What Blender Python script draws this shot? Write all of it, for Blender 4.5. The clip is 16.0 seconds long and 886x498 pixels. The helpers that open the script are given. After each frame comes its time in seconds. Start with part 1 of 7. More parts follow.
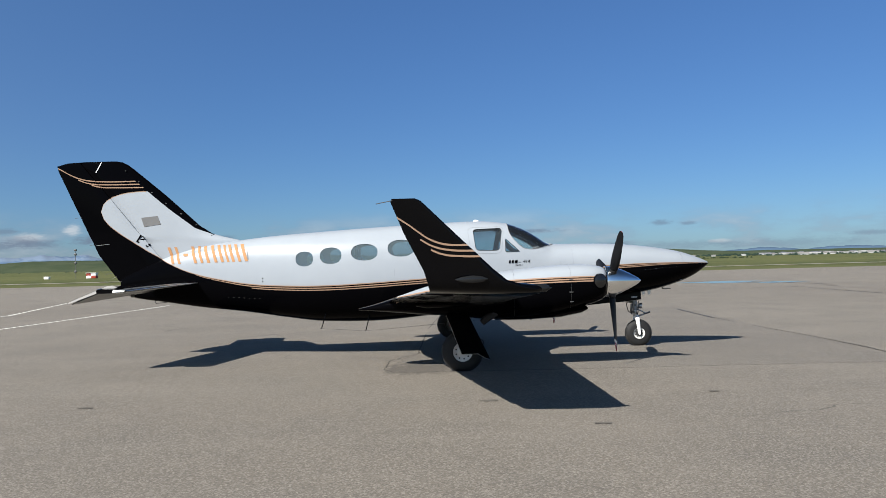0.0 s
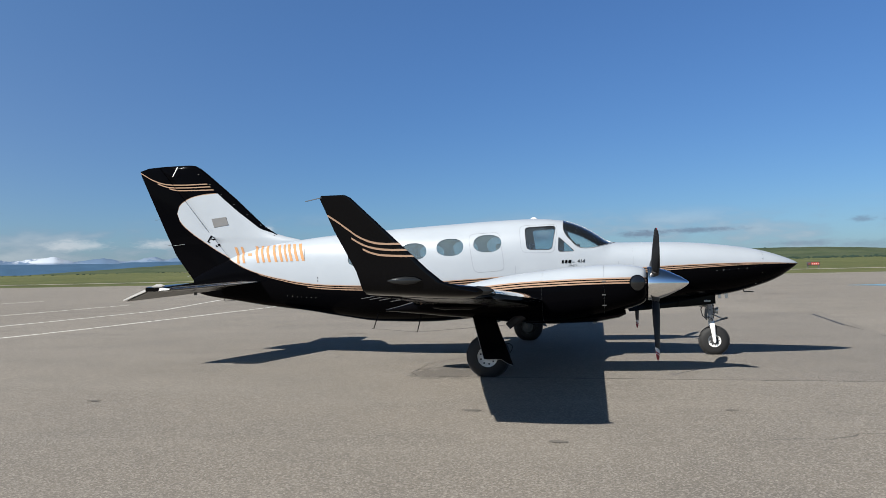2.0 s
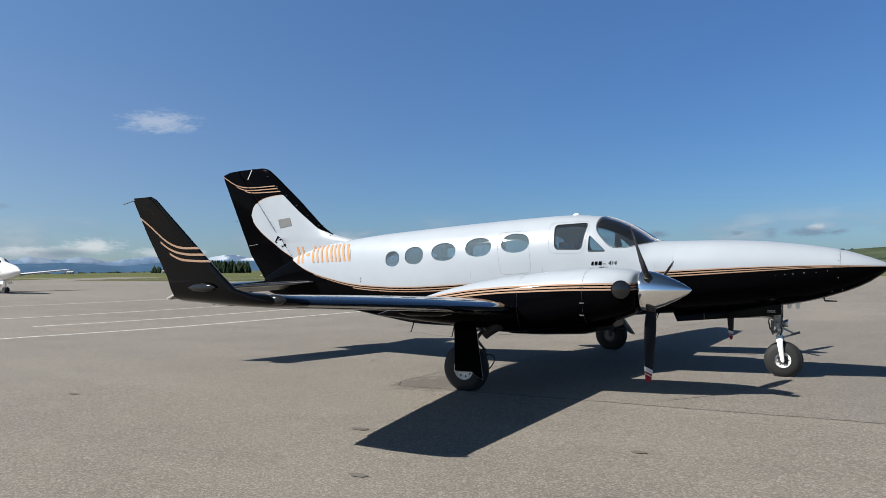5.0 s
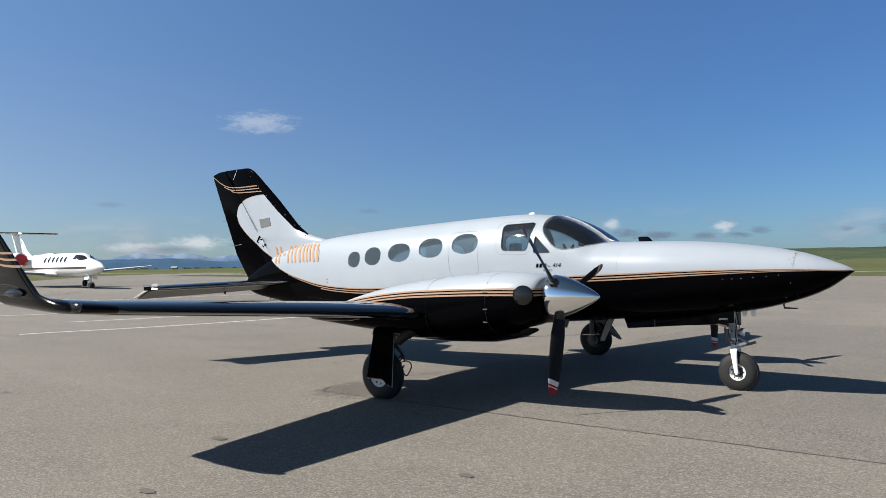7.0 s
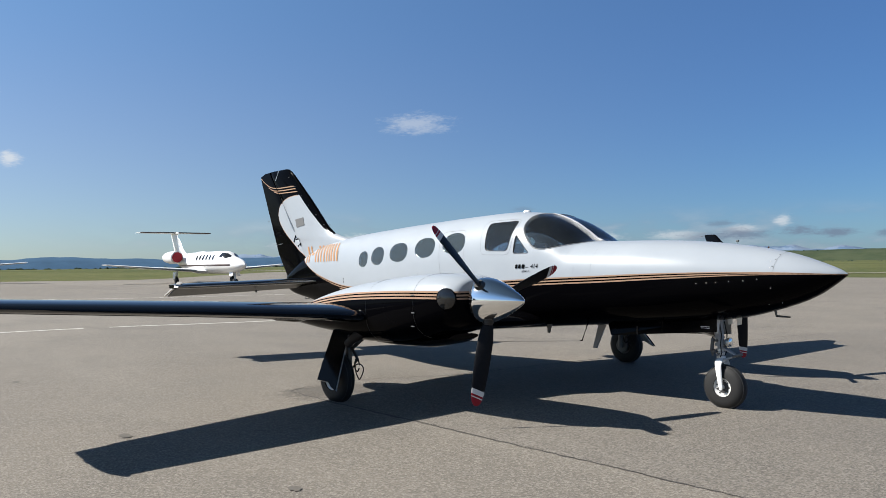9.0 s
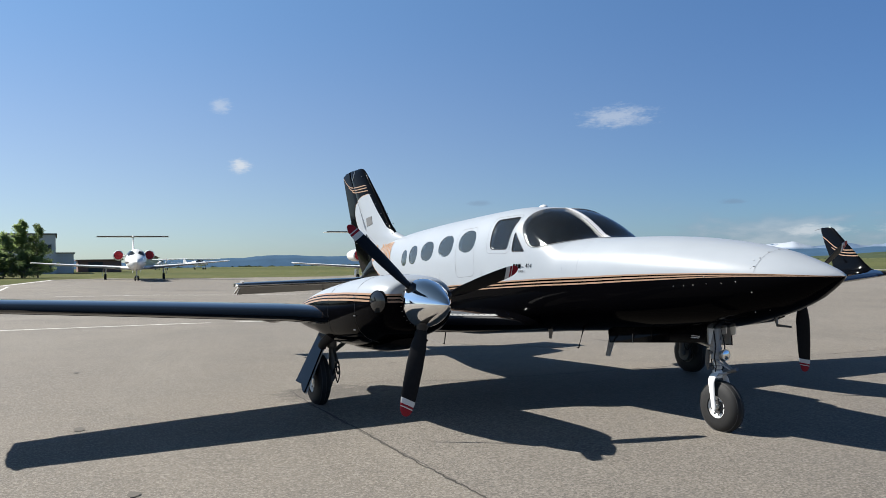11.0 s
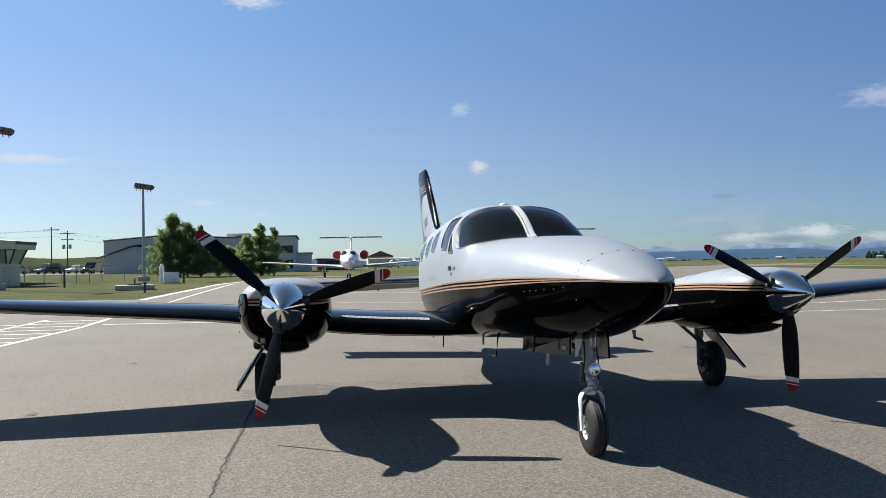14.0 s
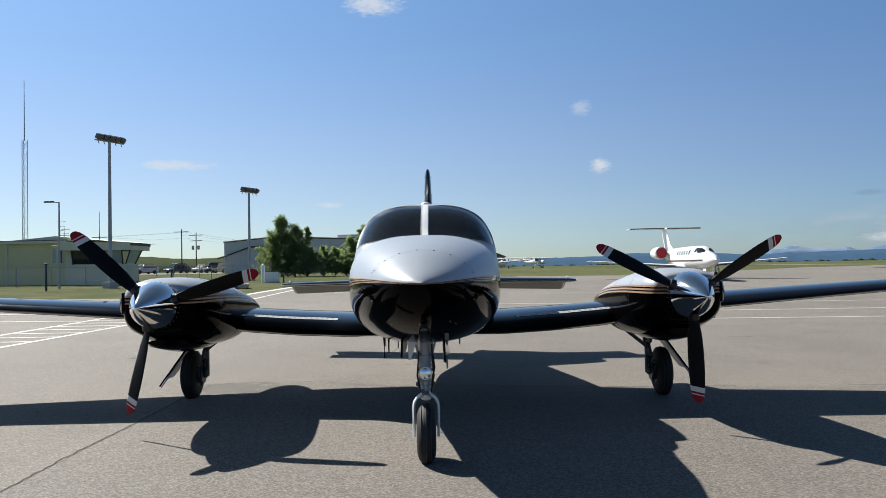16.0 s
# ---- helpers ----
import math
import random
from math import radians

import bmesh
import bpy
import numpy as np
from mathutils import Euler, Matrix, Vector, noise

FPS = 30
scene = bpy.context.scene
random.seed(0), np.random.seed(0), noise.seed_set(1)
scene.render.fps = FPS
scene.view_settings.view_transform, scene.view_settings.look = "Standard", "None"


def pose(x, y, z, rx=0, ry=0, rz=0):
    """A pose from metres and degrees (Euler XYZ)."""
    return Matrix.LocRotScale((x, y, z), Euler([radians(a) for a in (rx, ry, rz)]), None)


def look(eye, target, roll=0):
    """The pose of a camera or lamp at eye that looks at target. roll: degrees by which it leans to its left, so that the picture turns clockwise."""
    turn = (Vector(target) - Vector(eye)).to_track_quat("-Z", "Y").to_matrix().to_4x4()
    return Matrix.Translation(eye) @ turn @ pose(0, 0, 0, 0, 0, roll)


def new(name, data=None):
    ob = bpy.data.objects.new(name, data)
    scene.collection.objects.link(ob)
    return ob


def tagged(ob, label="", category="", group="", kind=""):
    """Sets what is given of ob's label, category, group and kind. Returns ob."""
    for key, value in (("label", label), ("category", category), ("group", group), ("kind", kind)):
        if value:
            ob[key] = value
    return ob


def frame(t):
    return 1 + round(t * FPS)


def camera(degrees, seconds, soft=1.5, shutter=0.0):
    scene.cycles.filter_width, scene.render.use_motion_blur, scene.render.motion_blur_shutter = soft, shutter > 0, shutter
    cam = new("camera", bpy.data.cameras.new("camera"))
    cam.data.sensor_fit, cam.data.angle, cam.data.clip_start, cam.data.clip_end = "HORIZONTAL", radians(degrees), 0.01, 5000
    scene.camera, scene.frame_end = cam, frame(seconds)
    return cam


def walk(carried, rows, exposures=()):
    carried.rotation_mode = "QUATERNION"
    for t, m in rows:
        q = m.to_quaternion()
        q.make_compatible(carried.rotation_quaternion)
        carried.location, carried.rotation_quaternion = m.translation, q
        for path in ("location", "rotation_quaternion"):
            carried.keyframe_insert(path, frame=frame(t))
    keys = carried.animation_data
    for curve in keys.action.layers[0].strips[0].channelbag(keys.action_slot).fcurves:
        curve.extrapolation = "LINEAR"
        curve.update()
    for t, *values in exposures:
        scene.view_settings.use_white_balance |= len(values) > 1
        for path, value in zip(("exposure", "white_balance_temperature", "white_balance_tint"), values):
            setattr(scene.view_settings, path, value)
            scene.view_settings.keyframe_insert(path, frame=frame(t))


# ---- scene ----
cam = camera(59.3, 16.0, soft=0.6)
METRES, EYE, TILT, LEAN, TURN = 17.647, 1.5, 0.0, 0.0, 0.0
ROWS = [
    (0.0, 0.0, 0.0, 0.0, 0.02, 0.95, 1.44),
    (0.5, 0.0279, 0.0062, -0.0005, -1.78, 0.96, 1.42),
    (1.0, 0.0534, 0.0148, -0.0005, -0.18, 0.99, 1.46),
    (1.5, 0.0811, 0.024, -0.0011, 5.22, 1.01, 1.34),
    (2.0, 0.1083, 0.0379, -0.0023, 12.72, 1.21, 1.32),
    (2.5, 0.1375, 0.0524, -0.0022, 16.35, 1.45, 1.29),
    (3.0, 0.1645, 0.0679, -0.0022, 17.63, 1.52, 1.09),
    (5.3, 0.2807, 0.1639, -0.0017, 31.73, 1.24, 0.91),
    (5.5, 0.2875, 0.1739, -0.0014, 31.81, 1.21, 0.79),
    (6.0, 0.3092, 0.192, -0.0003, 32.12, 1.15, 0.56),
    (6.5, 0.3309, 0.2106, -0.0001, 33.01, 1.02, 0.61),
    (7.0, 0.3511, 0.2314, 0.0003, 37.75, 1.15, 0.92),
    (7.5, 0.3739, 0.2555, 0.0011, 43.53, 1.22, 0.92),
    (8.0, 0.3926, 0.2807, 0.0004, 45.52, 1.1, 0.81),
    (8.5, 0.4116, 0.3064, -0.0, 46.33, 1.11, 0.8),
    (8.7, 0.4185, 0.3163, 0.0003, 47.11, 1.14, 0.75),
    (10.8, 0.4769, 0.4462, -0.0004, 63.52, 1.1, 0.88),
    (11.0, 0.4812, 0.4588, 0.0006, 63.66, 1.1, 0.88),
    (11.5, 0.4912, 0.4872, 0.0008, 63.96, 1.12, 0.81),
    (12.0, 0.5024, 0.5159, 0.0004, 64.25, 1.06, 0.79),
    (12.5, 0.511, 0.5441, -0.0003, 65.81, 1.03, 0.97),
    (13.0, 0.518, 0.575, -0.0002, 69.72, 1.05, 1.2),
    (13.5, 0.5228, 0.607, 0.0002, 75.41, 1.12, 1.04),
    (14.0, 0.5259, 0.6393, 0.0003, 80.94, 1.21, 1.13),
    (14.5, 0.5282, 0.6723, 0.0001, 85.55, 1.29, 1.07),
    (15.0, 0.5291, 0.7049, -0.0004, 88.1, 1.25, 1.06),
    (15.5, 0.5295, 0.7374, -0.0011, 88.91, 1.32, 1.0),
    (16.0, 0.5288, 0.7672, -0.0021, 89.77, 1.4, 1.03),
]
walk(cam, [(t, pose(0, 0, EYE, TILT, LEAN, TURN) @ pose(METRES * x, METRES * y, METRES * z, 90 + pitch, roll, yaw)) for t, x, y, z, yaw, pitch, roll in ROWS],
     [(0, 0.74), (3, 0.81), (6, 0.79), (11, 0.85), (14, 0.82), (16, 0.78)])

# ---- light and sky ----
SUN_WAY = Vector((-0.73, -0.82, 1.0)).normalized()
sun_data = bpy.data.lights.new("sun", "SUN")
sun_data.energy, sun_data.angle, sun_data.color = 5.0, radians(0.53), (1.0, 0.965, 0.90)
sun = new("sun", sun_data)
sun.matrix_world = look(tuple(SUN_WAY * 100), (0, 0, 0))

world = bpy.data.worlds.new("world")
scene.world = world
world.use_nodes = True
wn, wl = world.node_tree.nodes, world.node_tree.links
wn.clear()


def wnode(kind, **sets):
    n = wn.new(kind)
    for k, v in sets.items():
        n.inputs[k].default_value = v
    return n


w_out = wn.new("ShaderNodeOutputWorld")
w_bg = wnode("ShaderNodeBackground", Strength=0.047)
w_sky = wn.new("ShaderNodeTexSky")
w_sky.sky_type, w_sky.sun_disc = "NISHITA", False
w_sky.sun_elevation = math.asin(SUN_WAY.z)
w_sky.sun_rotation = math.atan2(SUN_WAY.x, SUN_WAY.y)
w_sky.altitude, w_sky.air_density, w_sky.dust_density, w_sky.ozone_density = 1200, 1.0, 1.2, 6.0
wl.new(w_bg.outputs[0], w_out.inputs[0])


# clouds: azimuth, elevation, half width, half height, strength (below 0: grey undersides)
HIGH_PUFFS = [(140.8, 10.3, 2.4, 0.75, 0.4), (168.2, 7.15, 0.7, 0.5, 0.75), (169.5, 11.35, 0.65, 0.5, 0.36), (-161.2, 7.45, 2.4, 0.35, 0.6), (-172.1, 4.7, 0.9, 0.22, 0.5),
              (-175.4, 18.9, 1.9, 0.8, 0.75), (-176.0, 3.9, 0.9, 0.18, 0.4), (133.2, 4.0, 0.9, 0.2, -0.35), (151.0, 4.4, 0.9, 0.2, -0.3)]
BANK_PUFFS = [(115.4, 2.75, 0.6, 0.42, 0.6), (107.9, 2.3, 0.75, 0.34, 0.65), (122.0, 1.9, 2.0, 0.35, 0.5), (118.0, 2.25, 1.1, 0.3, 0.5), (149.0, 1.5, 2.2, 0.4, 0.6), (145.0, 1.8, 1.7, 0.5, 0.75),
              (140.5, 1.35, 2.6, 0.35, 0.5), (128.0, 1.9, 2.0, 0.4, 0.5), (95.3, 2.15, 0.55, 0.22, 0.5), (70.4, 1.0, 0.8, 0.13, 0.5)]
GREY_PUFFS = [(120.3, 1.75, 1.8, 0.4, -0.6), (117.6, 1.85, 1.5, 0.32, -0.65), (119.4, 2.65, 0.9, 0.2, -0.5), (147.5, 1.35, 2.4, 0.3, -0.55), (114.4, 2.0, 1.2, 0.36, -0.8), (112.2, 1.85, 1.3, 0.34, -0.8), (118.6, 2.05, 1.3, 0.35, -0.5),
              (109.2, 1.75, 0.8, 0.28, -0.72), (106.8, 1.75, 0.8, 0.25, -0.72), (105.5, 2.05, 0.8, 0.28, -0.62), (100.25, 1.95, 0.45, 0.2, -0.5), (98.1, 1.9, 0.5, 0.4, -0.4), (95.7, 1.85, 1.6, 0.3, -0.6), (93.9, 1.85, 0.6, 0.22, -0.5)]
FAR_PUFFS = [(84.6, 2.08, 3.4, 0.2, -0.72), (88.3, 1.9, 1.6, 0.25, -0.72), (74.3, 2.4, 0.7, 0.18, -0.55), (72.5, 2.3, 0.55, 0.14, -0.5), (61.0, 1.25, 1.6, 0.16, -0.4), (66.0, 0.72, 5.0, 0.34, -0.32), (72.5, 0.8, 3.6, 0.32, -0.3), (78.0, 0.95, 2.6, 0.22, -0.4)]


def cloud_mask():
    """Broken cumulus low over the horizon and a few lone wisps higher up, by direction."""
    geo = wn.new("ShaderNodeTexCoord")
    sep = wn.new("ShaderNodeSeparateXYZ")
    wl.new(geo.outputs["Generated"], sep.inputs[0])

    def m(op, a, b=None, c=None):
        if op == "SMOOTHSTEP":
            n = wn.new("ShaderNodeMapRange")
            n.interpolation_type = "SMOOTHSTEP"
            wl.new(a, n.inputs["Value"])
            n.inputs["From Min"].default_value, n.inputs["From Max"].default_value = b, c
            return n.outputs[0]
        n = wn.new("ShaderNodeMath")
        n.operation = op
        for i, v in enumerate((a, b, c)):
            if v is None:
                continue
            if isinstance(v, (int, float)):
                n.inputs[i].default_value = v
            else:
                wl.new(v, n.inputs[i])
        return n.outputs[0]

    stretch = wn.new("ShaderNodeMapping")
    stretch.inputs["Scale"].default_value = (1, 1, 3.2)
    wl.new(geo.outputs["Generated"], stretch.inputs[0])
    big = wnode("ShaderNodeTexNoise", Scale=9.0, Detail=7.0, Roughness=0.55)
    wl.new(stretch.outputs[0], big.inputs["Vector"])
    z = sep.outputs[2]
    band = m("MULTIPLY", m("SMOOTHSTEP", z, -0.01, 0.02), m("SUBTRACT", 1.0, m("SMOOTHSTEP", z, 0.03, 0.075)))
    # clouds stand over the hills ahead and thin out towards the sun
    side = m("SMOOTHSTEP", m("ADD", m("MULTIPLY", sep.outputs[0], 0.35), sep.outputs[1]), -0.25, 0.35)
    low = m("MULTIPLY", m("MULTIPLY", m("MULTIPLY", m("SMOOTHSTEP", big.outputs[0], 0.42, 0.62), band), side), 0.5)
    total = low
    fine = wnode("ShaderNodeTexNoise", Scale=38.0, Detail=6.0, Roughness=0.6)
    wl.new(stretch.outputs[0], fine.inputs["Vector"])
    tiny = wnode("ShaderNodeTexNoise", Scale=130.0, Detail=5.0, Roughness=0.6)
    wl.new(stretch.outputs[0], tiny.inputs["Vector"])
    for az, el, half_w, half_h, power in HIGH_PUFFS + BANK_PUFFS + GREY_PUFFS + FAR_PUFFS:
        a, e = radians(az), radians(el)
        way = Vector((math.cos(a) * math.cos(e), math.sin(a) * math.cos(e), math.sin(e)))
        right, up = Vector((-math.sin(a), math.cos(a), 0)), Vector((-math.cos(a) * math.sin(e), -math.sin(a) * math.sin(e), math.cos(e)))

        def dot(v):
            n = wn.new("ShaderNodeVectorMath")
            n.operation = "DOT_PRODUCT"
            wl.new(geo.outputs["Generated"], n.inputs[0])
            n.inputs[1].default_value = v
            return n.outputs["Value"]

        dx = m("DIVIDE", dot(right), math.tan(radians(half_w)))
        dy = m("DIVIDE", dot(up), math.tan(radians(half_h)))
        r2 = m("ADD", m("MULTIPLY", dx, dx), m("MULTIPLY", dy, dy))
        r = m("ADD", m("SQRT", r2), m("ADD", m("MULTIPLY", m("SUBTRACT", fine.outputs[0], 0.5), 1.8), m("MULTIPLY", m("SUBTRACT", tiny.outputs[0], 0.5), 1.2)))
        r = m("ADD", r, m("MULTIPLY", m("LESS_THAN", dot(way), 0.5), 9.0))
        puff = m("MULTIPLY", m("SUBTRACT", 1.0, m("SMOOTHSTEP", r, 0.1, 1.3)), abs(power))
        if power > 0:
            lone.append(puff)
        else:
            grey.append(puff)
    return total, big.outputs[0], z, m


grey, lone = [], []
white_mask, puffs, height, wm = cloud_mask()
ramp = wn.new("ShaderNodeValToRGB")
ramp.color_ramp.elements[0].position, ramp.color_ramp.elements[0].color = 0.50, (3.3, 4.1, 5.4, 1)
ramp.color_ramp.elements[1].position, ramp.color_ramp.elements[1].color = 0.72, (7.2, 7.6, 8.2, 1)
wl.new(puffs, ramp.inputs[0])
mix = wn.new("ShaderNodeMix")
mix.data_type = "RGBA"
wl.new(white_mask, mix.inputs["Factor"])
w_tint = wn.new("ShaderNodeMix")
w_tint.data_type, w_tint.blend_type = "RGBA", "MULTIPLY"
w_tint.inputs["Factor"].default_value = 1.0
wl.new(w_sky.outputs[0], w_tint.inputs["A"])
w_tint.inputs["B"].default_value = (0.725, 0.955, 1.17, 1)
# the brighter, whiter air on the sun's side of the sky
w_dir = wn.new("ShaderNodeTexCoord")
w_dot = wn.new("ShaderNodeVectorMath")
w_dot.operation = "DOT_PRODUCT"
wl.new(w_dir.outputs["Generated"], w_dot.inputs[0])
w_dot.inputs[1].default_value = SUN_WAY
w_glow = wm("MULTIPLY", wm("POWER", wm("MAXIMUM", wm("DIVIDE", wm("ADD", w_dot.outputs["Value"], 0.3), 1.3), 0.0), 1.5), 2.0)
w_add = wn.new("ShaderNodeMix")
w_add.data_type, w_add.blend_type = "RGBA", "ADD"
wl.new(w_glow, w_add.inputs["Factor"])
w_high = wn.new("ShaderNodeVectorMath")
w_high.operation = "SCALE"
wl.new(w_tint.outputs["Result"], w_high.inputs[0])
wl.new(wm("ADD", 1.0, wm("MULTIPLY", wm("SMOOTHSTEP", height, 0.06, 0.42), 0.26)), w_high.inputs["Scale"])
wl.new(w_high.outputs["Vector"], w_add.inputs["A"])
w_add.inputs["B"].default_value = (0.74, 1.0, 0.62, 1)
w_add.clamp_factor = False
# pale haze low over the horizon under the sun
w_haze = wn.new("ShaderNodeMix")
w_haze.data_type, w_haze.blend_type, w_haze.clamp_factor = "RGBA", "ADD", False
wl.new(wm("MULTIPLY", w_glow, wm("SUBTRACT", 1.0, wm("SMOOTHSTEP", height, -0.02, 0.34))), w_haze.inputs["Factor"])
wl.new(w_add.outputs["Result"], w_haze.inputs["A"])
w_haze.inputs["B"].default_value = (2.05, 1.05, -0.5, 1)
wl.new(w_haze.outputs["Result"], mix.inputs["A"])
wl.new(ramp.outputs[0], mix.inputs["B"])
last = mix.outputs["Result"]
for g in lone + grey:
    mg = wn.new("ShaderNodeMix")
    mg.data_type = "RGBA"
    wl.new(g, mg.inputs["Factor"])
    wl.new(last, mg.inputs["A"])
    mg.inputs["B"].default_value = (9.0, 9.4, 9.8, 1) if g in lone else (2.1, 2.75, 3.9, 1)
    last = mg.outputs["Result"]
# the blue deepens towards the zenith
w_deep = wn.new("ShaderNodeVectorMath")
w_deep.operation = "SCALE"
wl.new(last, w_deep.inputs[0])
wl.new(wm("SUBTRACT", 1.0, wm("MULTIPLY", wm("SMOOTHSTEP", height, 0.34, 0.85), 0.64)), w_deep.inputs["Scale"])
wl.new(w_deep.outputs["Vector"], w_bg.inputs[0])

# ---- materials ----


class Nodes:
    """A short hand for building a material's node tree."""

    def __init__(self, name):
        self.mat = bpy.data.materials.new(name)
        self.mat.use_nodes = True
        self.n, self.l = self.mat.node_tree.nodes, self.mat.node_tree.links
        self.bsdf = self.n["Principled BSDF"]
        self.tc = self.n.new("ShaderNodeTexCoord")
        self.obj = self.tc.outputs["Object"]
        sep = self.n.new("ShaderNodeSeparateXYZ")
        self.l.new(self.obj, sep.inputs[0])
        self.x, self.y, self.z = sep.outputs

    def plug(self, v, socket):
        if isinstance(v, (int, float)):
            socket.default_value = v
        elif isinstance(v, tuple):
            socket.default_value = v if len(v) == len(socket.default_value) else (*v, 1)
        else:
            self.l.new(v, socket)

    def m(self, op, a, b=None, c=None):
        if op == "SMOOTHSTEP":
            n = self.n.new("ShaderNodeMapRange")
            n.interpolation_type = "SMOOTHSTEP"
            self.l.new(a, n.inputs["Value"])
            n.inputs["From Min"].default_value, n.inputs["From Max"].default_value = b, c
            return n.outputs[0]
        n = self.n.new("ShaderNodeMath")
        n.operation = op
        for i, v in enumerate((a, b, c)):
            if v is not None:
                self.plug(v, n.inputs[i])
        return n.outputs[0]

    def noise(self, scale, detail=4.0, rough=0.55, squash=None):
        n = self.n.new("ShaderNodeTexNoise")
        n.inputs["Scale"].default_value, n.inputs["Detail"].default_value, n.inputs["Roughness"].default_value = scale, detail, rough
        src = self.obj
        if squash:
            mp = self.n.new("ShaderNodeMapping")
            mp.inputs["Scale"].default_value = squash
            self.l.new(self.obj, mp.inputs[0])
            src = mp.outputs[0]
        self.l.new(src, n.inputs["Vector"])
        return n.outputs[0]

    def mix(self, f, a, b):
        n = self.n.new("ShaderNodeMix")
        n.data_type = "RGBA"
        self.plug(f, n.inputs["Factor"])
        self.plug(a, n.inputs["A"])
        self.plug(b, n.inputs["B"])
        return n.outputs["Result"]

    def curve(self, v, pts, lo, hi, vlo, vhi, smooth=True):
        """A value read from a smooth curve through pts, given over lo to hi."""
        n = self.n.new("ShaderNodeFloatCurve")
        c = n.mapping.curves[0]
        pts = sorted(pts)
        while len(c.points) < len(pts):
            c.points.new(0.5, 0.5)
        for p, (a, b) in zip(c.points, pts):
            p.location = ((a - lo) / (hi - lo), (b - vlo) / (vhi - vlo))
            p.handle_type = "AUTO" if smooth else "VECTOR"
        n.mapping.update()
        self.plug(self.m("DIVIDE", self.m("SUBTRACT", v, lo), hi - lo), n.inputs["Value"])
        return self.m("ADD", self.m("MULTIPLY", n.outputs[0], vhi - vlo), vlo)

    def bump(self, h, strength=0.2, dist=0.01):
        n = self.n.new("ShaderNodeBump")
        n.inputs["Strength"].default_value, n.inputs["Distance"].default_value = strength, dist
        self.plug(h, n.inputs["Height"])
        self.l.new(n.outputs[0], self.bsdf.inputs["Normal"])

    def done(self, base, rough=0.5, metal=0.0, **more):
        self.plug(base, self.bsdf.inputs["Base Color"])
        self.plug(rough, self.bsdf.inputs["Roughness"])
        self.plug(metal, self.bsdf.inputs["Metallic"])
        for k, v in more.items():
            self.plug(v, self.bsdf.inputs[k.replace("_", " ")])
        return self.mat


def plain(name, color, rough=0.5, metal=0.0, grain=0.12, scale=9.0, bump=0.0, **more):
    """A plain surface with mottling at two scales."""
    g = Nodes(name)
    a, b = g.noise(scale), g.noise(scale * 9, 3)
    f = g.m("ADD", g.m("MULTIPLY", a, 0.7), g.m("MULTIPLY", b, 0.3))
    dark = tuple(c * (1 - grain) for c in color)
    lite = tuple(min(1, c * (1 + grain)) for c in color)
    base = g.mix(f, dark, lite)
    if bump:
        g.bump(b, bump)
    r = g.m("ADD", rough - 0.06, g.m("MULTIPLY", a, 0.12))
    return g.done(base, r, metal, **more)


BLACK, GOLD = (0.0015, 0.0015, 0.002), (0.315, 0.207, 0.143)


def paint(name, build, ior=1.08):
    """Glossy two-tone aircraft paint; build(g) gives the white and the gold masks."""
    g = Nodes(name)
    white, gold = build(g)
    dust = g.noise(3.5, 5)
    base = g.mix(white, BLACK, g.mix(dust, (0.296, 0.327, 0.362), (0.332, 0.361, 0.395)))
    base = g.mix(gold, base, GOLD)
    wave = g.m("ADD", g.noise(2.2, 2, 0.4), g.m("MULTIPLY", g.noise(11.0, 2, 0.5), 0.10))
    g.bump(wave, 0.07, 0.02)
    rough = g.m("ADD", 0.07, g.m("MULTIPLY", white, g.m("ADD", 0.22, g.m("MULTIPLY", dust, 0.12))))
    return g.done(base, rough, 0.0, IOR=g.m("ADD", ior, g.m("MULTIPLY", white, 1.36 - ior)))


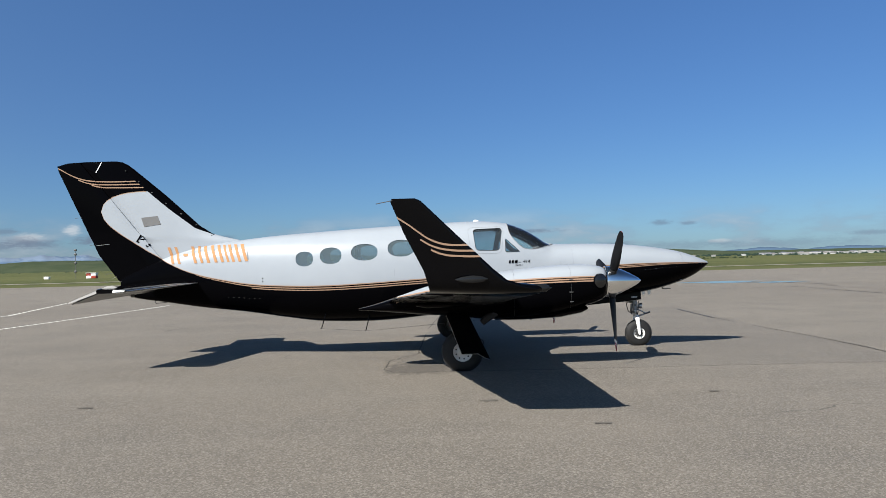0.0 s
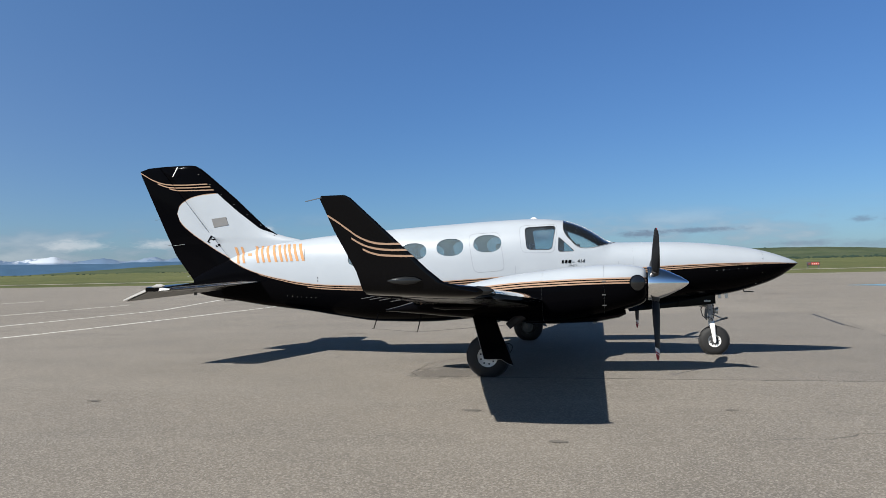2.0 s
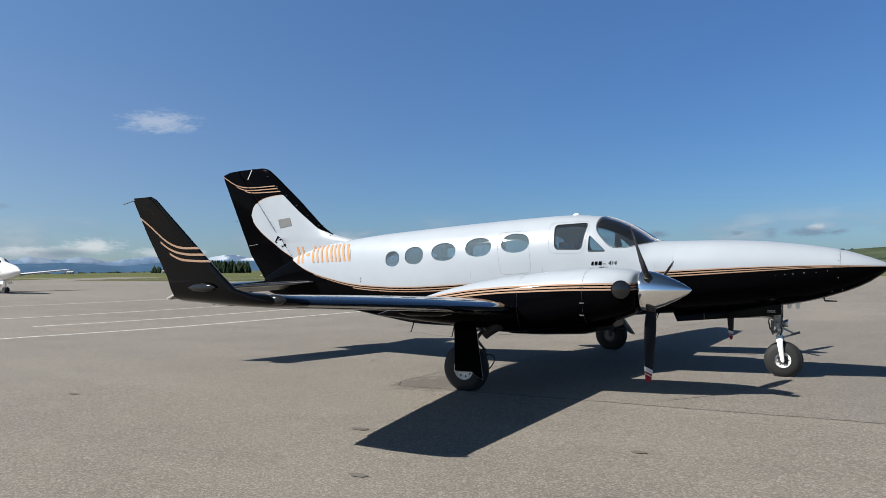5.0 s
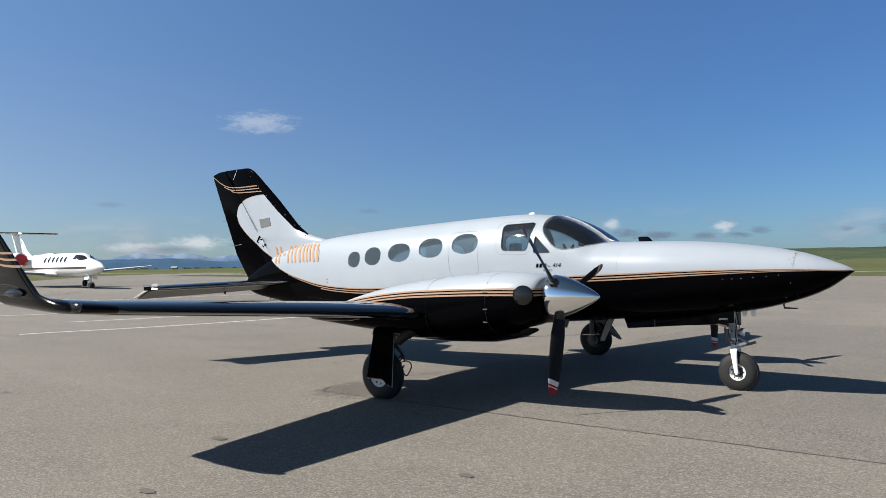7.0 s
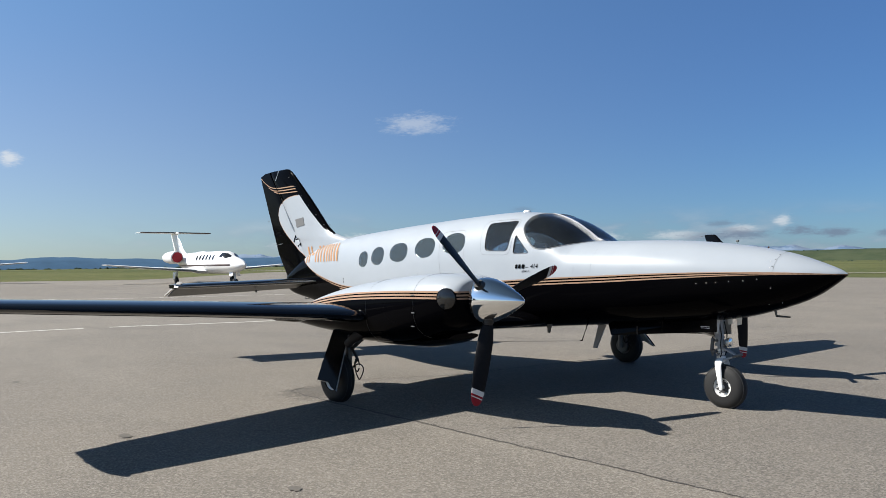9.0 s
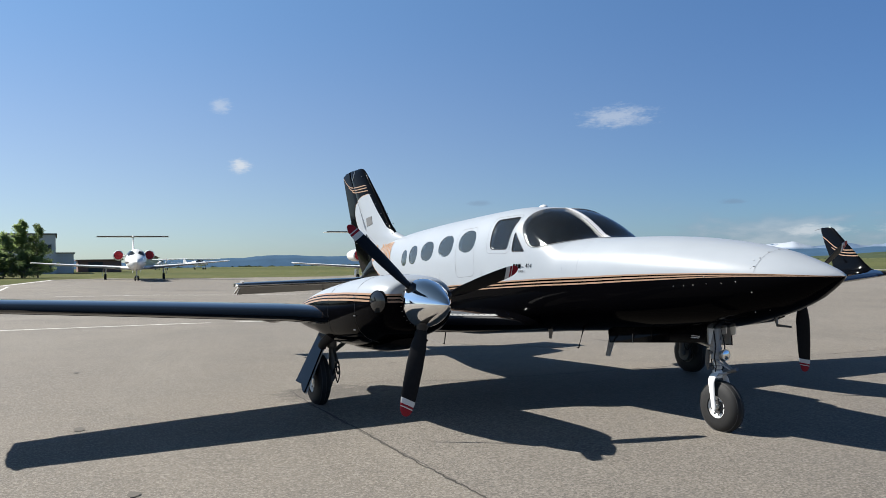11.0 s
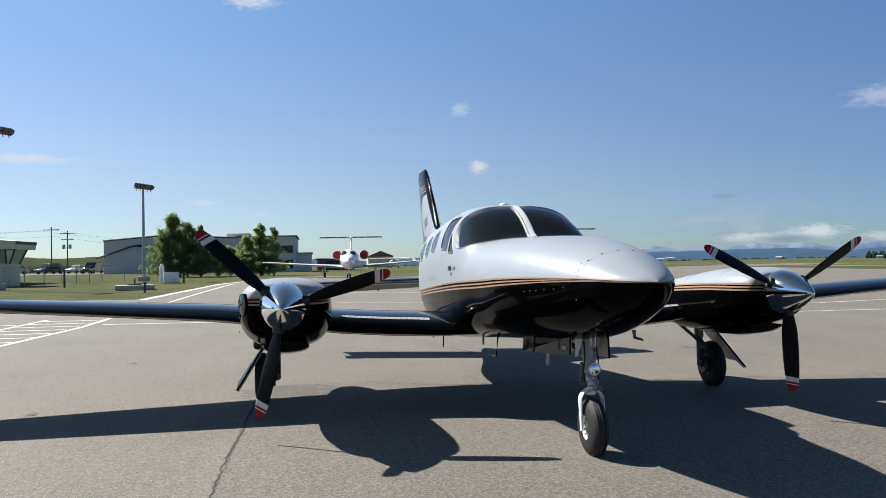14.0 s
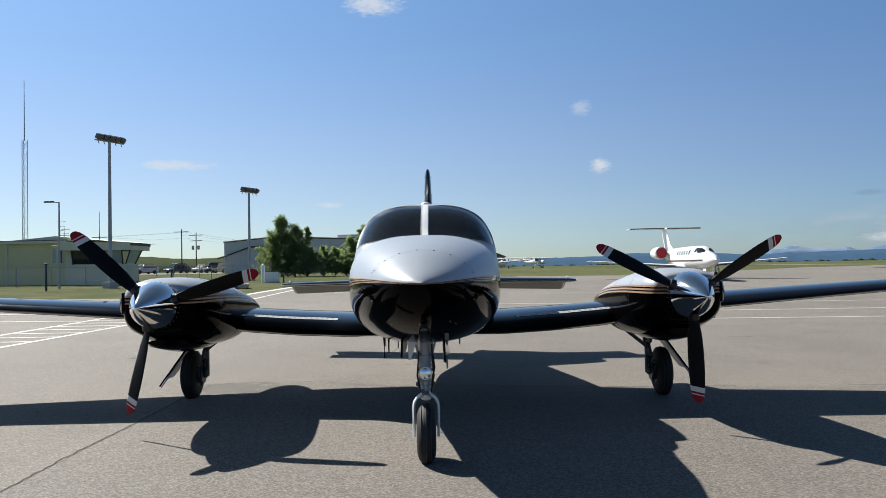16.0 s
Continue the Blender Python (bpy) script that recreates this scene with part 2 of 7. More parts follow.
def fuselage_paint(g):
    low = g.curve(g.x, [(-7, 2.52), (-5.825, 2.5), (-5.805, 2.42), (-5.74, 2.32), (-5.6, 2.19), (-5.22, 1.93), (-4.93, 1.75), (-4.64, 1.59), (-4.2, 1.41), (-3.63, 1.28), (-3.16, 1.21),
                        (-2.6, 1.175), (-2.0, 1.165), (-1.25, 1.19), (-0.42, 1.235), (1.42, 1.335), (2.2, 1.365), (2.88, 1.39), (3.5, 1.40), (4.09, 1.395), (4.7, 1.37), (5, 1.37)], -7, 5, 0.5, 4.0)
    # the white drop on the fin: a rounded end, then a straight edge along the fin's dark leading edge
    drop = g.curve(g.x, [(-7, 2.48), (-5.825, 2.5), (-5.805, 2.58), (-5.74, 2.67), (-5.6, 2.75), (-5.42, 2.80), (-5.2, 2.825), (-4.9, 2.83), (5, 2.83)], -7, 5, 0.5, 4.0)
    edge_line = g.curve(g.x, [(-7, 3.9), (-5.4, 3.2), (-5.01, 2.82), (-4.65, 2.51), (-4.22, 2.18), (-4.0, 2.10), (-3.9, 2.055), (-3.86, 3.9), (5, 3.9)], -7, 5, 0.5, 4.0, False)
    tail_part = g.m("LESS_THAN", g.x, -4.95)
    high = g.m("MINIMUM", edge_line, g.m("ADD", drop, g.m("MULTIPLY", g.m("SUBTRACT", 1.0, tail_part), 3.0)))
    white = g.m("MULTIPLY", g.m("GREATER_THAN", g.z, low), g.m("LESS_THAN", g.z, high))
    fall = g.m("SUBTRACT", low, g.z)
    # three gold lines under the white, closing up towards the nose and fanning out at the tail
    gap = g.curve(g.x, [(-7, 0.0), (-4.3, 0.012), (-3.2, 0.03), (-2.2, 0.034), (0, 0.033), (2.2, 0.031), (3.0, 0.025), (3.6, 0.016), (4.1, 0.009), (4.5, 0.004), (5, 0.002)], -7, 5, 0, 0.1)
    half = g.m("MINIMUM", g.m("MULTIPLY", gap, 0.25), 0.0075)
    gold = 0.0
    for k, start in enumerate((-4.6, -4.15, -3.2)):
        mid = g.m("ADD", g.m("MULTIPLY", gap, float(k)), half)
        line = g.m("LESS_THAN", g.m("ABSOLUTE", g.m("SUBTRACT", fall, mid)), half)
        gold = g.m("MAXIMUM", gold, g.m("MULTIPLY", line, g.m("GREATER_THAN", g.x, start)))
    rim = g.m("LESS_THAN", g.m("ABSOLUTE", g.m("SUBTRACT", fall, 0.003)), 0.006)
    gold = g.m("MAXIMUM", gold, g.m("MULTIPLY", rim, g.m("MULTIPLY", g.m("LESS_THAN", g.x, -3.6), g.m("GREATER_THAN", g.x, -5.83))))
    top_rim = g.m("LESS_THAN", g.m("ABSOLUTE", g.m("SUBTRACT", g.z, high)), 0.006)
    gold = g.m("MAXIMUM", gold, g.m("MULTIPLY", top_rim, g.m("MULTIPLY", g.m("LESS_THAN", g.x, -5.05), g.m("GREATER_THAN", g.x, -5.83))))
    # three sweeping lines under the fin tip
    edge = g.m("ADD", g.m("MULTIPLY", g.z, -1.15), -1.76)
    for start, pts in ((-6.6, [(-7, 3.45), (-6.56, 3.26), (-6.3, 3.12), (-6.07, 3.045), (-5.8, 3.015), (-5.2, 3.01), (5, 3.01)]),
                       (-6.22, [(-7, 3.4), (-6.22, 3.06), (-6.0, 2.985), (-5.8, 2.965), (-5.15, 2.958), (5, 2.958)]),
                       (-5.98, [(-7, 3.3), (-5.98, 2.96), (-5.8, 2.918), (-5.6, 2.908), (-5.05, 2.90), (5, 2.90)])):
        s = g.curve(g.x, pts, -7, 5, 0.5, 4.0)
        line = g.m("LESS_THAN", g.m("ABSOLUTE", g.m("SUBTRACT", g.z, s)), 0.009)
        line = g.m("MULTIPLY", line, g.m("GREATER_THAN", g.x, start))
        gold = g.m("MAXIMUM", gold, g.m("MULTIPLY", line, g.m("LESS_THAN", g.x, edge)))
    return white, gold


def nacelle_paint(g):
    low = g.curve(g.x, [(-2, 0.80), (-1.3, 0.86), (-0.9, 0.955), (-0.36, 1.07), (0.05, 1.14), (0.56, 1.195), (1.12, 1.224), (1.7, 1.24), (2.4, 1.238), (3, 1.23)], -2, 3, 0.5, 2.0)
    white = g.m("GREATER_THAN", g.z, low)
    fall = g.m("SUBTRACT", low, g.z)
    gold = 0.0
    for k in range(3):
        line = g.m("LESS_THAN", g.m("ABSOLUTE", g.m("SUBTRACT", fall, 0.008 + 0.03 * k)), 0.0085)
        gold = g.m("MAXIMUM", gold, line)
    front = g.m("GREATER_THAN", g.x, -0.66)
    white, gold = g.m("MULTIPLY", white, front), g.m("MULTIPLY", gold, front)
    return white, gold


def winglet_paint(g):
    gold = 0.0
    along = g.m("ADD", g.x, g.m("MULTIPLY", g.m("MAXIMUM", g.m("SUBTRACT", g.y, 0.5), 0.0), 0.046))
    for start, pts in ((-0.5, [(-1.5, 2.5), (-0.36, 1.83), (-0.28, 1.77), (-0.17, 1.695), (-0.05, 1.652), (0.15, 1.64), (1.5, 1.635)]),
                       (-0.25, [(-1.5, 2.5), (-0.25, 1.695), (-0.13, 1.63), (0.0, 1.60), (0.2, 1.59), (1.5, 1.59)]),
                       (-0.16, [(-1.5, 2.4), (-0.16, 1.605), (-0.05, 1.562), (0.08, 1.547), (0.3, 1.54), (1.5, 1.54)])):
        s = g.curve(along, pts, -1.5, 1.5, 1.0, 3.0)
        line = g.m("LESS_THAN", g.m("ABSOLUTE", g.m("SUBTRACT", g.z, s)), 0.0082)
        gold = g.m("MAXIMUM", gold, g.m("MULTIPLY", line, g.m("GREATER_THAN", along, start)))
    gold = g.m("MULTIPLY", gold, g.m("MULTIPLY", g.m("GREATER_THAN", g.m("ABSOLUTE", g.y), 6.5), g.m("LESS_THAN", g.m("ADD", along, g.m("MULTIPLY", g.z, 0.96)), 1.76)))
    return 0.0, gold


PAINT = paint("two_tone_paint", fuselage_paint)
NACELLE_PAINT = paint("nacelle_paint", nacelle_paint)
WING_PAINT = paint("wing_paint", winglet_paint, 1.24)
BLACK_PAINT = plain("black_gloss_paint", (0.002, 0.002, 0.0025), 0.09, grain=0.3, IOR=1.15)
WHITE_PAINT = plain("white_gloss_paint", (0.80, 0.80, 0.79), 0.22, grain=0.05)
# grey base and high IOR stand in for sunlit ground mirrored in black gloss
UNDERSIDE_GLOSS = plain("reflection_grey_underside", (0.075, 0.074, 0.072), 0.17, grain=0.15, IOR=2.2)
SKY_SHEEN = plain("painted_sky_sheen", (0.42, 0.42, 0.41), 0.4, grain=0.2, scale=25)
TIP_GREY = plain("pale_grey_rib_paint", (0.40, 0.39, 0.375), 0.35, grain=0.15)
ELEVATOR_PAINT = plain("dark_grey_elevator_paint", (0.06, 0.057, 0.055), 0.3, grain=0.15)
BOOT = plain("deicing_boot_rubber", (0.004, 0.005, 0.008), 0.14, grain=0.25, scale=3, Coat_Weight=1.0, Coat_Roughness=0.035)
CHROME = plain("polished_aluminium", (0.86, 0.86, 0.86), 0.06, 1.0, grain=0.03)
METAL = plain("dull_aluminium", (0.55, 0.55, 0.54), 0.38, 1.0, grain=0.15)
BURNT = plain("burnt_exhaust_steel", (0.012, 0.009, 0.008), 0.7, 0.0, grain=0.3)
STEEL = plain("dark_steel", (0.12, 0.12, 0.12), 0.45, 0.6, grain=0.2)
GEAR_GREY = plain("grey_gear_enamel", (0.30, 0.31, 0.32), 0.42, grain=0.2, scale=14)
GEAR_WHITE = plain("gear_leg_paint", (0.62, 0.62, 0.60), 0.42, grain=0.15, scale=20)
RUBBER = plain("tyre_rubber", (0.007, 0.007, 0.0075), 0.72, grain=0.4, scale=30, bump=0.15)
BLADE = plain("matt_black_blade", (0.006, 0.006, 0.007), 0.42, grain=0.4, scale=25)
RED_COVER = plain("red_engine_cover_cloth", (0.28, 0.010, 0.016), 0.8, grain=0.2)
DOOR_GREY = plain("grey_door_lining", (0.30, 0.295, 0.285), 0.35, grain=0.2)
CLEAR_LENS = plain("clear_light_cover", (0.012, 0.0125, 0.013), 0.08, IOR=1.4)
GOLD_PAINT = plain("orange_gold_paint", (0.41, 0.215, 0.098), 0.6, grain=0.08, Specular_IOR_Level=0.15)
DARK = plain("dark_interior", (0.03, 0.03, 0.032), 0.7, grain=0.3)
SEAT = plain("grey_leather_seat", (0.045, 0.043, 0.042), 0.5, grain=0.2)
LINER = plain("cabin_lining", (0.11, 0.105, 0.10), 0.8, grain=0.1)
LENS = plain("smoked_light_lens", (0.009, 0.0092, 0.0095), 0.06, grain=0.5, scale=20, IOR=1.6)
SEAL = plain("dark_window_seal", (0.02, 0.02, 0.022), 0.5)
SCREEN_SEAL = plain("grey_windscreen_seal", (0.22, 0.22, 0.225), 0.5)


def dust_sheen_glass(name, tint, film, share):
    """Thin acrylic pane: clear, glossy at a glance, with a painted film for dust, fine scratches and reflected
    surroundings.
    """
    g = Nodes(name)
    g.n.remove(g.bsdf)
    clear = g.n.new("ShaderNodeBsdfTransparent")
    clear.inputs[0].default_value = (*tint, 1)
    gloss = g.n.new("ShaderNodeBsdfGlossy")
    gloss.inputs["Roughness"].default_value = 0.02
    fres = g.n.new("ShaderNodeFresnel")
    fres.inputs[0].default_value = 1.4
    # diffuse film: dust, and the pale tone of reflected sky and ground
    haze = g.n.new("ShaderNodeBsdfDiffuse")
    haze.inputs[0].default_value = (*film, 1)
    dust_sheen, glossy = g.n.new("ShaderNodeMixShader"), g.n.new("ShaderNodeMixShader")
    g.plug(g.m("MULTIPLY", g.m("ADD", 0.75, g.m("MULTIPLY", g.noise(14, 5), 0.5)), share), dust_sheen.inputs[0])
    g.l.new(clear.outputs[0], dust_sheen.inputs[1])
    g.l.new(haze.outputs[0], dust_sheen.inputs[2])
    g.l.new(fres.outputs[0], glossy.inputs[0])
    g.l.new(dust_sheen.outputs[0], glossy.inputs[1])
    g.l.new(gloss.outputs[0], glossy.inputs[2])
    g.l.new(glossy.outputs[0], g.n["Material Output"].inputs[0])
    return g.mat


CABIN_GLASS = dust_sheen_glass("tinted_cabin_glass", (0.72, 0.82, 0.86), (0.25, 0.32, 0.36), 0.16)
SIDE_GLASS = dust_sheen_glass("cockpit_side_glass", (0.78, 0.86, 0.89), (0.24, 0.29, 0.34), 0.06)
SCREEN_GLASS = dust_sheen_glass("windscreen_glass", (0.90, 0.94, 0.95), (0.24, 0.29, 0.35), 0.04)


def asphalt():
    """Worn pale apron asphalt: stones in the grain, broad stains, joints and tar lines."""
    g = Nodes("apron_asphalt")
    broad, mid, grain = g.noise(0.05, 4), g.noise(0.55, 5, 0.6), g.noise(52, 4, 0.75)
    streak = g.noise(0.12, 5, 0.6, (1, 6, 1))
    base = g.mix(g.m("SMOOTHSTEP", broad, 0.3, 0.7), (0.138, 0.119, 0.096), (0.190, 0.168, 0.138))
    base = g.mix(g.m("MULTIPLY", g.m("SMOOTHSTEP", mid, 0.38, 0.72), 0.6), base, (0.101, 0.090, 0.076))
    base = g.mix(g.m("MULTIPLY", g.m("SMOOTHSTEP", streak, 0.48, 0.75), 0.4), base, (0.204, 0.183, 0.153))
    speck = g.n.new("ShaderNodeTexVoronoi")
    speck.inputs["Scale"].default_value = 78.0
    g.l.new(g.obj, speck.inputs["Vector"])
    stone = g.m("SMOOTHSTEP", speck.outputs["Color"], 0.35, 0.95)
    base = g.mix(g.m("MULTIPLY", stone, 0.7), base, (0.308, 0.281, 0.241))
    base = g.mix(g.m("MULTIPLY", g.m("SMOOTHSTEP", grain, 0.44, 0.66), 0.58), base, (0.050, 0.045, 0.039))
    # an older, darker, coarser lane beyond the long joint
    rim = g.m("MULTIPLY", g.m("SUBTRACT", g.noise(4.0, 5), 0.5), 0.16)
    lane = g.m("MULTIPLY", g.m("GREATER_THAN", g.m("ADD", g.y, rim), 10.54), g.m("LESS_THAN", g.m("ADD", g.y, rim), 24.8))
    lane = g.m("MULTIPLY", lane, g.m("GREATER_THAN", g.m("ADD", g.m("SUBTRACT", g.x, g.m("MULTIPLY", g.m("SUBTRACT", g.y, 10.5), 0.07)), rim), -0.85))
    lane = g.m("MULTIPLY", lane, g.m("LESS_THAN", g.m("ADD", g.m("SUBTRACT", g.x, g.m("MULTIPLY", g.m("SUBTRACT", g.y, 10.5), 0.075)), rim), 6.43))
    pebble = g.n.new("ShaderNodeTexVoronoi")
    pebble.inputs["Scale"].default_value = 72.0
    g.l.new(g.obj, pebble.inputs["Vector"])
    chip = pebble.outputs["Color"]
    base = g.mix(g.m("MULTIPLY", g.m("MULTIPLY", lane, g.m("SMOOTHSTEP", chip, 0.6, 0.86)), 0.42), base, (0.34, 0.31, 0.268))
    base = g.mix(g.m("MULTIPLY", g.m("MULTIPLY", lane, g.m("SUBTRACT", 1.0, g.m("SMOOTHSTEP", chip, 0.2, 0.42))), 0.42), base, (0.034, 0.031, 0.028))
    base = g.mix(g.m("MULTIPLY", lane, 0.2), base, (0.074, 0.067, 0.061))
    # a broken-up, oil-soaked spot by the wheel
    ux, uy = g.m("DIVIDE", g.m("ADD", g.x, 0.38), 0.62), g.m("DIVIDE", g.m("SUBTRACT", g.y, 10.95), 0.75)
    rr = g.m("SQRT", g.m("ADD", g.m("MULTIPLY", ux, ux), g.m("MULTIPLY", uy, uy)))
    spot = g.m("SUBTRACT", 1.0, g.m("SMOOTHSTEP", g.m("ADD", rr, g.m("MULTIPLY", g.m("SUBTRACT", g.noise(6.0, 6, 0.7), 0.5), 2.4)), 0.5, 1.0))
    base = g.mix(g.m("MULTIPLY", spot, 0.55), base, (0.057, 0.049, 0.042))
    wob = g.m("MULTIPLY", g.m("SUBTRACT", g.noise(1.7, 6, 0.7), 0.5), 0.16)
    tar = g.m("LESS_THAN", g.m("ABSOLUTE", g.m("ADD", g.m("SUBTRACT", g.y, 10.55), wob)), g.m("MULTIPLY", g.noise(3.1, 4), 0.03))
    tar = g.m("MULTIPLY", g.m("MULTIPLY", tar, g.m("SMOOTHSTEP", g.noise(0.8, 4), 0.36, 0.5)), g.m("MULTIPLY", g.m("SMOOTHSTEP", g.x, -0.9, 0.0), g.m("LESS_THAN", g.x, 6.43)))
    base = g.mix(g.m("MULTIPLY", tar, 0.55), base, (0.024, 0.021, 0.020))
    v = g.n.new("ShaderNodeTexVoronoi")
    v.feature = "DISTANCE_TO_EDGE"
    v.inputs["Scale"].default_value = 0.085
    warp = g.n.new("ShaderNodeVectorMath")
    warp.operation = "MULTIPLY_ADD"
    nz = g.n.new("ShaderNodeTexNoise")
    nz.inputs["Scale"].default_value, nz.inputs["Detail"].default_value = 0.7, 5
    g.l.new(g.obj, nz.inputs["Vector"])
    g.l.new(nz.outputs["Color"], warp.inputs[0])
    warp.inputs[1].default_value = (1.6, 1.6, 0)
    g.l.new(g.obj, warp.inputs[2])
    g.l.new(warp.outputs[0], v.inputs["Vector"])
    crack = g.m("MULTIPLY", g.m("LESS_THAN", v.outputs["Distance"], 0.0012), g.m("SMOOTHSTEP", g.noise(0.3, 3), 0.5, 0.6))
    base = g.mix(g.m("MULTIPLY", crack, 0.6), base, (0.033, 0.030, 0.027))
    g.bump(g.m("ADD", grain, g.m("MULTIPLY", stone, 0.6)), 0.45, 0.006)
    return g.done(base, 0.86, 0.0)


def grass(name, a, b, c):
    g = Nodes(name)
    broad, mid, fine = g.noise(0.013, 5), g.noise(0.4, 5, 0.65, (1, 1, 1)), g.noise(7, 5, 0.7)
    base = g.mix(g.m("SMOOTHSTEP", broad, 0.38, 0.62), a, b)
    base = g.mix(g.m("MULTIPLY", g.m("SMOOTHSTEP", mid, 0.42, 0.72), 0.6), base, c)
    base = g.mix(g.m("MULTIPLY", g.m("SMOOTHSTEP", fine, 0.45, 0.75), 0.5), base, (0.03, 0.045, 0.012))
    g.bump(fine, 0.6, 0.06)
    return g.done(base, 1.0, 0.0, Specular_IOR_Level=0.05)


ASPHALT = asphalt()
GRASS = grass("mown_grass", (0.062, 0.078, 0.032), (0.098, 0.108, 0.045), (0.172, 0.145, 0.075))
MARKING = plain("worn_white_marking", (0.66, 0.65, 0.61), 0.8, grain=0.25, scale=3.0)
TAR = plain("tar_seal", (0.03, 0.028, 0.027), 0.6, grain=0.3)
OLD_TAR = plain("weathered_crack_fill", (0.045, 0.040, 0.034), 0.9, grain=0.5, scale=12)
OLD_PATCH = plain("old_asphalt_patch", (0.105, 0.094, 0.080), 0.9, grain=0.35, scale=2.5, bump=0.3)
CONCRETE = plain("kerb_concrete", (0.42, 0.39, 0.35), 0.85, grain=0.2, scale=1.5)

# ---- building tools ----


def mesh_object(name, bm, material, parent=None, label="", smooth=True, angle=35, recalc=True):
    me = bpy.data.meshes.new(name)
    if recalc:
        bmesh.ops.recalc_face_normals(bm, faces=bm.faces)
    if smooth:
        lim = radians(angle)
        for f in bm.faces:
            f.smooth = True
        for e in bm.edges:
            if len(e.link_faces) == 2 and e.calc_face_angle(0) > lim:
                e.smooth = False
    bm.to_mesh(me)
    bm.free()
    me.materials.append(material)
    ob = new(name, me)
    if parent:
        ob.parent = parent
    if label:
        ob["label"] = label
    return ob


def part(name, bm, material, parent, label="", smooth=True, angle=35):
    return mesh_object(name, bm, material, parent, label, smooth, angle)


def thing(name, place=(0, 0, 0), turn=0.0, label="", category="", group="", kind=""):
    ob = new(name)
    ob.matrix_basis = pose(*place, 0, 0, turn)
    return tagged(ob, label, category, group, kind)


def loft(rings, caps=True, closed=True):
    """A skin over rings of equal length."""
    bm = bmesh.new()
    vs = [[bm.verts.new(p) for p in r] for r in rings]
    n = len(rings[0])
    for a, b in zip(vs, vs[1:]):
        for i in range(n if closed else n - 1):
            j = (i + 1) % n
            bm.faces.new((a[i], a[j], b[j], b[i]))
    if caps and closed:
        bm.faces.new(vs[0][::-1])
        bm.faces.new(vs[-1])
    return bm


def box(cx, cy, cz, sx, sy, sz, bevel=0.0, turn=None):
    bm = bmesh.new()
    bmesh.ops.create_cube(bm, size=1.0)
    bmesh.ops.scale(bm, vec=(sx, sy, sz), verts=bm.verts)
    if bevel:
        bmesh.ops.bevel(bm, geom=bm.edges[:], offset=bevel, segments=2, affect="EDGES", profile=0.5)
    if turn is not None:
        bmesh.ops.transform(bm, matrix=turn, verts=bm.verts)
    bmesh.ops.translate(bm, vec=(cx, cy, cz), verts=bm.verts)
    return bm


def add(bm, other):
    """Joins the second bmesh into the first."""
    me = bpy.data.meshes.new("join")
    other.to_mesh(me)
    other.free()
    bm.from_mesh(me)
    bpy.data.meshes.remove(me)
    return bm


def tube(points, radius, sides=8):
    """A rod along points; radius may be one number or one for each point."""
    pts = [Vector(p) for p in points]
    rad = radius if isinstance(radius, (list, tuple)) else [radius] * len(pts)
    rings = []
    for i, p in enumerate(pts):
        d = (pts[min(i + 1, len(pts) - 1)] - pts[max(i - 1, 0)]).normalized()
        a = d.cross(Vector((0, 0, 1)) if abs(d.z) < 0.9 else Vector((1, 0, 0))).normalized()
        b = d.cross(a)
        rings.append([p + rad[i] * (math.cos(t) * a + math.sin(t) * b) for t in (2 * math.pi * k / sides for k in range(sides))])
    return loft(rings)


def revolve(profile, axis="x", at=(0, 0, 0), sides=32, caps=True):
    """A body turned from (along, radius) pairs round an axis."""
    rings = []
    for s, r in profile:
        ring = []
        for k in range(sides):
            t = 2 * math.pi * k / sides
            c, d = max(r, 1e-4) * math.cos(t), max(r, 1e-4) * math.sin(t)
            v = {"x": (s, c, d), "y": (c, s, d), "z": (c, d, s)}[axis]
            ring.append(Vector(v) + Vector(at))
        rings.append(ring)
    return loft(rings, caps)


def slab(outline, thick_way):
    """A flat plate with the given outline, thickened along a vector."""
    bm = bmesh.new()
    way = Vector(thick_way)
    a = [bm.verts.new(p) for p in outline]
    b = [bm.verts.new(Vector(p) + way) for p in outline]
    bm.faces.new(a)
    bm.faces.new(b[::-1])
    n = len(a)
    for i in range(n):
        bm.faces.new((a[i], b[i], b[(i + 1) % n], a[(i + 1) % n]))
    return bm


def smooth_table(table, x):
    """Each column of a table, read at x by a cubic that does not overshoot."""
    t = np.array(sorted(table), float)
    xs = t[:, 0]
    out = []
    i = int(np.clip(np.searchsorted(xs, x) - 1, 0, len(xs) - 2))
    h = xs[i + 1] - xs[i]
    u = float(np.clip((x - xs[i]) / h, 0, 1))
    for c in range(1, t.shape[1]):
        y = t[:, c]
        d = np.diff(y) / np.diff(xs)

        def slope(k):
            if k == 0:
                return d[0]
            if k == len(xs) - 1:
                return d[-1]
            return 0.0 if d[k - 1] * d[k] <= 0 else 2 * d[k - 1] * d[k] / (d[k - 1] + d[k])

        m0, m1 = slope(i) * h, slope(i + 1) * h
        out.append((2 * u**3 - 3 * u**2 + 1) * y[i] + (u**3 - 2 * u**2 + u) * m0 + (-2 * u**3 + 3 * u**2) * y[i + 1] + (u**3 - u**2) * m1)
    return out


def boolean(bm_ob, cutter, how):
    """The mesh of bm_ob after a boolean with cutter, both removed again."""
    mod = bm_ob.modifiers.new("cut", "BOOLEAN")
    mod.object, mod.operation, mod.solver = cutter, how, "EXACT"
    bpy.context.view_layer.update()
    dg = bpy.context.evaluated_depsgraph_get()
    me = bpy.data.meshes.new_from_object(bm_ob.evaluated_get(dg))
    bm_ob.modifiers.clear()
    return me


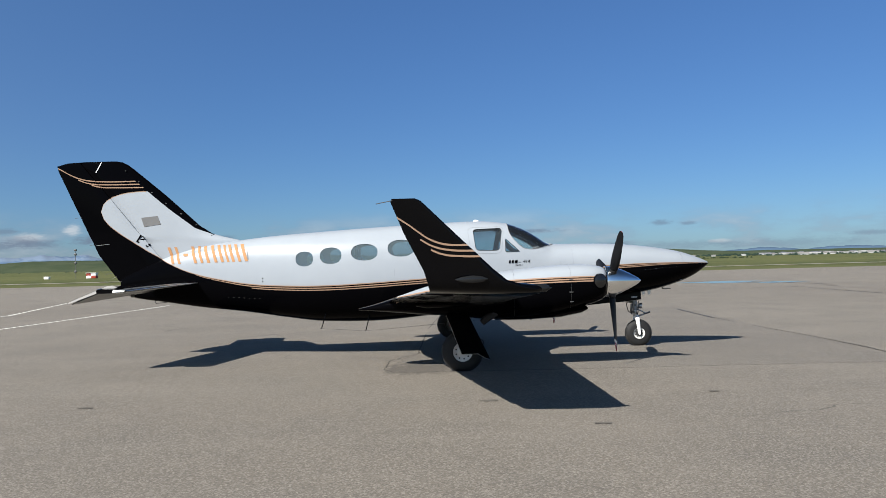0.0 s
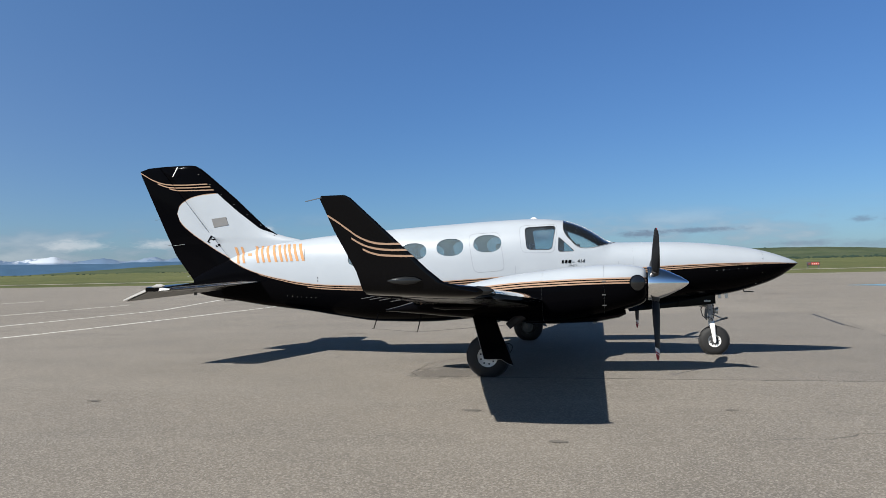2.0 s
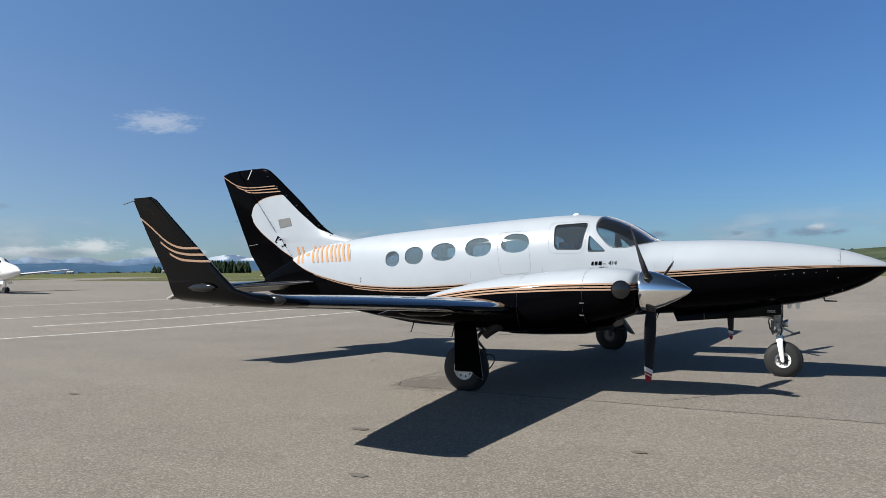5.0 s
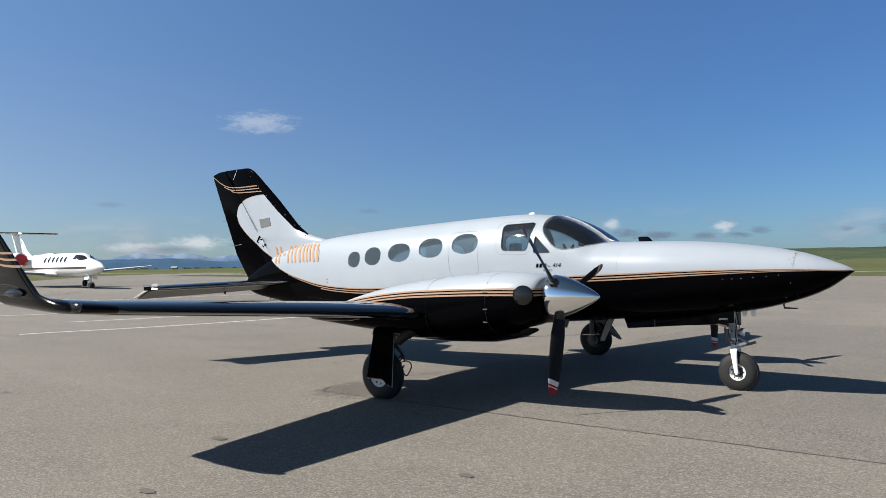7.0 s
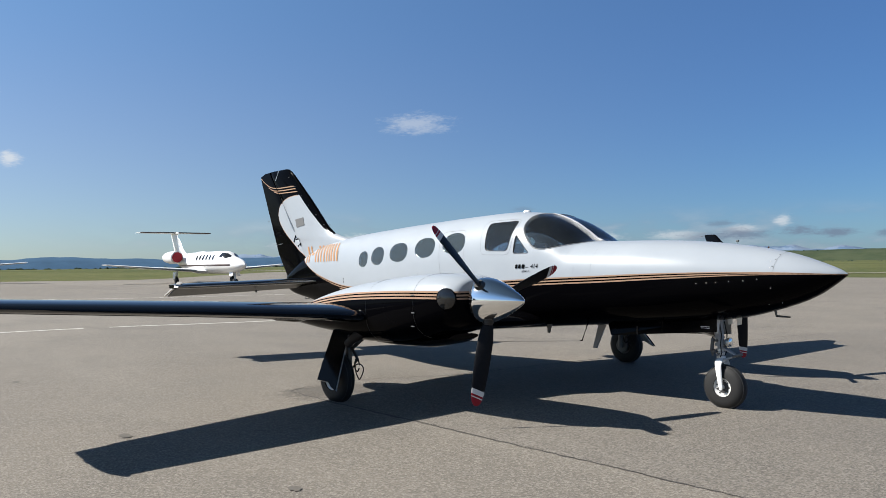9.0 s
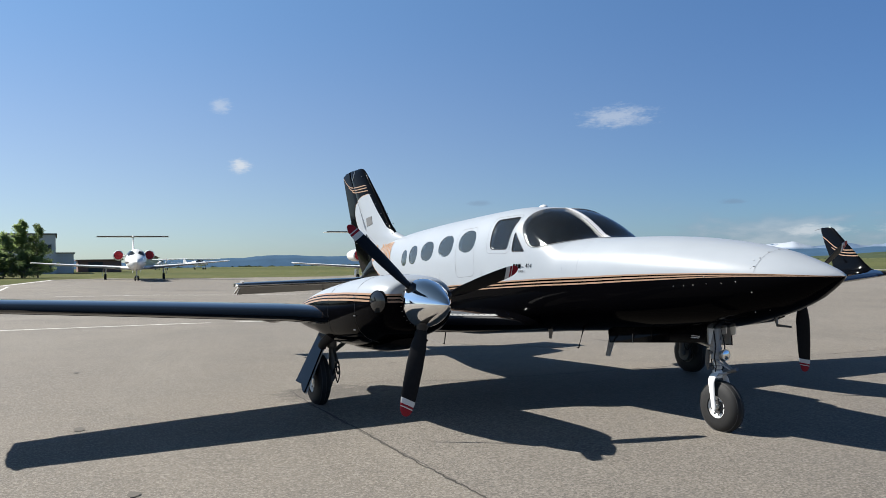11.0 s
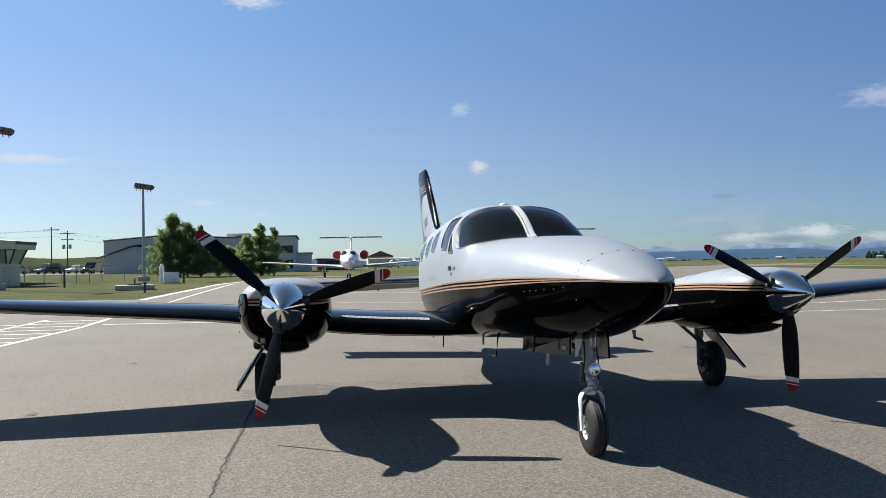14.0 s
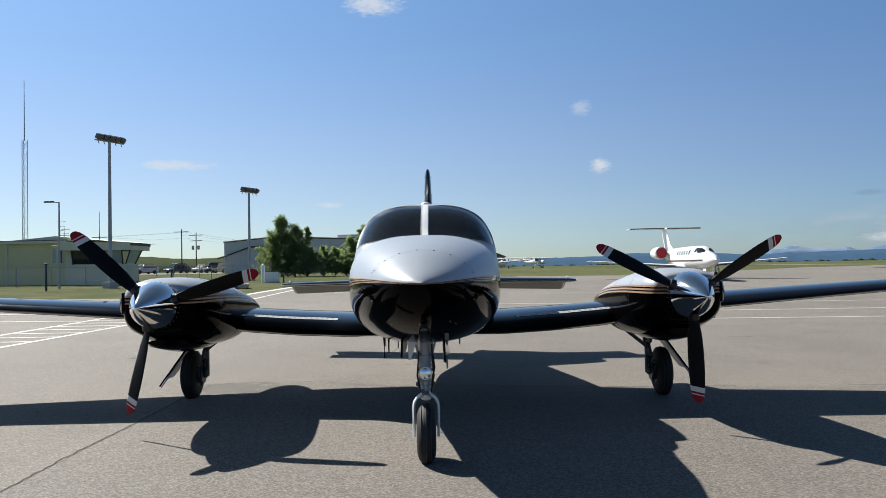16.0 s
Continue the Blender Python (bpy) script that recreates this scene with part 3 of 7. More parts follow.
def text_mesh(body, size, depth=0.002):
    cu = bpy.data.curves.new("letters", "FONT")
    cu.body, cu.size, cu.extrude, cu.align_x, cu.align_y = body, size, depth, "CENTER", "CENTER"
    tmp = new("letters", cu)
    bpy.context.view_layer.update()
    me = bpy.data.meshes.new_from_object(tmp.evaluated_get(bpy.context.evaluated_depsgraph_get()))
    bpy.data.objects.remove(tmp)
    return me

from mathutils.bvhtree import BVHTree

# ---- the ground ----


def ground_z(x, y):
    """The apron falls a little to the north under the airplane and climbs gently towards the buildings."""
    u = -(x + (y - 13.4)) * 0.7071 - 8.0
    rise = u if u > 60 else 4.0 * math.log1p(math.exp(u / 4.0))
    return 0.016 * 110.0 * math.tanh(rise / 110.0) - 0.11 * math.tanh(max(0.0, y - 12.2) / 5.5)


def sheet(name, outline, step, lift, material, label):
    """A flat outline laid over the ground in squares."""
    bm = bmesh.new()
    bm.faces.new([bm.verts.new((x, y, 0)) for x, y in outline])
    for axis in (0, 1):
        lo, hi = min(p[axis] for p in outline), max(p[axis] for p in outline)
        k = math.floor(lo / step) + 1
        while k * step < hi:
            at, no = [0, 0, 0], [0, 0, 0]
            at[axis], no[axis] = k * step, 1
            bmesh.ops.bisect_plane(bm, geom=bm.verts[:] + bm.edges[:] + bm.faces[:], plane_co=at, plane_no=no)
            k += 1
    for v in bm.verts:
        v.co.z = ground_z(v.co.x, v.co.y) + lift
    for f in bm.faces:
        if f.normal.z < 0:
            f.normal_flip()
    ob = mesh_object(name, bm, material)
    return tagged(ob, label, name.split("_")[0], kind="structure")


rings = []
for r in [0, 6, 12, 20, 30, 42, 56, 72, 90, 110, 135, 165, 200, 250, 320, 420, 560, 750, 1000, 1400, 2000, 2900, 4300]:
    rings.append([(r * math.cos(a) - 5, r * math.sin(a) + 13) for a in (2 * math.pi * k / 96 for k in range(96))])
bm = loft([[(x, y, ground_z(x, y) - 0.05) for x, y in r] for r in rings[1:]], caps=False)
bm.faces.new([v for v in bm.verts[:96]])
ground = tagged(mesh_object("ground", bm, GRASS), "wide mown airfield grass with dry patches", "ground", kind="structure")

APRON = [(170, -120), (170, 76), (60, 85), (-20, 81), (-60, 82), (-118, 84), (-150, 130), (-170, 130), (-128, 78), (-79, 40), (-73, 34), (-70, 12), (-66.5, 7.4), (-47.5, 4.2), (-26.2, 3.4), (-26.6, -40), (-27, -120)]
apron = sheet("pavement", APRON, 4.0, 0.0, ASPHALT, "pale worn asphalt apron with stains and sealed cracks")
TAXI = [(-260, 97), (-60, 104), (60, 112), (300, 108), (300, 112), (60, 116), (-60, 108), (-260, 101)]
road = sheet("road", TAXI, 20.0, 0.0, plain("taxiway_asphalt", (0.27, 0.25, 0.21), 0.9), "narrow pale taxiway across the grass")


def strip(points, width, material, name, label, lift=0.005, cat="marking", group="apron markings"):
    """A painted or sealed line on the apron."""
    rows = []
    pts = []
    for (x0, y0), (x1, y1) in zip(points, points[1:]):
        n = max(1, int(math.hypot(x1 - x0, y1 - y0) / 1.5))
        pts += [(x0 + (x1 - x0) * k / n, y0 + (y1 - y0) * k / n) for k in range(n)]
    pts.append(points[-1])
    for i, (x, y) in enumerate(pts):
        a, b = pts[max(i - 1, 0)], pts[min(i + 1, len(pts) - 1)]
        d = Vector((b[0] - a[0], b[1] - a[1])).normalized()
        w = width / 2 * (0.85 + 0.3 * random.random())
        q = []
        for s in (-1, 1):
            px, py = x - d.y * s * w, y + d.x * s * w
            q.append((px, py, ground_z(px, py) + lift))
        rows.append(q)
    ob = mesh_object(name, loft(rows, caps=False, closed=False), material)
    return tagged(ob, label, cat, group, "structure")


for pts, w in ((((-12.5, 5.6), (-12.55, 13), (-12.5, 22), (-12.0, 34)), 0.11), (((-16.3, 15.4), (-16.2, 20), (-16.2, 29), (-18.9, 39)), 0.11), (((-21.2, 12), (-21.1, 34)), 0.11), (((-31.0, 8), (-30.8, 40)), 0.12),
               (((-23.4, 5.3), (-33.6, 5.2), (-47.6, 5.3)), 0.13), (((-25.9, 3.75), (-47.4, 4.4), (-65, 7.7)), 0.3)):
    strip(pts, w, MARKING, "marking", "worn white painted line on the apron")
strip(((-3.95, 4.8), (-6.3, 4.95), (-11.8, 5.3), (-14.9, 5.2)), 0.13, MARKING, "marking", "white border line of the hatched area")
strip(((-5.25, 3.3), (-9.3, 3.45), (-14.6, 3.55)), 0.13, MARKING, "marking", "white border line of the hatched area")
for k in range(10):
    x = -4.9 - 1.02 * k
    strip(((x - 0.12, 5.0 + 0.02 * k), (x + 0.05, 3.2 + 0.03 * k)), 0.12, MARKING, "marking", "white diagonal hatch stroke on the apron")
for x, y0, y1 in ((-12.82, -7.0, 3.35), (-15.9, -7.0, 2.0), (-19.3, -8.0, 1.0)):
    strip(((x, y0), (x, y1)), 0.12, MARKING, "marking", "worn white painted line on the apron")
for pts, w in ((((7.05, 23.7), (6.85, 19.9)), 0.07), (((16.85, 36.0), (16.75, 29.6)), 0.10), (((13.6, 48.6), (19.2, 46.0), (19.0, 42.5), (19.6, 39.4)), 0.2), (((-30, 52), (-8, 53)), 0.16), (((-44, 30), (-36, 22)), 0.12), (((-38, 12), (-36, 20)), 0.12)):
    strip(pts, w, TAR, "tar_seam", "dark bitumen seam sealing a crack", 0.004, "crack seal", "bitumen seams")
for k in range(-2, 13):
    strip(((1.55 + 1.66 * k, 37.5), (2.42 + 1.66 * k, 37.45)), 0.11, TAR, "tar_seam", "short dark bitumen dash on the apron", 0.004, "crack seal", "bitumen seams")


def ragged(points, step=0.06, jag=0.012):
    """A crack that wanders between the points."""
    out = []
    for (xa, ya), (xb, yb) in zip(points, points[1:]):
        n = max(1, int(math.hypot(xb - xa, yb - ya) / step))
        out += [(xa + (xb - xa) * k / n + random.uniform(-jag, jag), ya + (yb - ya) * k / n + random.uniform(-jag, jag)) for k in range(n)]
    return out + [points[-1]]


for pts, w in (([(-0.45, 12.86), (-0.85, 11.83), (-0.86, 10.89), (-0.70, 10.58), (-0.13, 10.57), (0.3, 10.55)], 0.012),
                              ([(0.3, 10.55), (1.9, 10.555), (2.85, 10.53), (3.6, 10.545), (5.2, 10.53), (6.43, 10.40)], 0.011), ([(6.43, 10.40), (6.62, 12.5), (6.79, 14.74), (6.88, 19.9)], 0.034), ([(-0.45, 12.86), (-0.42, 18.3), (-0.2, 22.2), (0.1, 23.5)], 0.018)):
    strip(ragged(pts), w, OLD_TAR, "crack", "dark ragged crack in the asphalt", 0.004, "crack", "cracks in the apron")
for (cx, cy, rx, ry) in ((0.45, 8.27, 0.10, 0.05), (2.92, 8.54, 0.07, 0.04), (-3.85, 8.33, 0.09, 0.04), (1.4, 7.0, 0.08, 0.04)):
    pts = []
    for k in range(18):
        a = 2 * math.pi * k / 18
        q = 1 + 0.35 * (random.random() - 0.5)
        pts.append((cx + rx * q * math.cos(a), cy + ry * q * math.sin(a)))
    bm = bmesh.new()
    bm.faces.new([bm.verts.new((x, y, ground_z(x, y) + 0.006)) for x, y in pts])
    tagged(mesh_object("oil_stain", bm, OLD_PATCH), "dark stain soaked into the asphalt", "stain", "stains on the apron", "structure")
for k, (cx, cy, rx, ry) in enumerate(((16.4, 46.0, 2.2, 1.7), (18.8, 44.0, 1.6, 0.8))):
    bm = bmesh.new()
    bm.faces.new([bm.verts.new((cx + rx * (1 + 0.3 * math.sin(3 * a + k)) * math.cos(a), cy + ry * (1 + 0.2 * math.sin(2 * a)) * math.sin(a), ground_z(cx, cy) + 0.008)) for a in (2 * math.pi * i / 28 for i in range(28))])
    tagged(mesh_object("water_puddle", bm, plain("still_water", (0.05, 0.05, 0.05), 0.07)), "shallow rain puddle mirroring the sky", "puddle", "puddles", "structure")

# ---- the airplane ----
plane = thing("twin_engine_airplane", (0, 13.385, 0), 0.5, "white and black twin-propeller airplane with gold stripes", "airplane")

# along the body: top, bottom, half width, height of the widest line
NOSE_LINES = [(4.57, 1.374, 1.366, 0.006, 1.37), (4.52, 1.408, 1.325, 0.085, 1.368), (4.3, 1.50, 1.17, 0.25, 1.36), (4.04, 1.584, 1.06, 0.36, 1.35), (3.56, 1.670, 0.93, 0.495, 1.33), (3.07, 1.725, 0.862, 0.595, 1.32),
        (2.59, 1.75, 0.825, 0.655, 1.31), (2.1, 1.757, 0.793, 0.685, 1.31), (1.9, 1.76, 0.779, 0.705, 1.31), (1.77, 1.775, 0.770, 0.715, 1.31), (1.6, 1.885, 0.757, 0.728, 1.31), (1.38, 2.02, 0.740, 0.738, 1.31),
        (1.17, 2.105, 0.723, 0.745, 1.31), (1.06, 2.135, 0.713, 0.748, 1.31)]
CABIN_LINES = [(0.56, 2.178, 0.670, 0.755, 1.31), (-0.03, 2.165, 0.620, 0.755, 1.31), (-1.29, 2.11, 0.525, 0.72, 1.32), (-2.0, 2.07, 0.54, 0.65, 1.33),
        (-2.75, 2.025, 0.635, 0.52, 1.36), (-3.34, 1.97, 0.73, 0.41, 1.38), (-4.14, 1.86, 0.83, 0.28, 1.36), (-4.72, 1.70, 0.925, 0.19, 1.32), (-5.3, 1.45, 1.02, 0.10, 1.24), (-5.56, 1.32, 1.12, 0.045, 1.22)]
BODY = NOSE_LINES + CABIN_LINES


def top_power(x):
    """How square the upper half of the body is: boxy round the cockpit, pointed at the nose."""
    nose = min(1.0, max(0.0, (x - 2.6) / 1.6))
    cab = max(0.0, 1.0 - abs(x - 1.0) / 1.5)
    return 2.75 - 0.9 * nose + 0.45 * cab


def low_power(x):
    """How square the lower half is: a flat belly between the wings, rounder towards both ends."""
    nose = min(1.0, max(0.0, (x - 2.6) / 1.6))
    return 2.3 - 0.4 * nose + 0.85 * max(0.0, 1.0 - abs(x - 1.0) / 2.2)


def body_ring(x, shrink=0.0, sides=56):
    top, bot, w, zc = smooth_table(BODY, x)
    top, bot, w = max(top - shrink, zc + 0.002), min(bot + shrink, zc - 0.002), max(w - shrink, 0.002)
    nt, nb = top_power(x), low_power(x)
    ring = []
    for k in range(sides):
        a = 2 * math.pi * k / sides
        s, c = math.sin(a), math.cos(a)
        n = nt if c >= 0 else nb
        y = w * math.copysign(abs(s) ** (2 / n), s)
        z = zc + (top - zc if c >= 0 else zc - bot) * math.copysign(abs(c) ** (2 / n), c)
        ring.append((x, y, z))
    return ring


def body_y(x, z):
    """Half width of the body at x and height z."""
    top, bot, w, zc = smooth_table(BODY, x)
    h = (top - zc) if z >= zc else (zc - bot)
    n = top_power(x) if z >= zc else low_power(x)
    t = min(0.999, abs(z - zc) / h)
    return w * (1 - t**n) ** (1 / n)


xs_body = sorted(set([round(4.57 - 0.12 * k, 3) for k in range(85)] + [1.77, 1.6, 1.06, 4.5, 4.53]))
xs_body = [x for x in xs_body if x >= -5.56]


def shell(outer, inner, x0, x1):
    """A closed hull with a hollow cabin between x0 and x1."""
    bm = loft([body_ring(x, outer) for x in xs_body])
    bmesh.ops.recalc_face_normals(bm, faces=bm.faces)
    hollow = loft([body_ring(x, inner) for x in xs_body if x0 <= x <= x1])
    bmesh.ops.recalc_face_normals(hollow, faces=hollow.faces)
    bmesh.ops.reverse_faces(hollow, faces=hollow.faces)
    return add(bm, hollow)


def prism(outline, y0, y1):
    """A cutter: an outline in side view, from y0 to y1."""
    return slab([(x, y0, z) for x, z in outline], (0, y1 - y0, 0))


def oval(cx, cz, rx, rz, tilt=0.0, n=28, power=2.3):
    pts = []
    for k in range(n):
        a = 2 * math.pi * k / n
        u = rx * math.copysign(abs(math.cos(a)) ** (2 / power), math.cos(a))
        v = rz * math.copysign(abs(math.sin(a)) ** (2 / power), math.sin(a))
        pts.append((cx + u * math.cos(tilt) - v * math.sin(tilt), cz + u * math.sin(tilt) + v * math.cos(tilt)))
    return pts


def rounded(pts, r, n=4):
    """A polygon with rounded corners."""
    out = []
    for i, p in enumerate(pts):
        p, a, b = Vector(p), Vector(pts[i - 1]), Vector(pts[(i + 1) % len(pts)])
        u, v = (a - p).normalized() * min(r, (a - p).length * 0.45), (b - p).normalized() * min(r, (b - p).length * 0.45)
        for k in range(n + 1):
            t = k / n
            out.append(tuple((1 - t) ** 2 * (p + u) + 2 * t * (1 - t) * p + t * t * (p + v)))
    return out


def grown(pts, d):
    """A polygon moved outwards by d."""
    area = sum(pts[i - 1][0] * pts[i][1] - pts[i][0] * pts[i - 1][1] for i in range(len(pts)))
    s = 1 if area > 0 else -1
    out = []
    for i, p in enumerate(pts):
        a, b = Vector(pts[i - 1]), Vector(pts[(i + 1) % len(pts)])
        t = (b - a).normalized()
        out.append((p[0] + s * d * t.y, p[1] - s * d * t.x))
    return out


CABIN = [oval(-2.285, 1.605, 0.148, 0.122), oval(-1.845, 1.648, 0.180, 0.135), oval(-1.29, 1.69, 0.218, 0.135), oval(-0.69, 1.742, 0.218, 0.138), oval(-0.09, 1.785, 0.222, 0.138)]
SIDE = rounded([(0.49, 2.02), (0.53, 1.675), (0.91, 1.665), (0.97, 2.035)], 0.06)
QUARTER = rounded([(1.015, 1.86), (1.01, 1.635), (1.25, 1.635)], 0.03)
SCREEN = rounded([(1.06, 2.30), (1.085, 1.92), (1.30, 1.685), (1.50, 1.672), (1.79, 1.742), (1.95, 1.80), (1.95, 2.30)], 0.10)

skin = mesh_object("skin", shell(0.0, 0.035, -2.7, 2.0), PAINT, recalc=False)
pane_shell = mesh_object("panes", shell(0.004, 0.012, -2.7, 2.0), PAINT, recalc=False)
seal_shell = mesh_object("seals", shell(-0.0035, 0.03, -2.7, 2.0), PAINT, recalc=False)
openings = []
for outline in CABIN:
    openings += [("cabin_window", outline, -1.2, -0.2), ("cabin_window", outline, 0.2, 1.2)]
openings += [("side_window", SIDE, -1.2, -0.2), ("side_window", SIDE, 0.2, 1.2), ("quarter_window", QUARTER, -1.2, -0.3), ("quarter_window", QUARTER, 0.3, 1.2),
             ("windscreen_pane", SCREEN, -1.2, -0.036), ("windscreen_pane", SCREEN, 0.036, 1.2)]
cut = bmesh.new()
for name, outline, y0, y1 in openings:
    add(cut, prism(outline, y0, y1))
cutter = mesh_object("cutter", cut, DARK)
hull = boolean(skin, cutter, "DIFFERENCE")
hull.materials.clear()
hull.materials.append(PAINT)
hull.materials.append(LINER)
for p in hull.polygons:
    p.use_smooth = True
hull.set_sharp_from_angle(angle=radians(30))
for p in hull.polygons:
    c = p.center
    if -2.72 < c.x < 2.02:
        top, bot, w, zc = smooth_table(BODY, c.x)
        t = (c.z - zc) / ((top if c.z > zc else bot) - zc)
        n = top_power(c.x) if c.z >= zc else low_power(c.x)
        if t < 1.0 and (abs(c.y) / w) ** n + t**n < 0.93:
            p.material_index = 1
fuselage = new("fuselage", hull)
fuselage.parent = plane
fuselage["label"] = "white over black fuselage with gold stripes"
for ob in (skin, cutter):
    bpy.data.objects.remove(ob)
for name, outline, y0, y1 in openings:
    c = mesh_object("cutter", prism(outline, y0, y1), DARK)
    me = boolean(pane_shell, c, "INTERSECT")
    me.materials.clear()
    me.materials.append(SCREEN_GLASS if "screen" in name else CABIN_GLASS if "cabin" in name else SIDE_GLASS)
    for p in me.polygons:
        p.use_smooth = True
    me.set_sharp_from_angle(angle=radians(30))
    pane = new(name, me)
    pane.parent = plane
    pane.visible_shadow = False
    pane["label"] = "curved windscreen pane" if "screen" in name else "tinted window pane"
    bpy.data.objects.remove(c)
    # the dark seal round the pane; the cabin windows sit flush without one
    if name == "cabin_window":
        continue
    if "screen" in name:
        y0, y1 = (y0, y1 + 0.006) if y0 < 0 else (y0 - 0.006, y1)
    c = mesh_object("cutter", prism(grown(outline, 0.005 if "screen" in name else 0.004), y0, y1), DARK)
    d = mesh_object("cutter", prism(grown(outline, -0.002), y0 - 0.1, y1 + (0.1 if "screen" not in name else -0.012) if y0 < 0 else y1 + 0.1), DARK)
    ringmesh = boolean(seal_shell, c, "INTERSECT")
    tmp = new("ring", ringmesh)
    me = boolean(tmp, d, "DIFFERENCE")
    me.materials.clear()
    me.materials.append(SCREEN_SEAL if "screen" in name else SEAL)
    seal = new("seal", me)
    seal.parent = pane
    for ob in (c, d, tmp):
        bpy.data.objects.remove(ob)
for ob in (pane_shell, seal_shell):
    bpy.data.objects.remove(ob)

# inside the cabin
bm = box(-0.3, 0, 1.0, 4.0, 0.94, 0.03)
part("cabin_floor", bm, DARK, plane)
bm = loft([[(1.45, -0.62, 1.55), (1.45, 0.62, 1.55), (1.45, 0.62, 1.66), (1.45, -0.62, 1.66)], [(1.85, -0.55, 1.5), (1.85, 0.55, 1.5), (1.85, 0.5, 1.69), (1.85, -0.5, 1.69)]])
part("instrument_panel", bm, DARK, plane, "dark instrument panel and glare shield")


def cabin_seat(x, y, turn):
    prof = rounded([(-0.22, 1.05), (0.26, 1.05), (0.26, 1.28), (-0.05, 1.28), (-0.17, 1.62), (-0.29, 1.62)], 0.07)
    bm = slab([(x + turn * u, y - 0.21, z) for u, z in prof], (0, 0.42, 0))
    add(bm, box(x - turn * 0.25, y, 1.70, 0.09, 0.22, 0.17, 0.03))
    part("seat", bm, SEAT, plane, "grey leather cabin seat with a headrest")


for x, y, t in ((0.75, -0.33, 1), (0.75, 0.33, 1), (-0.2, -0.36, -1), (-0.2, 0.36, -1), (-1.25, -0.36, 1), (-1.25, 0.36, 1)):
    cabin_seat(x, y, t)
part("control_yoke", tube([(1.32, -0.45, 1.63), (1.3, -0.46, 1.74), (1.3, -0.4, 1.68), (1.3, -0.26, 1.68), (1.3, -0.2, 1.74), (1.32, -0.21, 1.63)], 0.015), DARK, plane)
post = []
for x in (1.05, 1.12, 1.2, 1.3, 1.4, 1.5, 1.6, 1.7, 1.8):
    zt = smooth_table(BODY, x)[0]
    post.append([(x, -0.026, zt - 0.02), (x, -0.028, zt + 0.004), (x, 0.0, zt + 0.007), (x, 0.028, zt + 0.004), (x, 0.026, zt - 0.02)])
part("centre_post", loft(post), WHITE_PAINT, plane, "flat white windscreen centre post")


# lifting surfaces
def section(chord, thick, n=15, camber=0.015):
    """A wing section from the trailing edge over the top to the nose and back, as (along, up) with the nose at 0."""
    top, bottom = [], []
    for k in range(n + 1):
        t = 0.5 * (1 - math.cos(math.pi * k / n))
        y = 5 * thick * (0.2969 * math.sqrt(t) - 0.126 * t - 0.3516 * t * t + 0.2843 * t**3 - 0.1036 * t**4)
        c = camber * 4 * t * (1 - t)
        top.append((t * chord, (c + y) * chord))
        bottom.append((t * chord, (c - y) * chord))
    return top[::-1] + bottom[1:-1]


def span_loft(stations, side, camber=0.015, t0=0.0, t1=1.0):
    """Stations: y, z, x of the nose, chord, thickness, roll of the section in degrees."""
    rings = []
    for y, z, xn, chord, thick, roll in stations:
        c, s = math.cos(radians(roll)), math.sin(radians(roll))
        rings.append([(xn - a, side * (y + s * b * -1), z + c * b) for a, b in section(chord, thick, camber=camber)])
    return loft(rings)


WING = [(0.45, 0.835, 1.35, 2.43, 0.095, 0), (0.72, 0.835, 1.32, 2.37, 0.10, 0), (0.86, 0.835, 1.26, 2.29, 0.105, 0), (0.98, 0.836, 1.18, 2.20, 0.112, 0), (1.15, 0.84, 1.10, 2.10, 0.119, 1), (1.4, 0.85, 1.06, 2.03, 0.124, 2), (1.9, 0.885, 1.0, 1.90, 0.13, 2), (2.6, 0.955, 0.945, 1.74, 0.112, 4), (3.2, 1.018, 0.92, 1.625, 0.104, 4),
        (4.6, 1.11, 0.885, 1.39, 0.100, 4), (6.3, 1.214, 0.85, 1.075, 0.097, 4), (6.58, 1.237, 0.845, 1.03, 0.10, 6), (6.64, 1.256, 0.77, 0.95, 0.10, 25), (6.67, 1.28, 0.64, 0.83, 0.095, 50),
        (6.69, 1.33, 0.49, 0.69, 0.09, 74), (6.70, 1.43, 0.37, 0.60, 0.085, 82), (6.745, 1.75, 0.04, 0.43, 0.08, 82), (6.787, 2.02, -0.235, 0.262, 0.075, 82), (6.792, 2.045, -0.285, 0.20, 0.06, 82)]
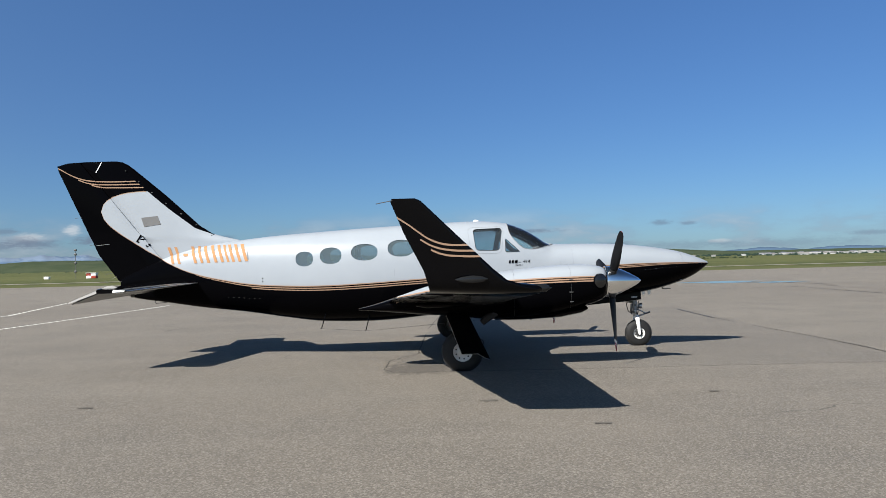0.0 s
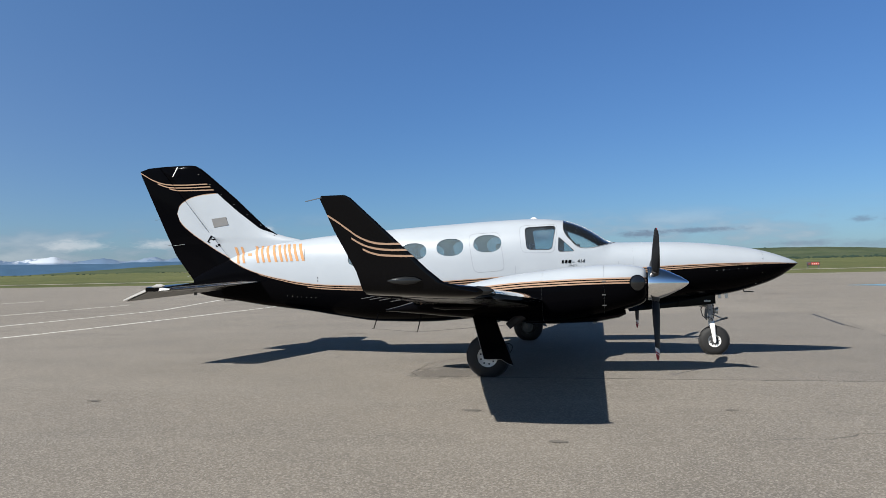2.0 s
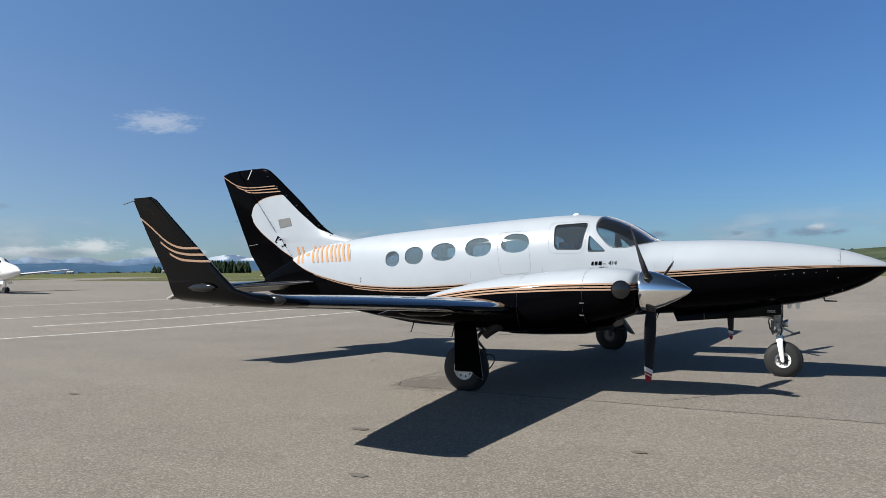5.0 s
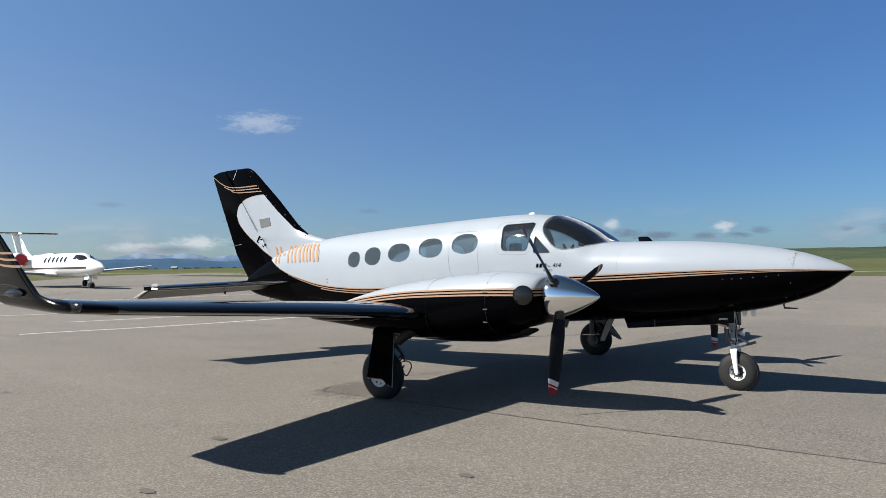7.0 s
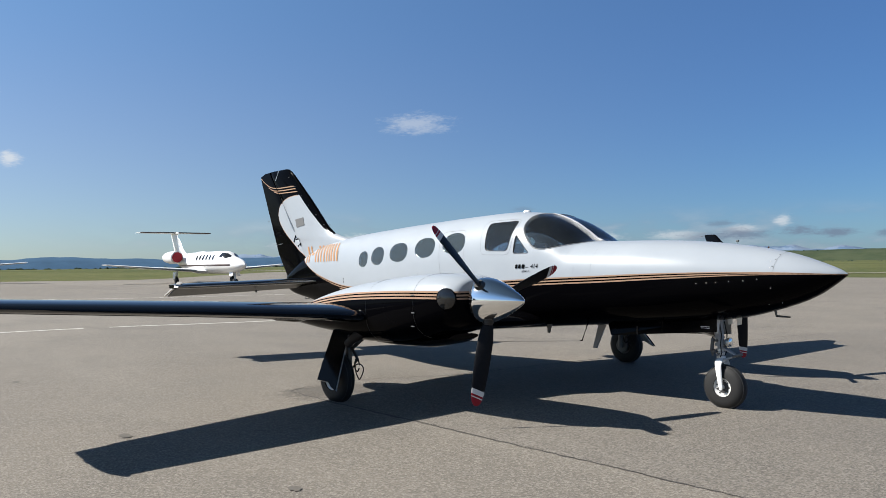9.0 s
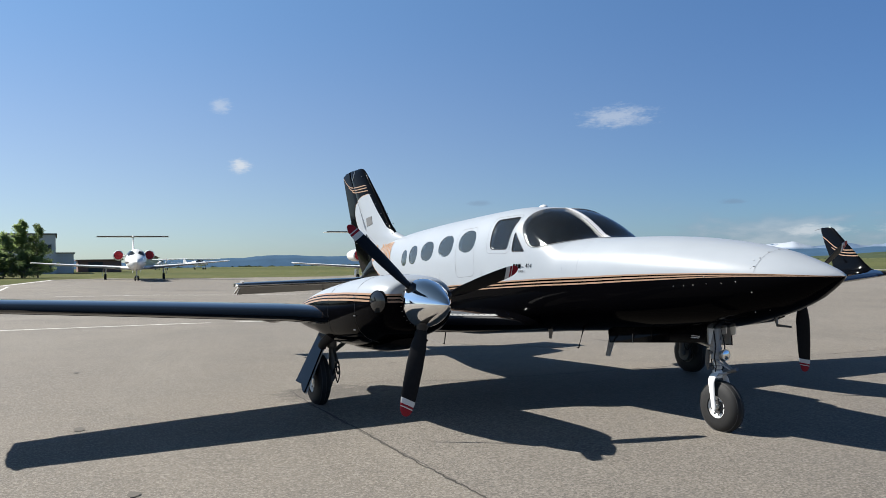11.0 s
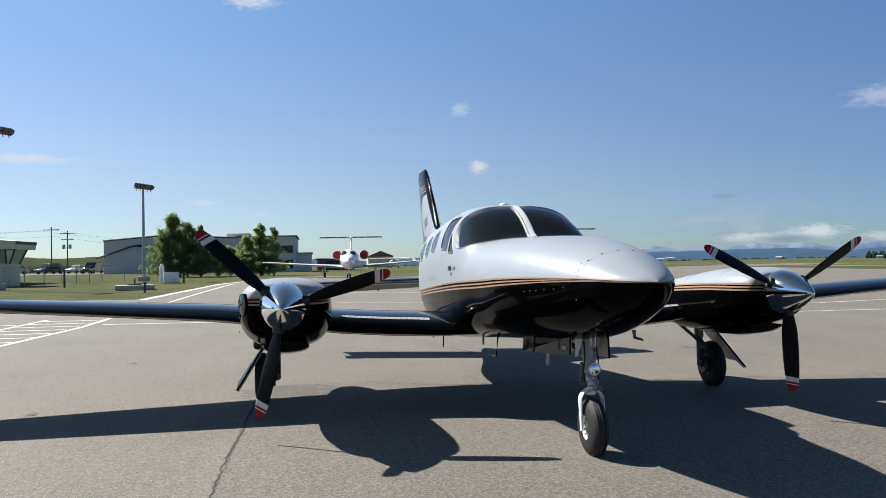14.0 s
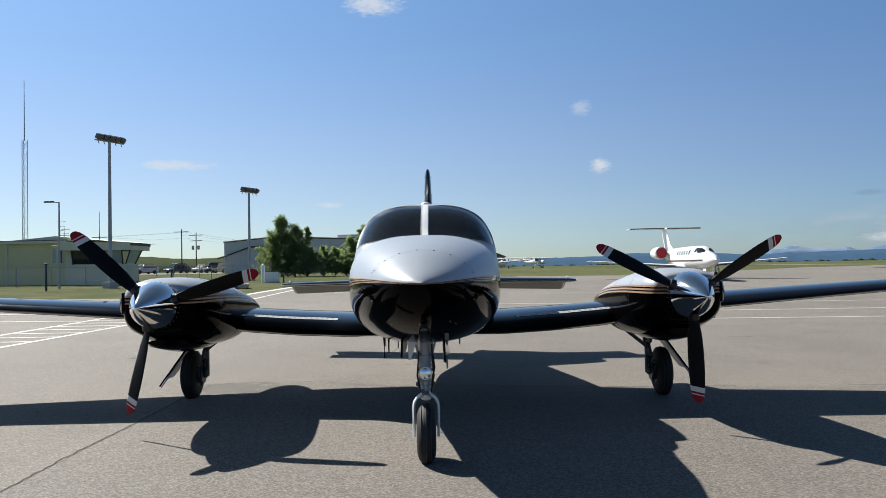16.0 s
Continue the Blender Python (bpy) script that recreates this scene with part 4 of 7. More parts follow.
for side in (-1, 1):
    wing = part("wing", span_loft(WING, side), WING_PAINT, plane, "black gloss wing sweeping up into a winglet with gold lines")
    under = []
    for y, z, xn, chord, thick, roll in WING[1:11]:
        sec = section(chord, thick)
        low = sec[16:]
        under.append([(xn - a, side * y, z + b - 0.003) for a, b in low if a > 0.09 * chord])
    part("wing_underside", loft(under, caps=False, closed=False), UNDERSIDE_GLOSS, wing, "glossy wing underside, greyed for reflected ground")
    boot = []
    for y, z, xn, chord, thick, roll in WING[7:11]:
        sec = [p for p in section(chord, thick) if p[0] < 0.075 * chord]
        boot.append([(xn - a + 0.0035, side * y, z + b * 1.03) for a, b in sec])
    part("deicing_boot", loft(boot, caps=False, closed=False), BOOT, wing, "black rubber de-icing boot")
    rivets = bmesh.new()
    sheen_rows = []
    for k in range(20):
        y = 0.95 + 0.06 * k
        z, xn, chord, thick, roll = smooth_table(WING[:12], y)
        top = [p for p in section(chord, thick) if p[1] > 0]

        def upper(f):
            return z + float(np.interp(f * chord, [p[0] for p in top][::-1], [p[1] for p in top][::-1]))

        add(rivets, box(xn - 0.085 * chord, side * y, upper(0.085) + 0.007, 0.012, 0.010, 0.008, 0.002))
        sheen_rows.append([(xn - f * chord, side * y, upper(f) + 0.004) for f in (0.07, 0.085, 0.10)])
    # a pale band laid on the wing stands in for reflected sky
    part("edge_strip", loft(sheen_rows, caps=False, closed=False), SKY_SHEEN, wing, "painted pale sky reflection along the leading edge")
    tagged(part("rivets", rivets, STEEL, wing), kind="stuff")
    for y0, y1, t in ((0.85, 1.85, "flap"), (3.0, 4.55, "flap"), (4.62, 6.3, "aileron")):
        rows = []
        for k in range(4):
            y = y0 + (y1 - y0) * k / 3
            z, xn, chord, thick, roll = smooth_table(WING[:12], y)
            te = xn - chord
            d = 0.23 * chord
            zt = z + 0.012 * chord
            rows.append([(te + d, side * y, zt + 0.05 * d + 0.022), (te - 0.02, side * y, zt - 0.012), (te - 0.02, side * y, zt - 0.018), (te + d, side * y, zt - 0.028 - 0.05 * d)])
        part(t, loft(rows), BLACK_PAINT, wing)
    lens = revolve([(-0.14, 0.004), (-0.11, 0.03), (-0.02, 0.045), (0.06, 0.035), (0.1, 0.004)], "x", (0, 0, 0), 16)
    bmesh.ops.scale(lens, vec=(1.1, 0.75, 0.9), verts=lens.verts)
    bmesh.ops.translate(lens, vec=(0.77, side * 6.59, 1.25), verts=lens.verts)
    part("navigation_light", lens, CLEAR_LENS, wing, "clear teardrop wingtip light")
    lens = revolve([(-0.15, 0.003), (-0.1, 0.022), (0, 0.034), (0.08, 0.026), (0.13, 0.003)], "x", (0, 0, 0), 14)
    bmesh.ops.scale(lens, vec=(1, 0.6, 1), verts=lens.verts)
    bmesh.ops.translate(lens, vec=(0.19, side * 6.73, 1.345), verts=lens.verts)
    part("strobe_light", lens, CLEAR_LENS, wing, "clear teardrop light on the winglet foot")
    part("static_wick", tube([(-0.48, side * 6.788, 2.03), (-0.62, side * 6.788, 2.005)], 0.004, 5), STEEL, wing)
    for y in (4.0, 4.9, 5.6, 6.1):
        z, xn, chord, thick, roll = smooth_table(WING[:12], y)
        part("static_wick", tube([(xn - chord, side * y, z), (xn - chord - 0.13, side * y, z - 0.02)], 0.003, 5), STEEL, wing)

STAB = [(0.02, 1.255, -4.10, 1.25, 0.088, 0), (1.3, 1.232, -4.25, 1.12, 0.088, 0), (2.46, 1.21, -4.375, 1.02, 0.085, 0), (2.6, 1.207, -4.41, 0.97, 0.06, 0)]
for side in (-1, 1):
    fixed, moving, nose = [], [], []
    c, s = math.cos(radians(-24)), math.sin(radians(-24))
    for y, z, xn, chord, thick, roll in STAB:
        sec = section(chord, thick, 20, 0.0)
        hinge = 0.45 * chord
        up = 0.5 * thick * chord * 0.86
        fixed.append([(xn - a, side * y, z + b) for a, b in sec if a <= hinge + 1e-6])
        reach = float(np.interp(y, [0.16, 0.7, 2.6], [0.33, 0.38, 0.43]))
        row = []
        for u, b in ((0.012, up), (reach, 0.006), (reach, -0.006), (0.012, -up)):
            row.append((xn - hinge - (u * c + b * s), side * min(max(y, 0.16), 2.47), z + (u * s + b * c)))
        moving.append(row)
        nose.append([(xn - a + 0.003, side * y, z + b * 1.04) for a, b in sec if a < 0.022 * chord])
    stab = part("tailplane", loft(fixed), BLACK_PAINT, plane, "black tailplane")
    part("elevator", loft(moving[:3]), ELEVATOR_PAINT, stab, "drooping grey elevator")
    part("balance_horn", slab([(-4.58, side * 2.475, 1.255), (-4.64, side * 2.475, 1.285), (-4.70, side * 2.475, 1.283), (-5.25, side * 2.475, 1.062), (-5.25, side * 2.475, 1.042), (-4.86, side * 2.475, 1.18)], (0, side * 0.03, 0)), TIP_GREY, stab, "pale elevator tip rib rising above the tailplane")
    part("tip_edge", slab([(-4.42, side * 2.602, 1.215), (-4.58, side * 2.602, 1.228), (-4.60, side * 2.602, 1.19), (-4.44, side * 2.602, 1.196)], (0, side * 0.012, 0)), WHITE_PAINT, stab, "white tip edge of the tailplane")
    part("leading_edge", loft(nose, caps=False, closed=False), METAL, stab, "bright metal leading edge")
    part("hinge_bracket", box(-4.94, side * 1.0, 1.085, 0.05, 0.02, 0.05, 0.006), STEEL, stab)

# fin and rudder
FIN = [(1.30, -3.75, -5.55, 0.10), (1.75, -3.45, -5.886, 0.105), (1.93, -3.40, -5.97, 0.10), (1.97, -3.50, -5.985, 0.10), (2.03, -3.76, -6.015, 0.098), (2.09, -3.95, -6.045, 0.095), (2.22, -4.15, -6.105, 0.09), (2.72, -4.68, -6.335, 0.075), (3.20, -5.24, -6.555, 0.055), (3.30, -5.37, -6.582, 0.045), (3.35, -5.47, -6.40, 0.03), (3.365, -5.56, -6.1, 0.012)]
front, back = [], []
for z, xl, xt, half in FIN:
    chord = xl - xt
    hinge = np.interp(z, [1.2, 3.4], [-4.43, -6.22])
    hinge = max(hinge, xt + 0.1)
    sec = [(xl - a, b) for a, b in section(chord, 2 * half / chord, 22, 0.0)]
    keep = [(x, y) for x, y in sec]
    n = len(keep)
    fr, bk = [], []
    for x, y in keep:
        fr.append((max(x, hinge + 0.0015), y if x >= hinge else math.copysign(min(abs(y) + 0.02, np.interp(hinge, [xt, xl], [0, half])), y if y else 1), z))
        bk.append((min(x, hinge - 0.0015), y if x <= hinge else math.copysign(min(abs(y), 0.02 + 0.3 * half), y if y else 1), z))
    front.append(fr)
    back.append(bk)
fin = part("fin", loft(front), PAINT, plane, "black and white tail fin with gold lines")
rudder = part("rudder", loft(back), PAINT, plane, "black rudder")
for z in (2.42, 1.95, 1.45):
    xt = float(np.interp(z, [1.3, 3.27], [-5.55, -6.58]))
    part("static_wick", tube([(xt, 0, z), (xt - 0.16, 0, z - 0.02)], 0.003, 5), STEEL, rudder)

for k in range(7):
    z = 2.05 + 0.19 * k
    xl = float(np.interp(z, [2.03, 2.72, 3.2], [-3.76, -4.68, -5.24])) - 0.16
    for side in (-1, 1):
        part("boot_stud", box(xl, side * 0.060, z, 0.022, 0.016, 0.012, 0.003), STEEL, fin)
for side in (-1, 1):
    part("horn_gap", slab([(-5.80, side * 0.031, 3.35), (-5.815, side * 0.031, 3.35), (-5.905, side * 0.052, 3.17), (-5.89, side * 0.052, 3.17)], (0, side * 0.008, 0)), METAL, fin, "pale gap of the rudder horn")
part("wing_fairing", loft([[(x, -3.2 + w * math.cos(a), zc + h * math.sin(a)) for a in (2 * math.pi * k / 12 for k in range(12))] for x, w, zc, h in ((0.30, 0.05, 0.955, 0.02), (0.15, 0.09, 0.945, 0.04), (-0.25, 0.09, 0.94, 0.04), (-0.40, 0.05, 0.95, 0.025))]), BLACK_PAINT, plane, "black fairing under the wing")
skin_trees = []
for ob in (fuselage, fin, rudder):
    t_bm = bmesh.new()
    t_bm.from_mesh(ob.data)
    skin_trees.append(BVHTree.FromBMesh(t_bm))
    t_bm.free()


def on_skin(x, z, side, lift=0.003):
    """The place on the body's or the fin's outer side at x and height z."""
    best, way = Vector((x, 0, z)), Vector((0, side, 0))
    for tree_ in skin_trees:
        loc, normal = tree_.ray_cast(Vector((x, side * 1.5, z)), Vector((0, -side, 0)))[:2]
        if loc is not None and loc.y * side > best.y * side:
            best, way = loc, normal if normal.y * side > 0 else -normal
    return best + way * lift


def plate(name, outline, side, material, parent, label, thick=0.006):
    """A thin flat plate that follows the skin."""
    pts = [on_skin(x, z, side, 0.001) for x, z in outline]
    part(name, slab(pts, (0, side * thick, 0)), material, parent, label)


DECAL_GREY = plain("grey_decal", (0.13, 0.13, 0.13), 0.5)
for side in (-1, 1):
    plate("flag_mark", [(-5.13, 2.38), (-4.85, 2.405), (-4.80, 2.26), (-5.08, 2.225)], side, DECAL_GREY, fin, "grey rectangular decal")
    plate("hinge_cover", [(-5.154, 2.097), (-5.134, 2.08), (-5.182, 2.008), (-5.086, 2.032), (-5.076, 2.016), (-5.193, 1.954), (-5.232, 1.976)], side, BLACK_PAINT, fin, "flat black notched hinge plate")
    plate("hinge_cover", [(-5.07, 1.905), (-5.045, 1.872), (-4.98, 1.91), (-5.0, 1.94)], side, BLACK_PAINT, fin, "small flat black plate")
    for x0, x1, z in ((-5.93, -5.69, 1.932), (-5.665, -5.60, 1.368)):
        plate("tab_gap", [(x0, z - 0.009), (x1, z + 0.012), (x1, z + 0.018), (x0, z - 0.003)], side, METAL, rudder, "bright edge of the trim tab", 0.004)


def seam(points, side, width=0.004, name="panel_seam"):
    """A fine dark joint between skin panels, laid along the side."""
    pts = []
    for (xa, za), (xb, zb) in zip(points, points[1:]):
        n = max(2, int(math.hypot(xb - xa, zb - za) / 0.04))
        pts += [(xa + (xb - xa) * k / n, za + (zb - za) * k / n) for k in range(n)]
    pts.append(points[-1])
    rows = []
    for i, (x, z) in enumerate(pts):
        a, b = pts[max(i - 1, 0)], pts[min(i + 1, len(pts) - 1)]
        d = Vector((b[0] - a[0], b[1] - a[1])).normalized() * width / 2
        rows.append([on_skin(x - d.y, z + d.x, side, 0.0015), on_skin(x + d.y, z - d.x, side, 0.0015)])
    part(name, loft(rows, caps=False, closed=False), SEAM, fuselage)


SEAM = plain("panel_joint_shadow", (0.16, 0.165, 0.17), 0.7)
for side in (-1, 1):
    # cabin door, emergency hatch, cockpit frame
    if side < 0:
        seam(rounded([(-0.40, 1.94), (-0.30, 1.33), (0.185, 1.36), (0.10, 1.96)], 0.10) + rounded([(-0.40, 1.94), (-0.30, 1.33), (0.185, 1.36), (0.10, 1.96)], 0.10)[:1], side)
    loop = rounded([(0.40, 2.05), (0.45, 1.625), (0.95, 1.615), (1.0, 2.06)], 0.09)
    seam(loop + loop[:1], side, 0.003)
    for x, z0, z1 in ((0.35, 1.30, 1.42), (-0.8, 1.30, 1.40), (1.9, 1.39, 1.46), (2.12, 1.40, 1.66)):
        seam([(x, z0), (x, z1)], side, 0.002)
    # fasteners on the nose
    for x, z in ((3.33, 1.288), (3.43, 1.294), (3.52, 1.30), (3.64, 1.31), (3.77, 1.316), (3.89, 1.33), (3.62, 1.368), (4.0, 1.246), (3.92, 1.08), (4.03, 1.10), (3.98, 1.5), (3.99, 1.44), (2.3, 1.38), (1.45, 1.35)):
        p = on_skin(x, z, side, 0.001)
        part("fastener", box(p.x, p.y, p.z, 0.008, 0.005, 0.008, 0.002), METAL, fuselage)
    for k in range(7):
        p = on_skin(-3.61 + 0.09 * k, 1.0 - 0.006 * k, side, 0.001)
        part("fastener", box(p.x, p.y, p.z, 0.012, 0.006, 0.008, 0.002), STEEL, fuselage)
    for z in (1.25, 1.30):
        p = on_skin(-3.0, z, side, 0.001)
        part("static_port", box(p.x, p.y, p.z, 0.02, 0.006, 0.02, 0.004), DARK, fuselage)
    seam([(-3.275, 1.79), (-3.245, 1.62)], side, 0.016, "drain_slot")
# the joint of the nose cone runs over the top
cone_line = []
for p, q in zip(body_ring(4.0238), body_ring(4.0262)):
    if p[2] > 1.40:
        cone_line.append([Vector(p) + Vector((0, 0.004 * p[1], 0.003)), Vector(q) + Vector((0, 0.004 * q[1], 0.003))])
cone_line.sort(key=lambda r: r[0].y)
part("panel_seam", loft(cone_line, caps=False, closed=False), SEAM, fuselage)
for k in range(2, len(cone_line) - 1, 3):
    loc = cone_line[k][0]
    part("fastener", box(loc.x - 0.015, loc.y, loc.z, 0.013, 0.013, 0.006, 0.002), STEEL, fuselage)

# registration marks as plain slanted bars on the tail, two strokes for each character
for side in (-1, 1):
    for x, w, h in ((-4.575, 0.05, 0.29), (-4.47, 0.045, 0.29), (-4.335, 0.085, 0.045), (-4.205, 0.05, 0.29), (-4.10, 0.045, 0.29), (-3.995, 0.05, 0.29), (-3.875, 0.05, 0.29),
                    (-3.77, 0.05, 0.29), (-3.68, 0.04, 0.29), (-3.595, 0.05, 0.29), (-3.495, 0.05, 0.29), (-3.39, 0.055, 0.29)):
        zc, x = 1.728 + 0.016 * (x + 4.0), -4.615 + 1.09 * (x + 4.575)
        lean = -0.36 * h
        grid = []
        for j in range(41):
            z = zc - h / 2 + h * j / 40
            grid.append([on_skin(x + w * (i / 3 - 0.5) + lean * (j / 40 - 0.5), z, side, 0.005) for i in range(4)])
        part("tail_mark", loft(grid, caps=False, closed=False), GOLD_PAINT, fuselage, "orange-gold bar painted on the tail")


def decal(me, x, z, side, lean=0.0):
    """Small lettering laid on the body's side."""
    for v in me.vertices:
        px, pz = v.co.x + lean * v.co.y, v.co.y
        wx, wz = x + px * (1 if side < 0 else -1), z + pz
        v.co = (wx, side * (body_y(wx, wz) + 0.005), wz)
    return me


me = decal(text_mesh("414", 0.075), 1.35, 1.475, -1, 0.25)
me.materials.append(BLACK_PAINT)
ob = new("lettering", me)
ob.parent = fuselage
ob["label"] = "black painted model number 414"
me = decal(text_mesh("SERIES V", 0.034), 1.22, 1.415, -1, 0.25)
me.materials.append(BLACK_PAINT)
ob = new("lettering", me)
ob.parent = fuselage
ob["label"] = "small black painted word SERIES V"
for x, z, w, h in ((1.075, 1.475, 0.030, 0.048), (1.125, 1.475, 0.034, 0.048), (1.18, 1.475, 0.042, 0.048), (1.235, 1.466, 0.04, 0.006)):
    grid = [[(x + w * (i / 2 - 0.5) + 0.2 * h * (j - 0.5), -(body_y(x, z + h * (j - 0.5)) + 0.005), z + h * (j - 0.5)) for i in range(3)] for j in range(2)]
    part("lettering", loft(grid, caps=False, closed=False), BLACK_PAINT, fuselage, "small black painted bar of lettering")

# roof light and aerials
part("beacon", revolve([(2.165, 0.06), (2.185, 0.055), (2.205, 0.035), (2.212, 0.003)], "z", (0.58, 0, 0), 18), WHITE_PAINT, plane, "small rounded roof beacon")
for x, y, h, sweep in ((2.15, 0.3, 0.07, -0.04), (2.6, 0.05, 0.08, -0.03)):
    zb = smooth_table(BODY, x)[1] + 0.03
    part("belly_aerial", slab([(x + 0.05, y, zb), (x - 0.04, y, zb), (x - 0.03 + sweep, y, zb - h), (x + sweep, y, zb - h)], (0, 0.012, 0)), BLACK_PAINT, plane)
# three slim rods carry the wire aerial under the belly
RODS = [((-1.97, -0.42, 0.70), (-2.05, -0.44, 0.447)), ((-1.24, -0.42, 0.68), (-1.32, -0.42, 0.386)), ((1.88, -0.41, 0.84), (1.78, -0.41, 0.606))]
for top_end, low_end in RODS:
    foot = (low_end[0] - 0.03, low_end[1], low_end[2] + 0.004)
    part("belly_aerial", tube([top_end, low_end, foot], [0.011, 0.007, 0.005], 7), BLACK_PAINT, plane, "slim black rod aerial")
part("aerial_wire", tube([rod[1] for rod in RODS], 0.0022, 4), STEEL, plane)
part("pitot_tube", tube([(3.80, 0.16, 1.0), (3.81, 0.16, 0.945), (3.95, 0.16, 0.94)], [0.016, 0.012, 0.008], 8), STEEL, plane)
part("belly_aerial", slab([(1.70, 0.18, 0.79), (1.58, 0.18, 0.79), (1.47, 0.19, 0.457), (1.53, 0.19, 0.457)], (0, 0.016, 0)), GEAR_GREY, plane, "pale grey blade aerial")
part("belly_aerial", slab([(1.36, -0.44, 0.80), (1.27, -0.44, 0.80), (1.285, -0.44, 0.675), (1.315, -0.44, 0.671)], (0, 0.012, 0)), STEEL, plane, "short grey blade aerial")
part("tie_down_ring", tube([(-4.95, 0, 0.985), (-4.945, 0, 0.92), (-4.93, 0, 0.914), (-4.74, 0, 0.928), (-4.72, 0, 1.0)], 0.006, 6), STEEL, plane, "steel tie-down loop under the tail")
for x, y, z0, z1 in ((2.8, -0.31, 0.92, 0.76), (2.55, -0.15, 0.88, 0.76)):
    part("belly_aerial", tube([(x, y, z0), (x - 0.02, y, z1)], [0.009, 0.005], 6), BLACK_PAINT, plane)
for x in (3.42, 3.52):
    part("belly_vane", slab([(x + 0.03, -0.05, 0.97), (x - 0.04, -0.05, 0.97), (x - 0.02, -0.05, 0.85), (x + 0.02, -0.05, 0.86)], (0, 0.012, 0)), METAL, plane)
# nose gear doors and belly fairing
for side, xf, yf, zf in ((-1, 3.34, 0.175, 0.78), (1, 3.32, 0.146, 0.735)):
    outline = [(1.98, side * 0.17, 0.82), (xf, side * (yf - 0.005), 0.92), (xf, side * yf, zf), (2.05, side * 0.205, 0.675)]
    part("nose_gear_door", slab(outline, (0, side * 0.014, 0)), BLACK_PAINT, plane, "open black nose gear door")
    part("gear_door_lining", slab([(x, y - side * 0.003, z + (0.006 if z < 0.8 else -0.006)) for x, y, z in outline], (0, -side * 0.003, 0)), DOOR_GREY, plane, "grey inside of the nose gear door")
for z in (0.815, 0.83):
    part("lettering", box(3.22, -0.192, z, 0.1, 0.004, 0.005), WHITE_PAINT, plane, "tiny white bars of lettering on the gear door")
part("door_joint", box(2.4, -0.213, 0.745, 0.008, 0.006, 0.09), STEEL, plane)
part("gear_bracket", slab([(3.32, -0.135, 0.92), (3.32, -0.06, 0.92), (3.32, -0.112, 0.76), (3.32, -0.128, 0.76)], (-0.012, 0, 0)), GEAR_WHITE, plane, "small pale gear bracket")



# engines
NAC = [(2.245, 1.30, 0.99, 0.20), (2.235, 1.335, 0.94, 0.27), (2.20, 1.36, 0.905, 0.32), (2.1, 1.385, 0.86, 0.375), (1.9, 1.40, 0.81, 0.41), (1.7, 1.40, 0.755, 0.43), (1.4, 1.385, 0.705, 0.435), (1.0, 1.348, 0.675, 0.43), (0.62, 1.305, 0.665, 0.42), (0.18, 1.235, 0.72, 0.40), (-0.24, 1.14, 0.75, 0.37), (-0.66, 1.01, 0.79, 0.31), (-1.0, 0.91, 0.82, 0.22), (-1.2, 0.86, 0.83, 0.08)]


def nac_ring(x, cy, n=2.7, sides=44):
    top, bot, w = smooth_table(NAC, x)
    zc = bot + 0.55 * (top - bot)
    ring = []
    for k in range(sides):
        a = 2 * math.pi * k / sides
        s, c = math.sin(a), math.cos(a)
        ring.append((x, cy + w * math.copysign(abs(s) ** (2 / n), s), zc + (top - zc if c > 0 else zc - bot) * math.copysign(abs(c) ** (2 / n), c)))
    return ring


def blade_mesh():
    """One propeller blade along +z, twisted and tapering to a rounded tip."""
    rings = []
    for r, chord, thick, twist in ((0.10, 0.07, 0.06, 60), (0.19, 0.075, 0.055, 58), (0.26, 0.115, 0.04, 52), (0.38, 0.145, 0.03, 44), (0.55, 0.15, 0.022, 36), (0.72, 0.142, 0.016, 30), (0.87, 0.124, 0.012, 26), (0.94, 0.098, 0.010, 25), (0.97, 0.062, 0.008, 25), (0.982, 0.024, 0.006, 25)):
        c, s = math.cos(radians(twist)), math.sin(radians(twist))
        ring = []
        for k in range(16):
            a = 2 * math.pi * k / 16
            u, v = chord / 2 * math.cos(a), thick / 2 * math.sin(a)
            ring.append((-u * s + v * c, u * c + v * s, r))
        rings.append(ring)
    return loft(rings)


def blade_paint():
    g = Nodes("propeller_blade_paint")
    sep = g.n.new("ShaderNodeSeparateXYZ")
    g.l.new(g.tc.outputs["Normal"], sep.inputs[0])
    face = g.m("GREATER_THAN", sep.outputs[0], -0.2)
    wear = g.noise(30, 4)
    base = g.mix(wear, (0.003, 0.003, 0.004), (0.010, 0.010, 0.011))
    for lo, hi, col in ((0.838, 0.885, (0.60, 0.59, 0.56)), (0.885, 0.905, (0.26, 0.014, 0.022)), (0.905, 0.914, (0.6, 0.58, 0.55)), (0.914, 1.02, (0.26, 0.014, 0.022))):
        zs = g.m("ADD", g.z, g.m("MULTIPLY", g.y, 0.25))
        on = g.m("MULTIPLY", g.m("MULTIPLY", g.m("GREATER_THAN", zs, lo), g.m("LESS_THAN", zs, hi)), face)
        base = g.mix(on, base, col)
    return g.done(base, 0.42, 0.0, IOR=1.22)


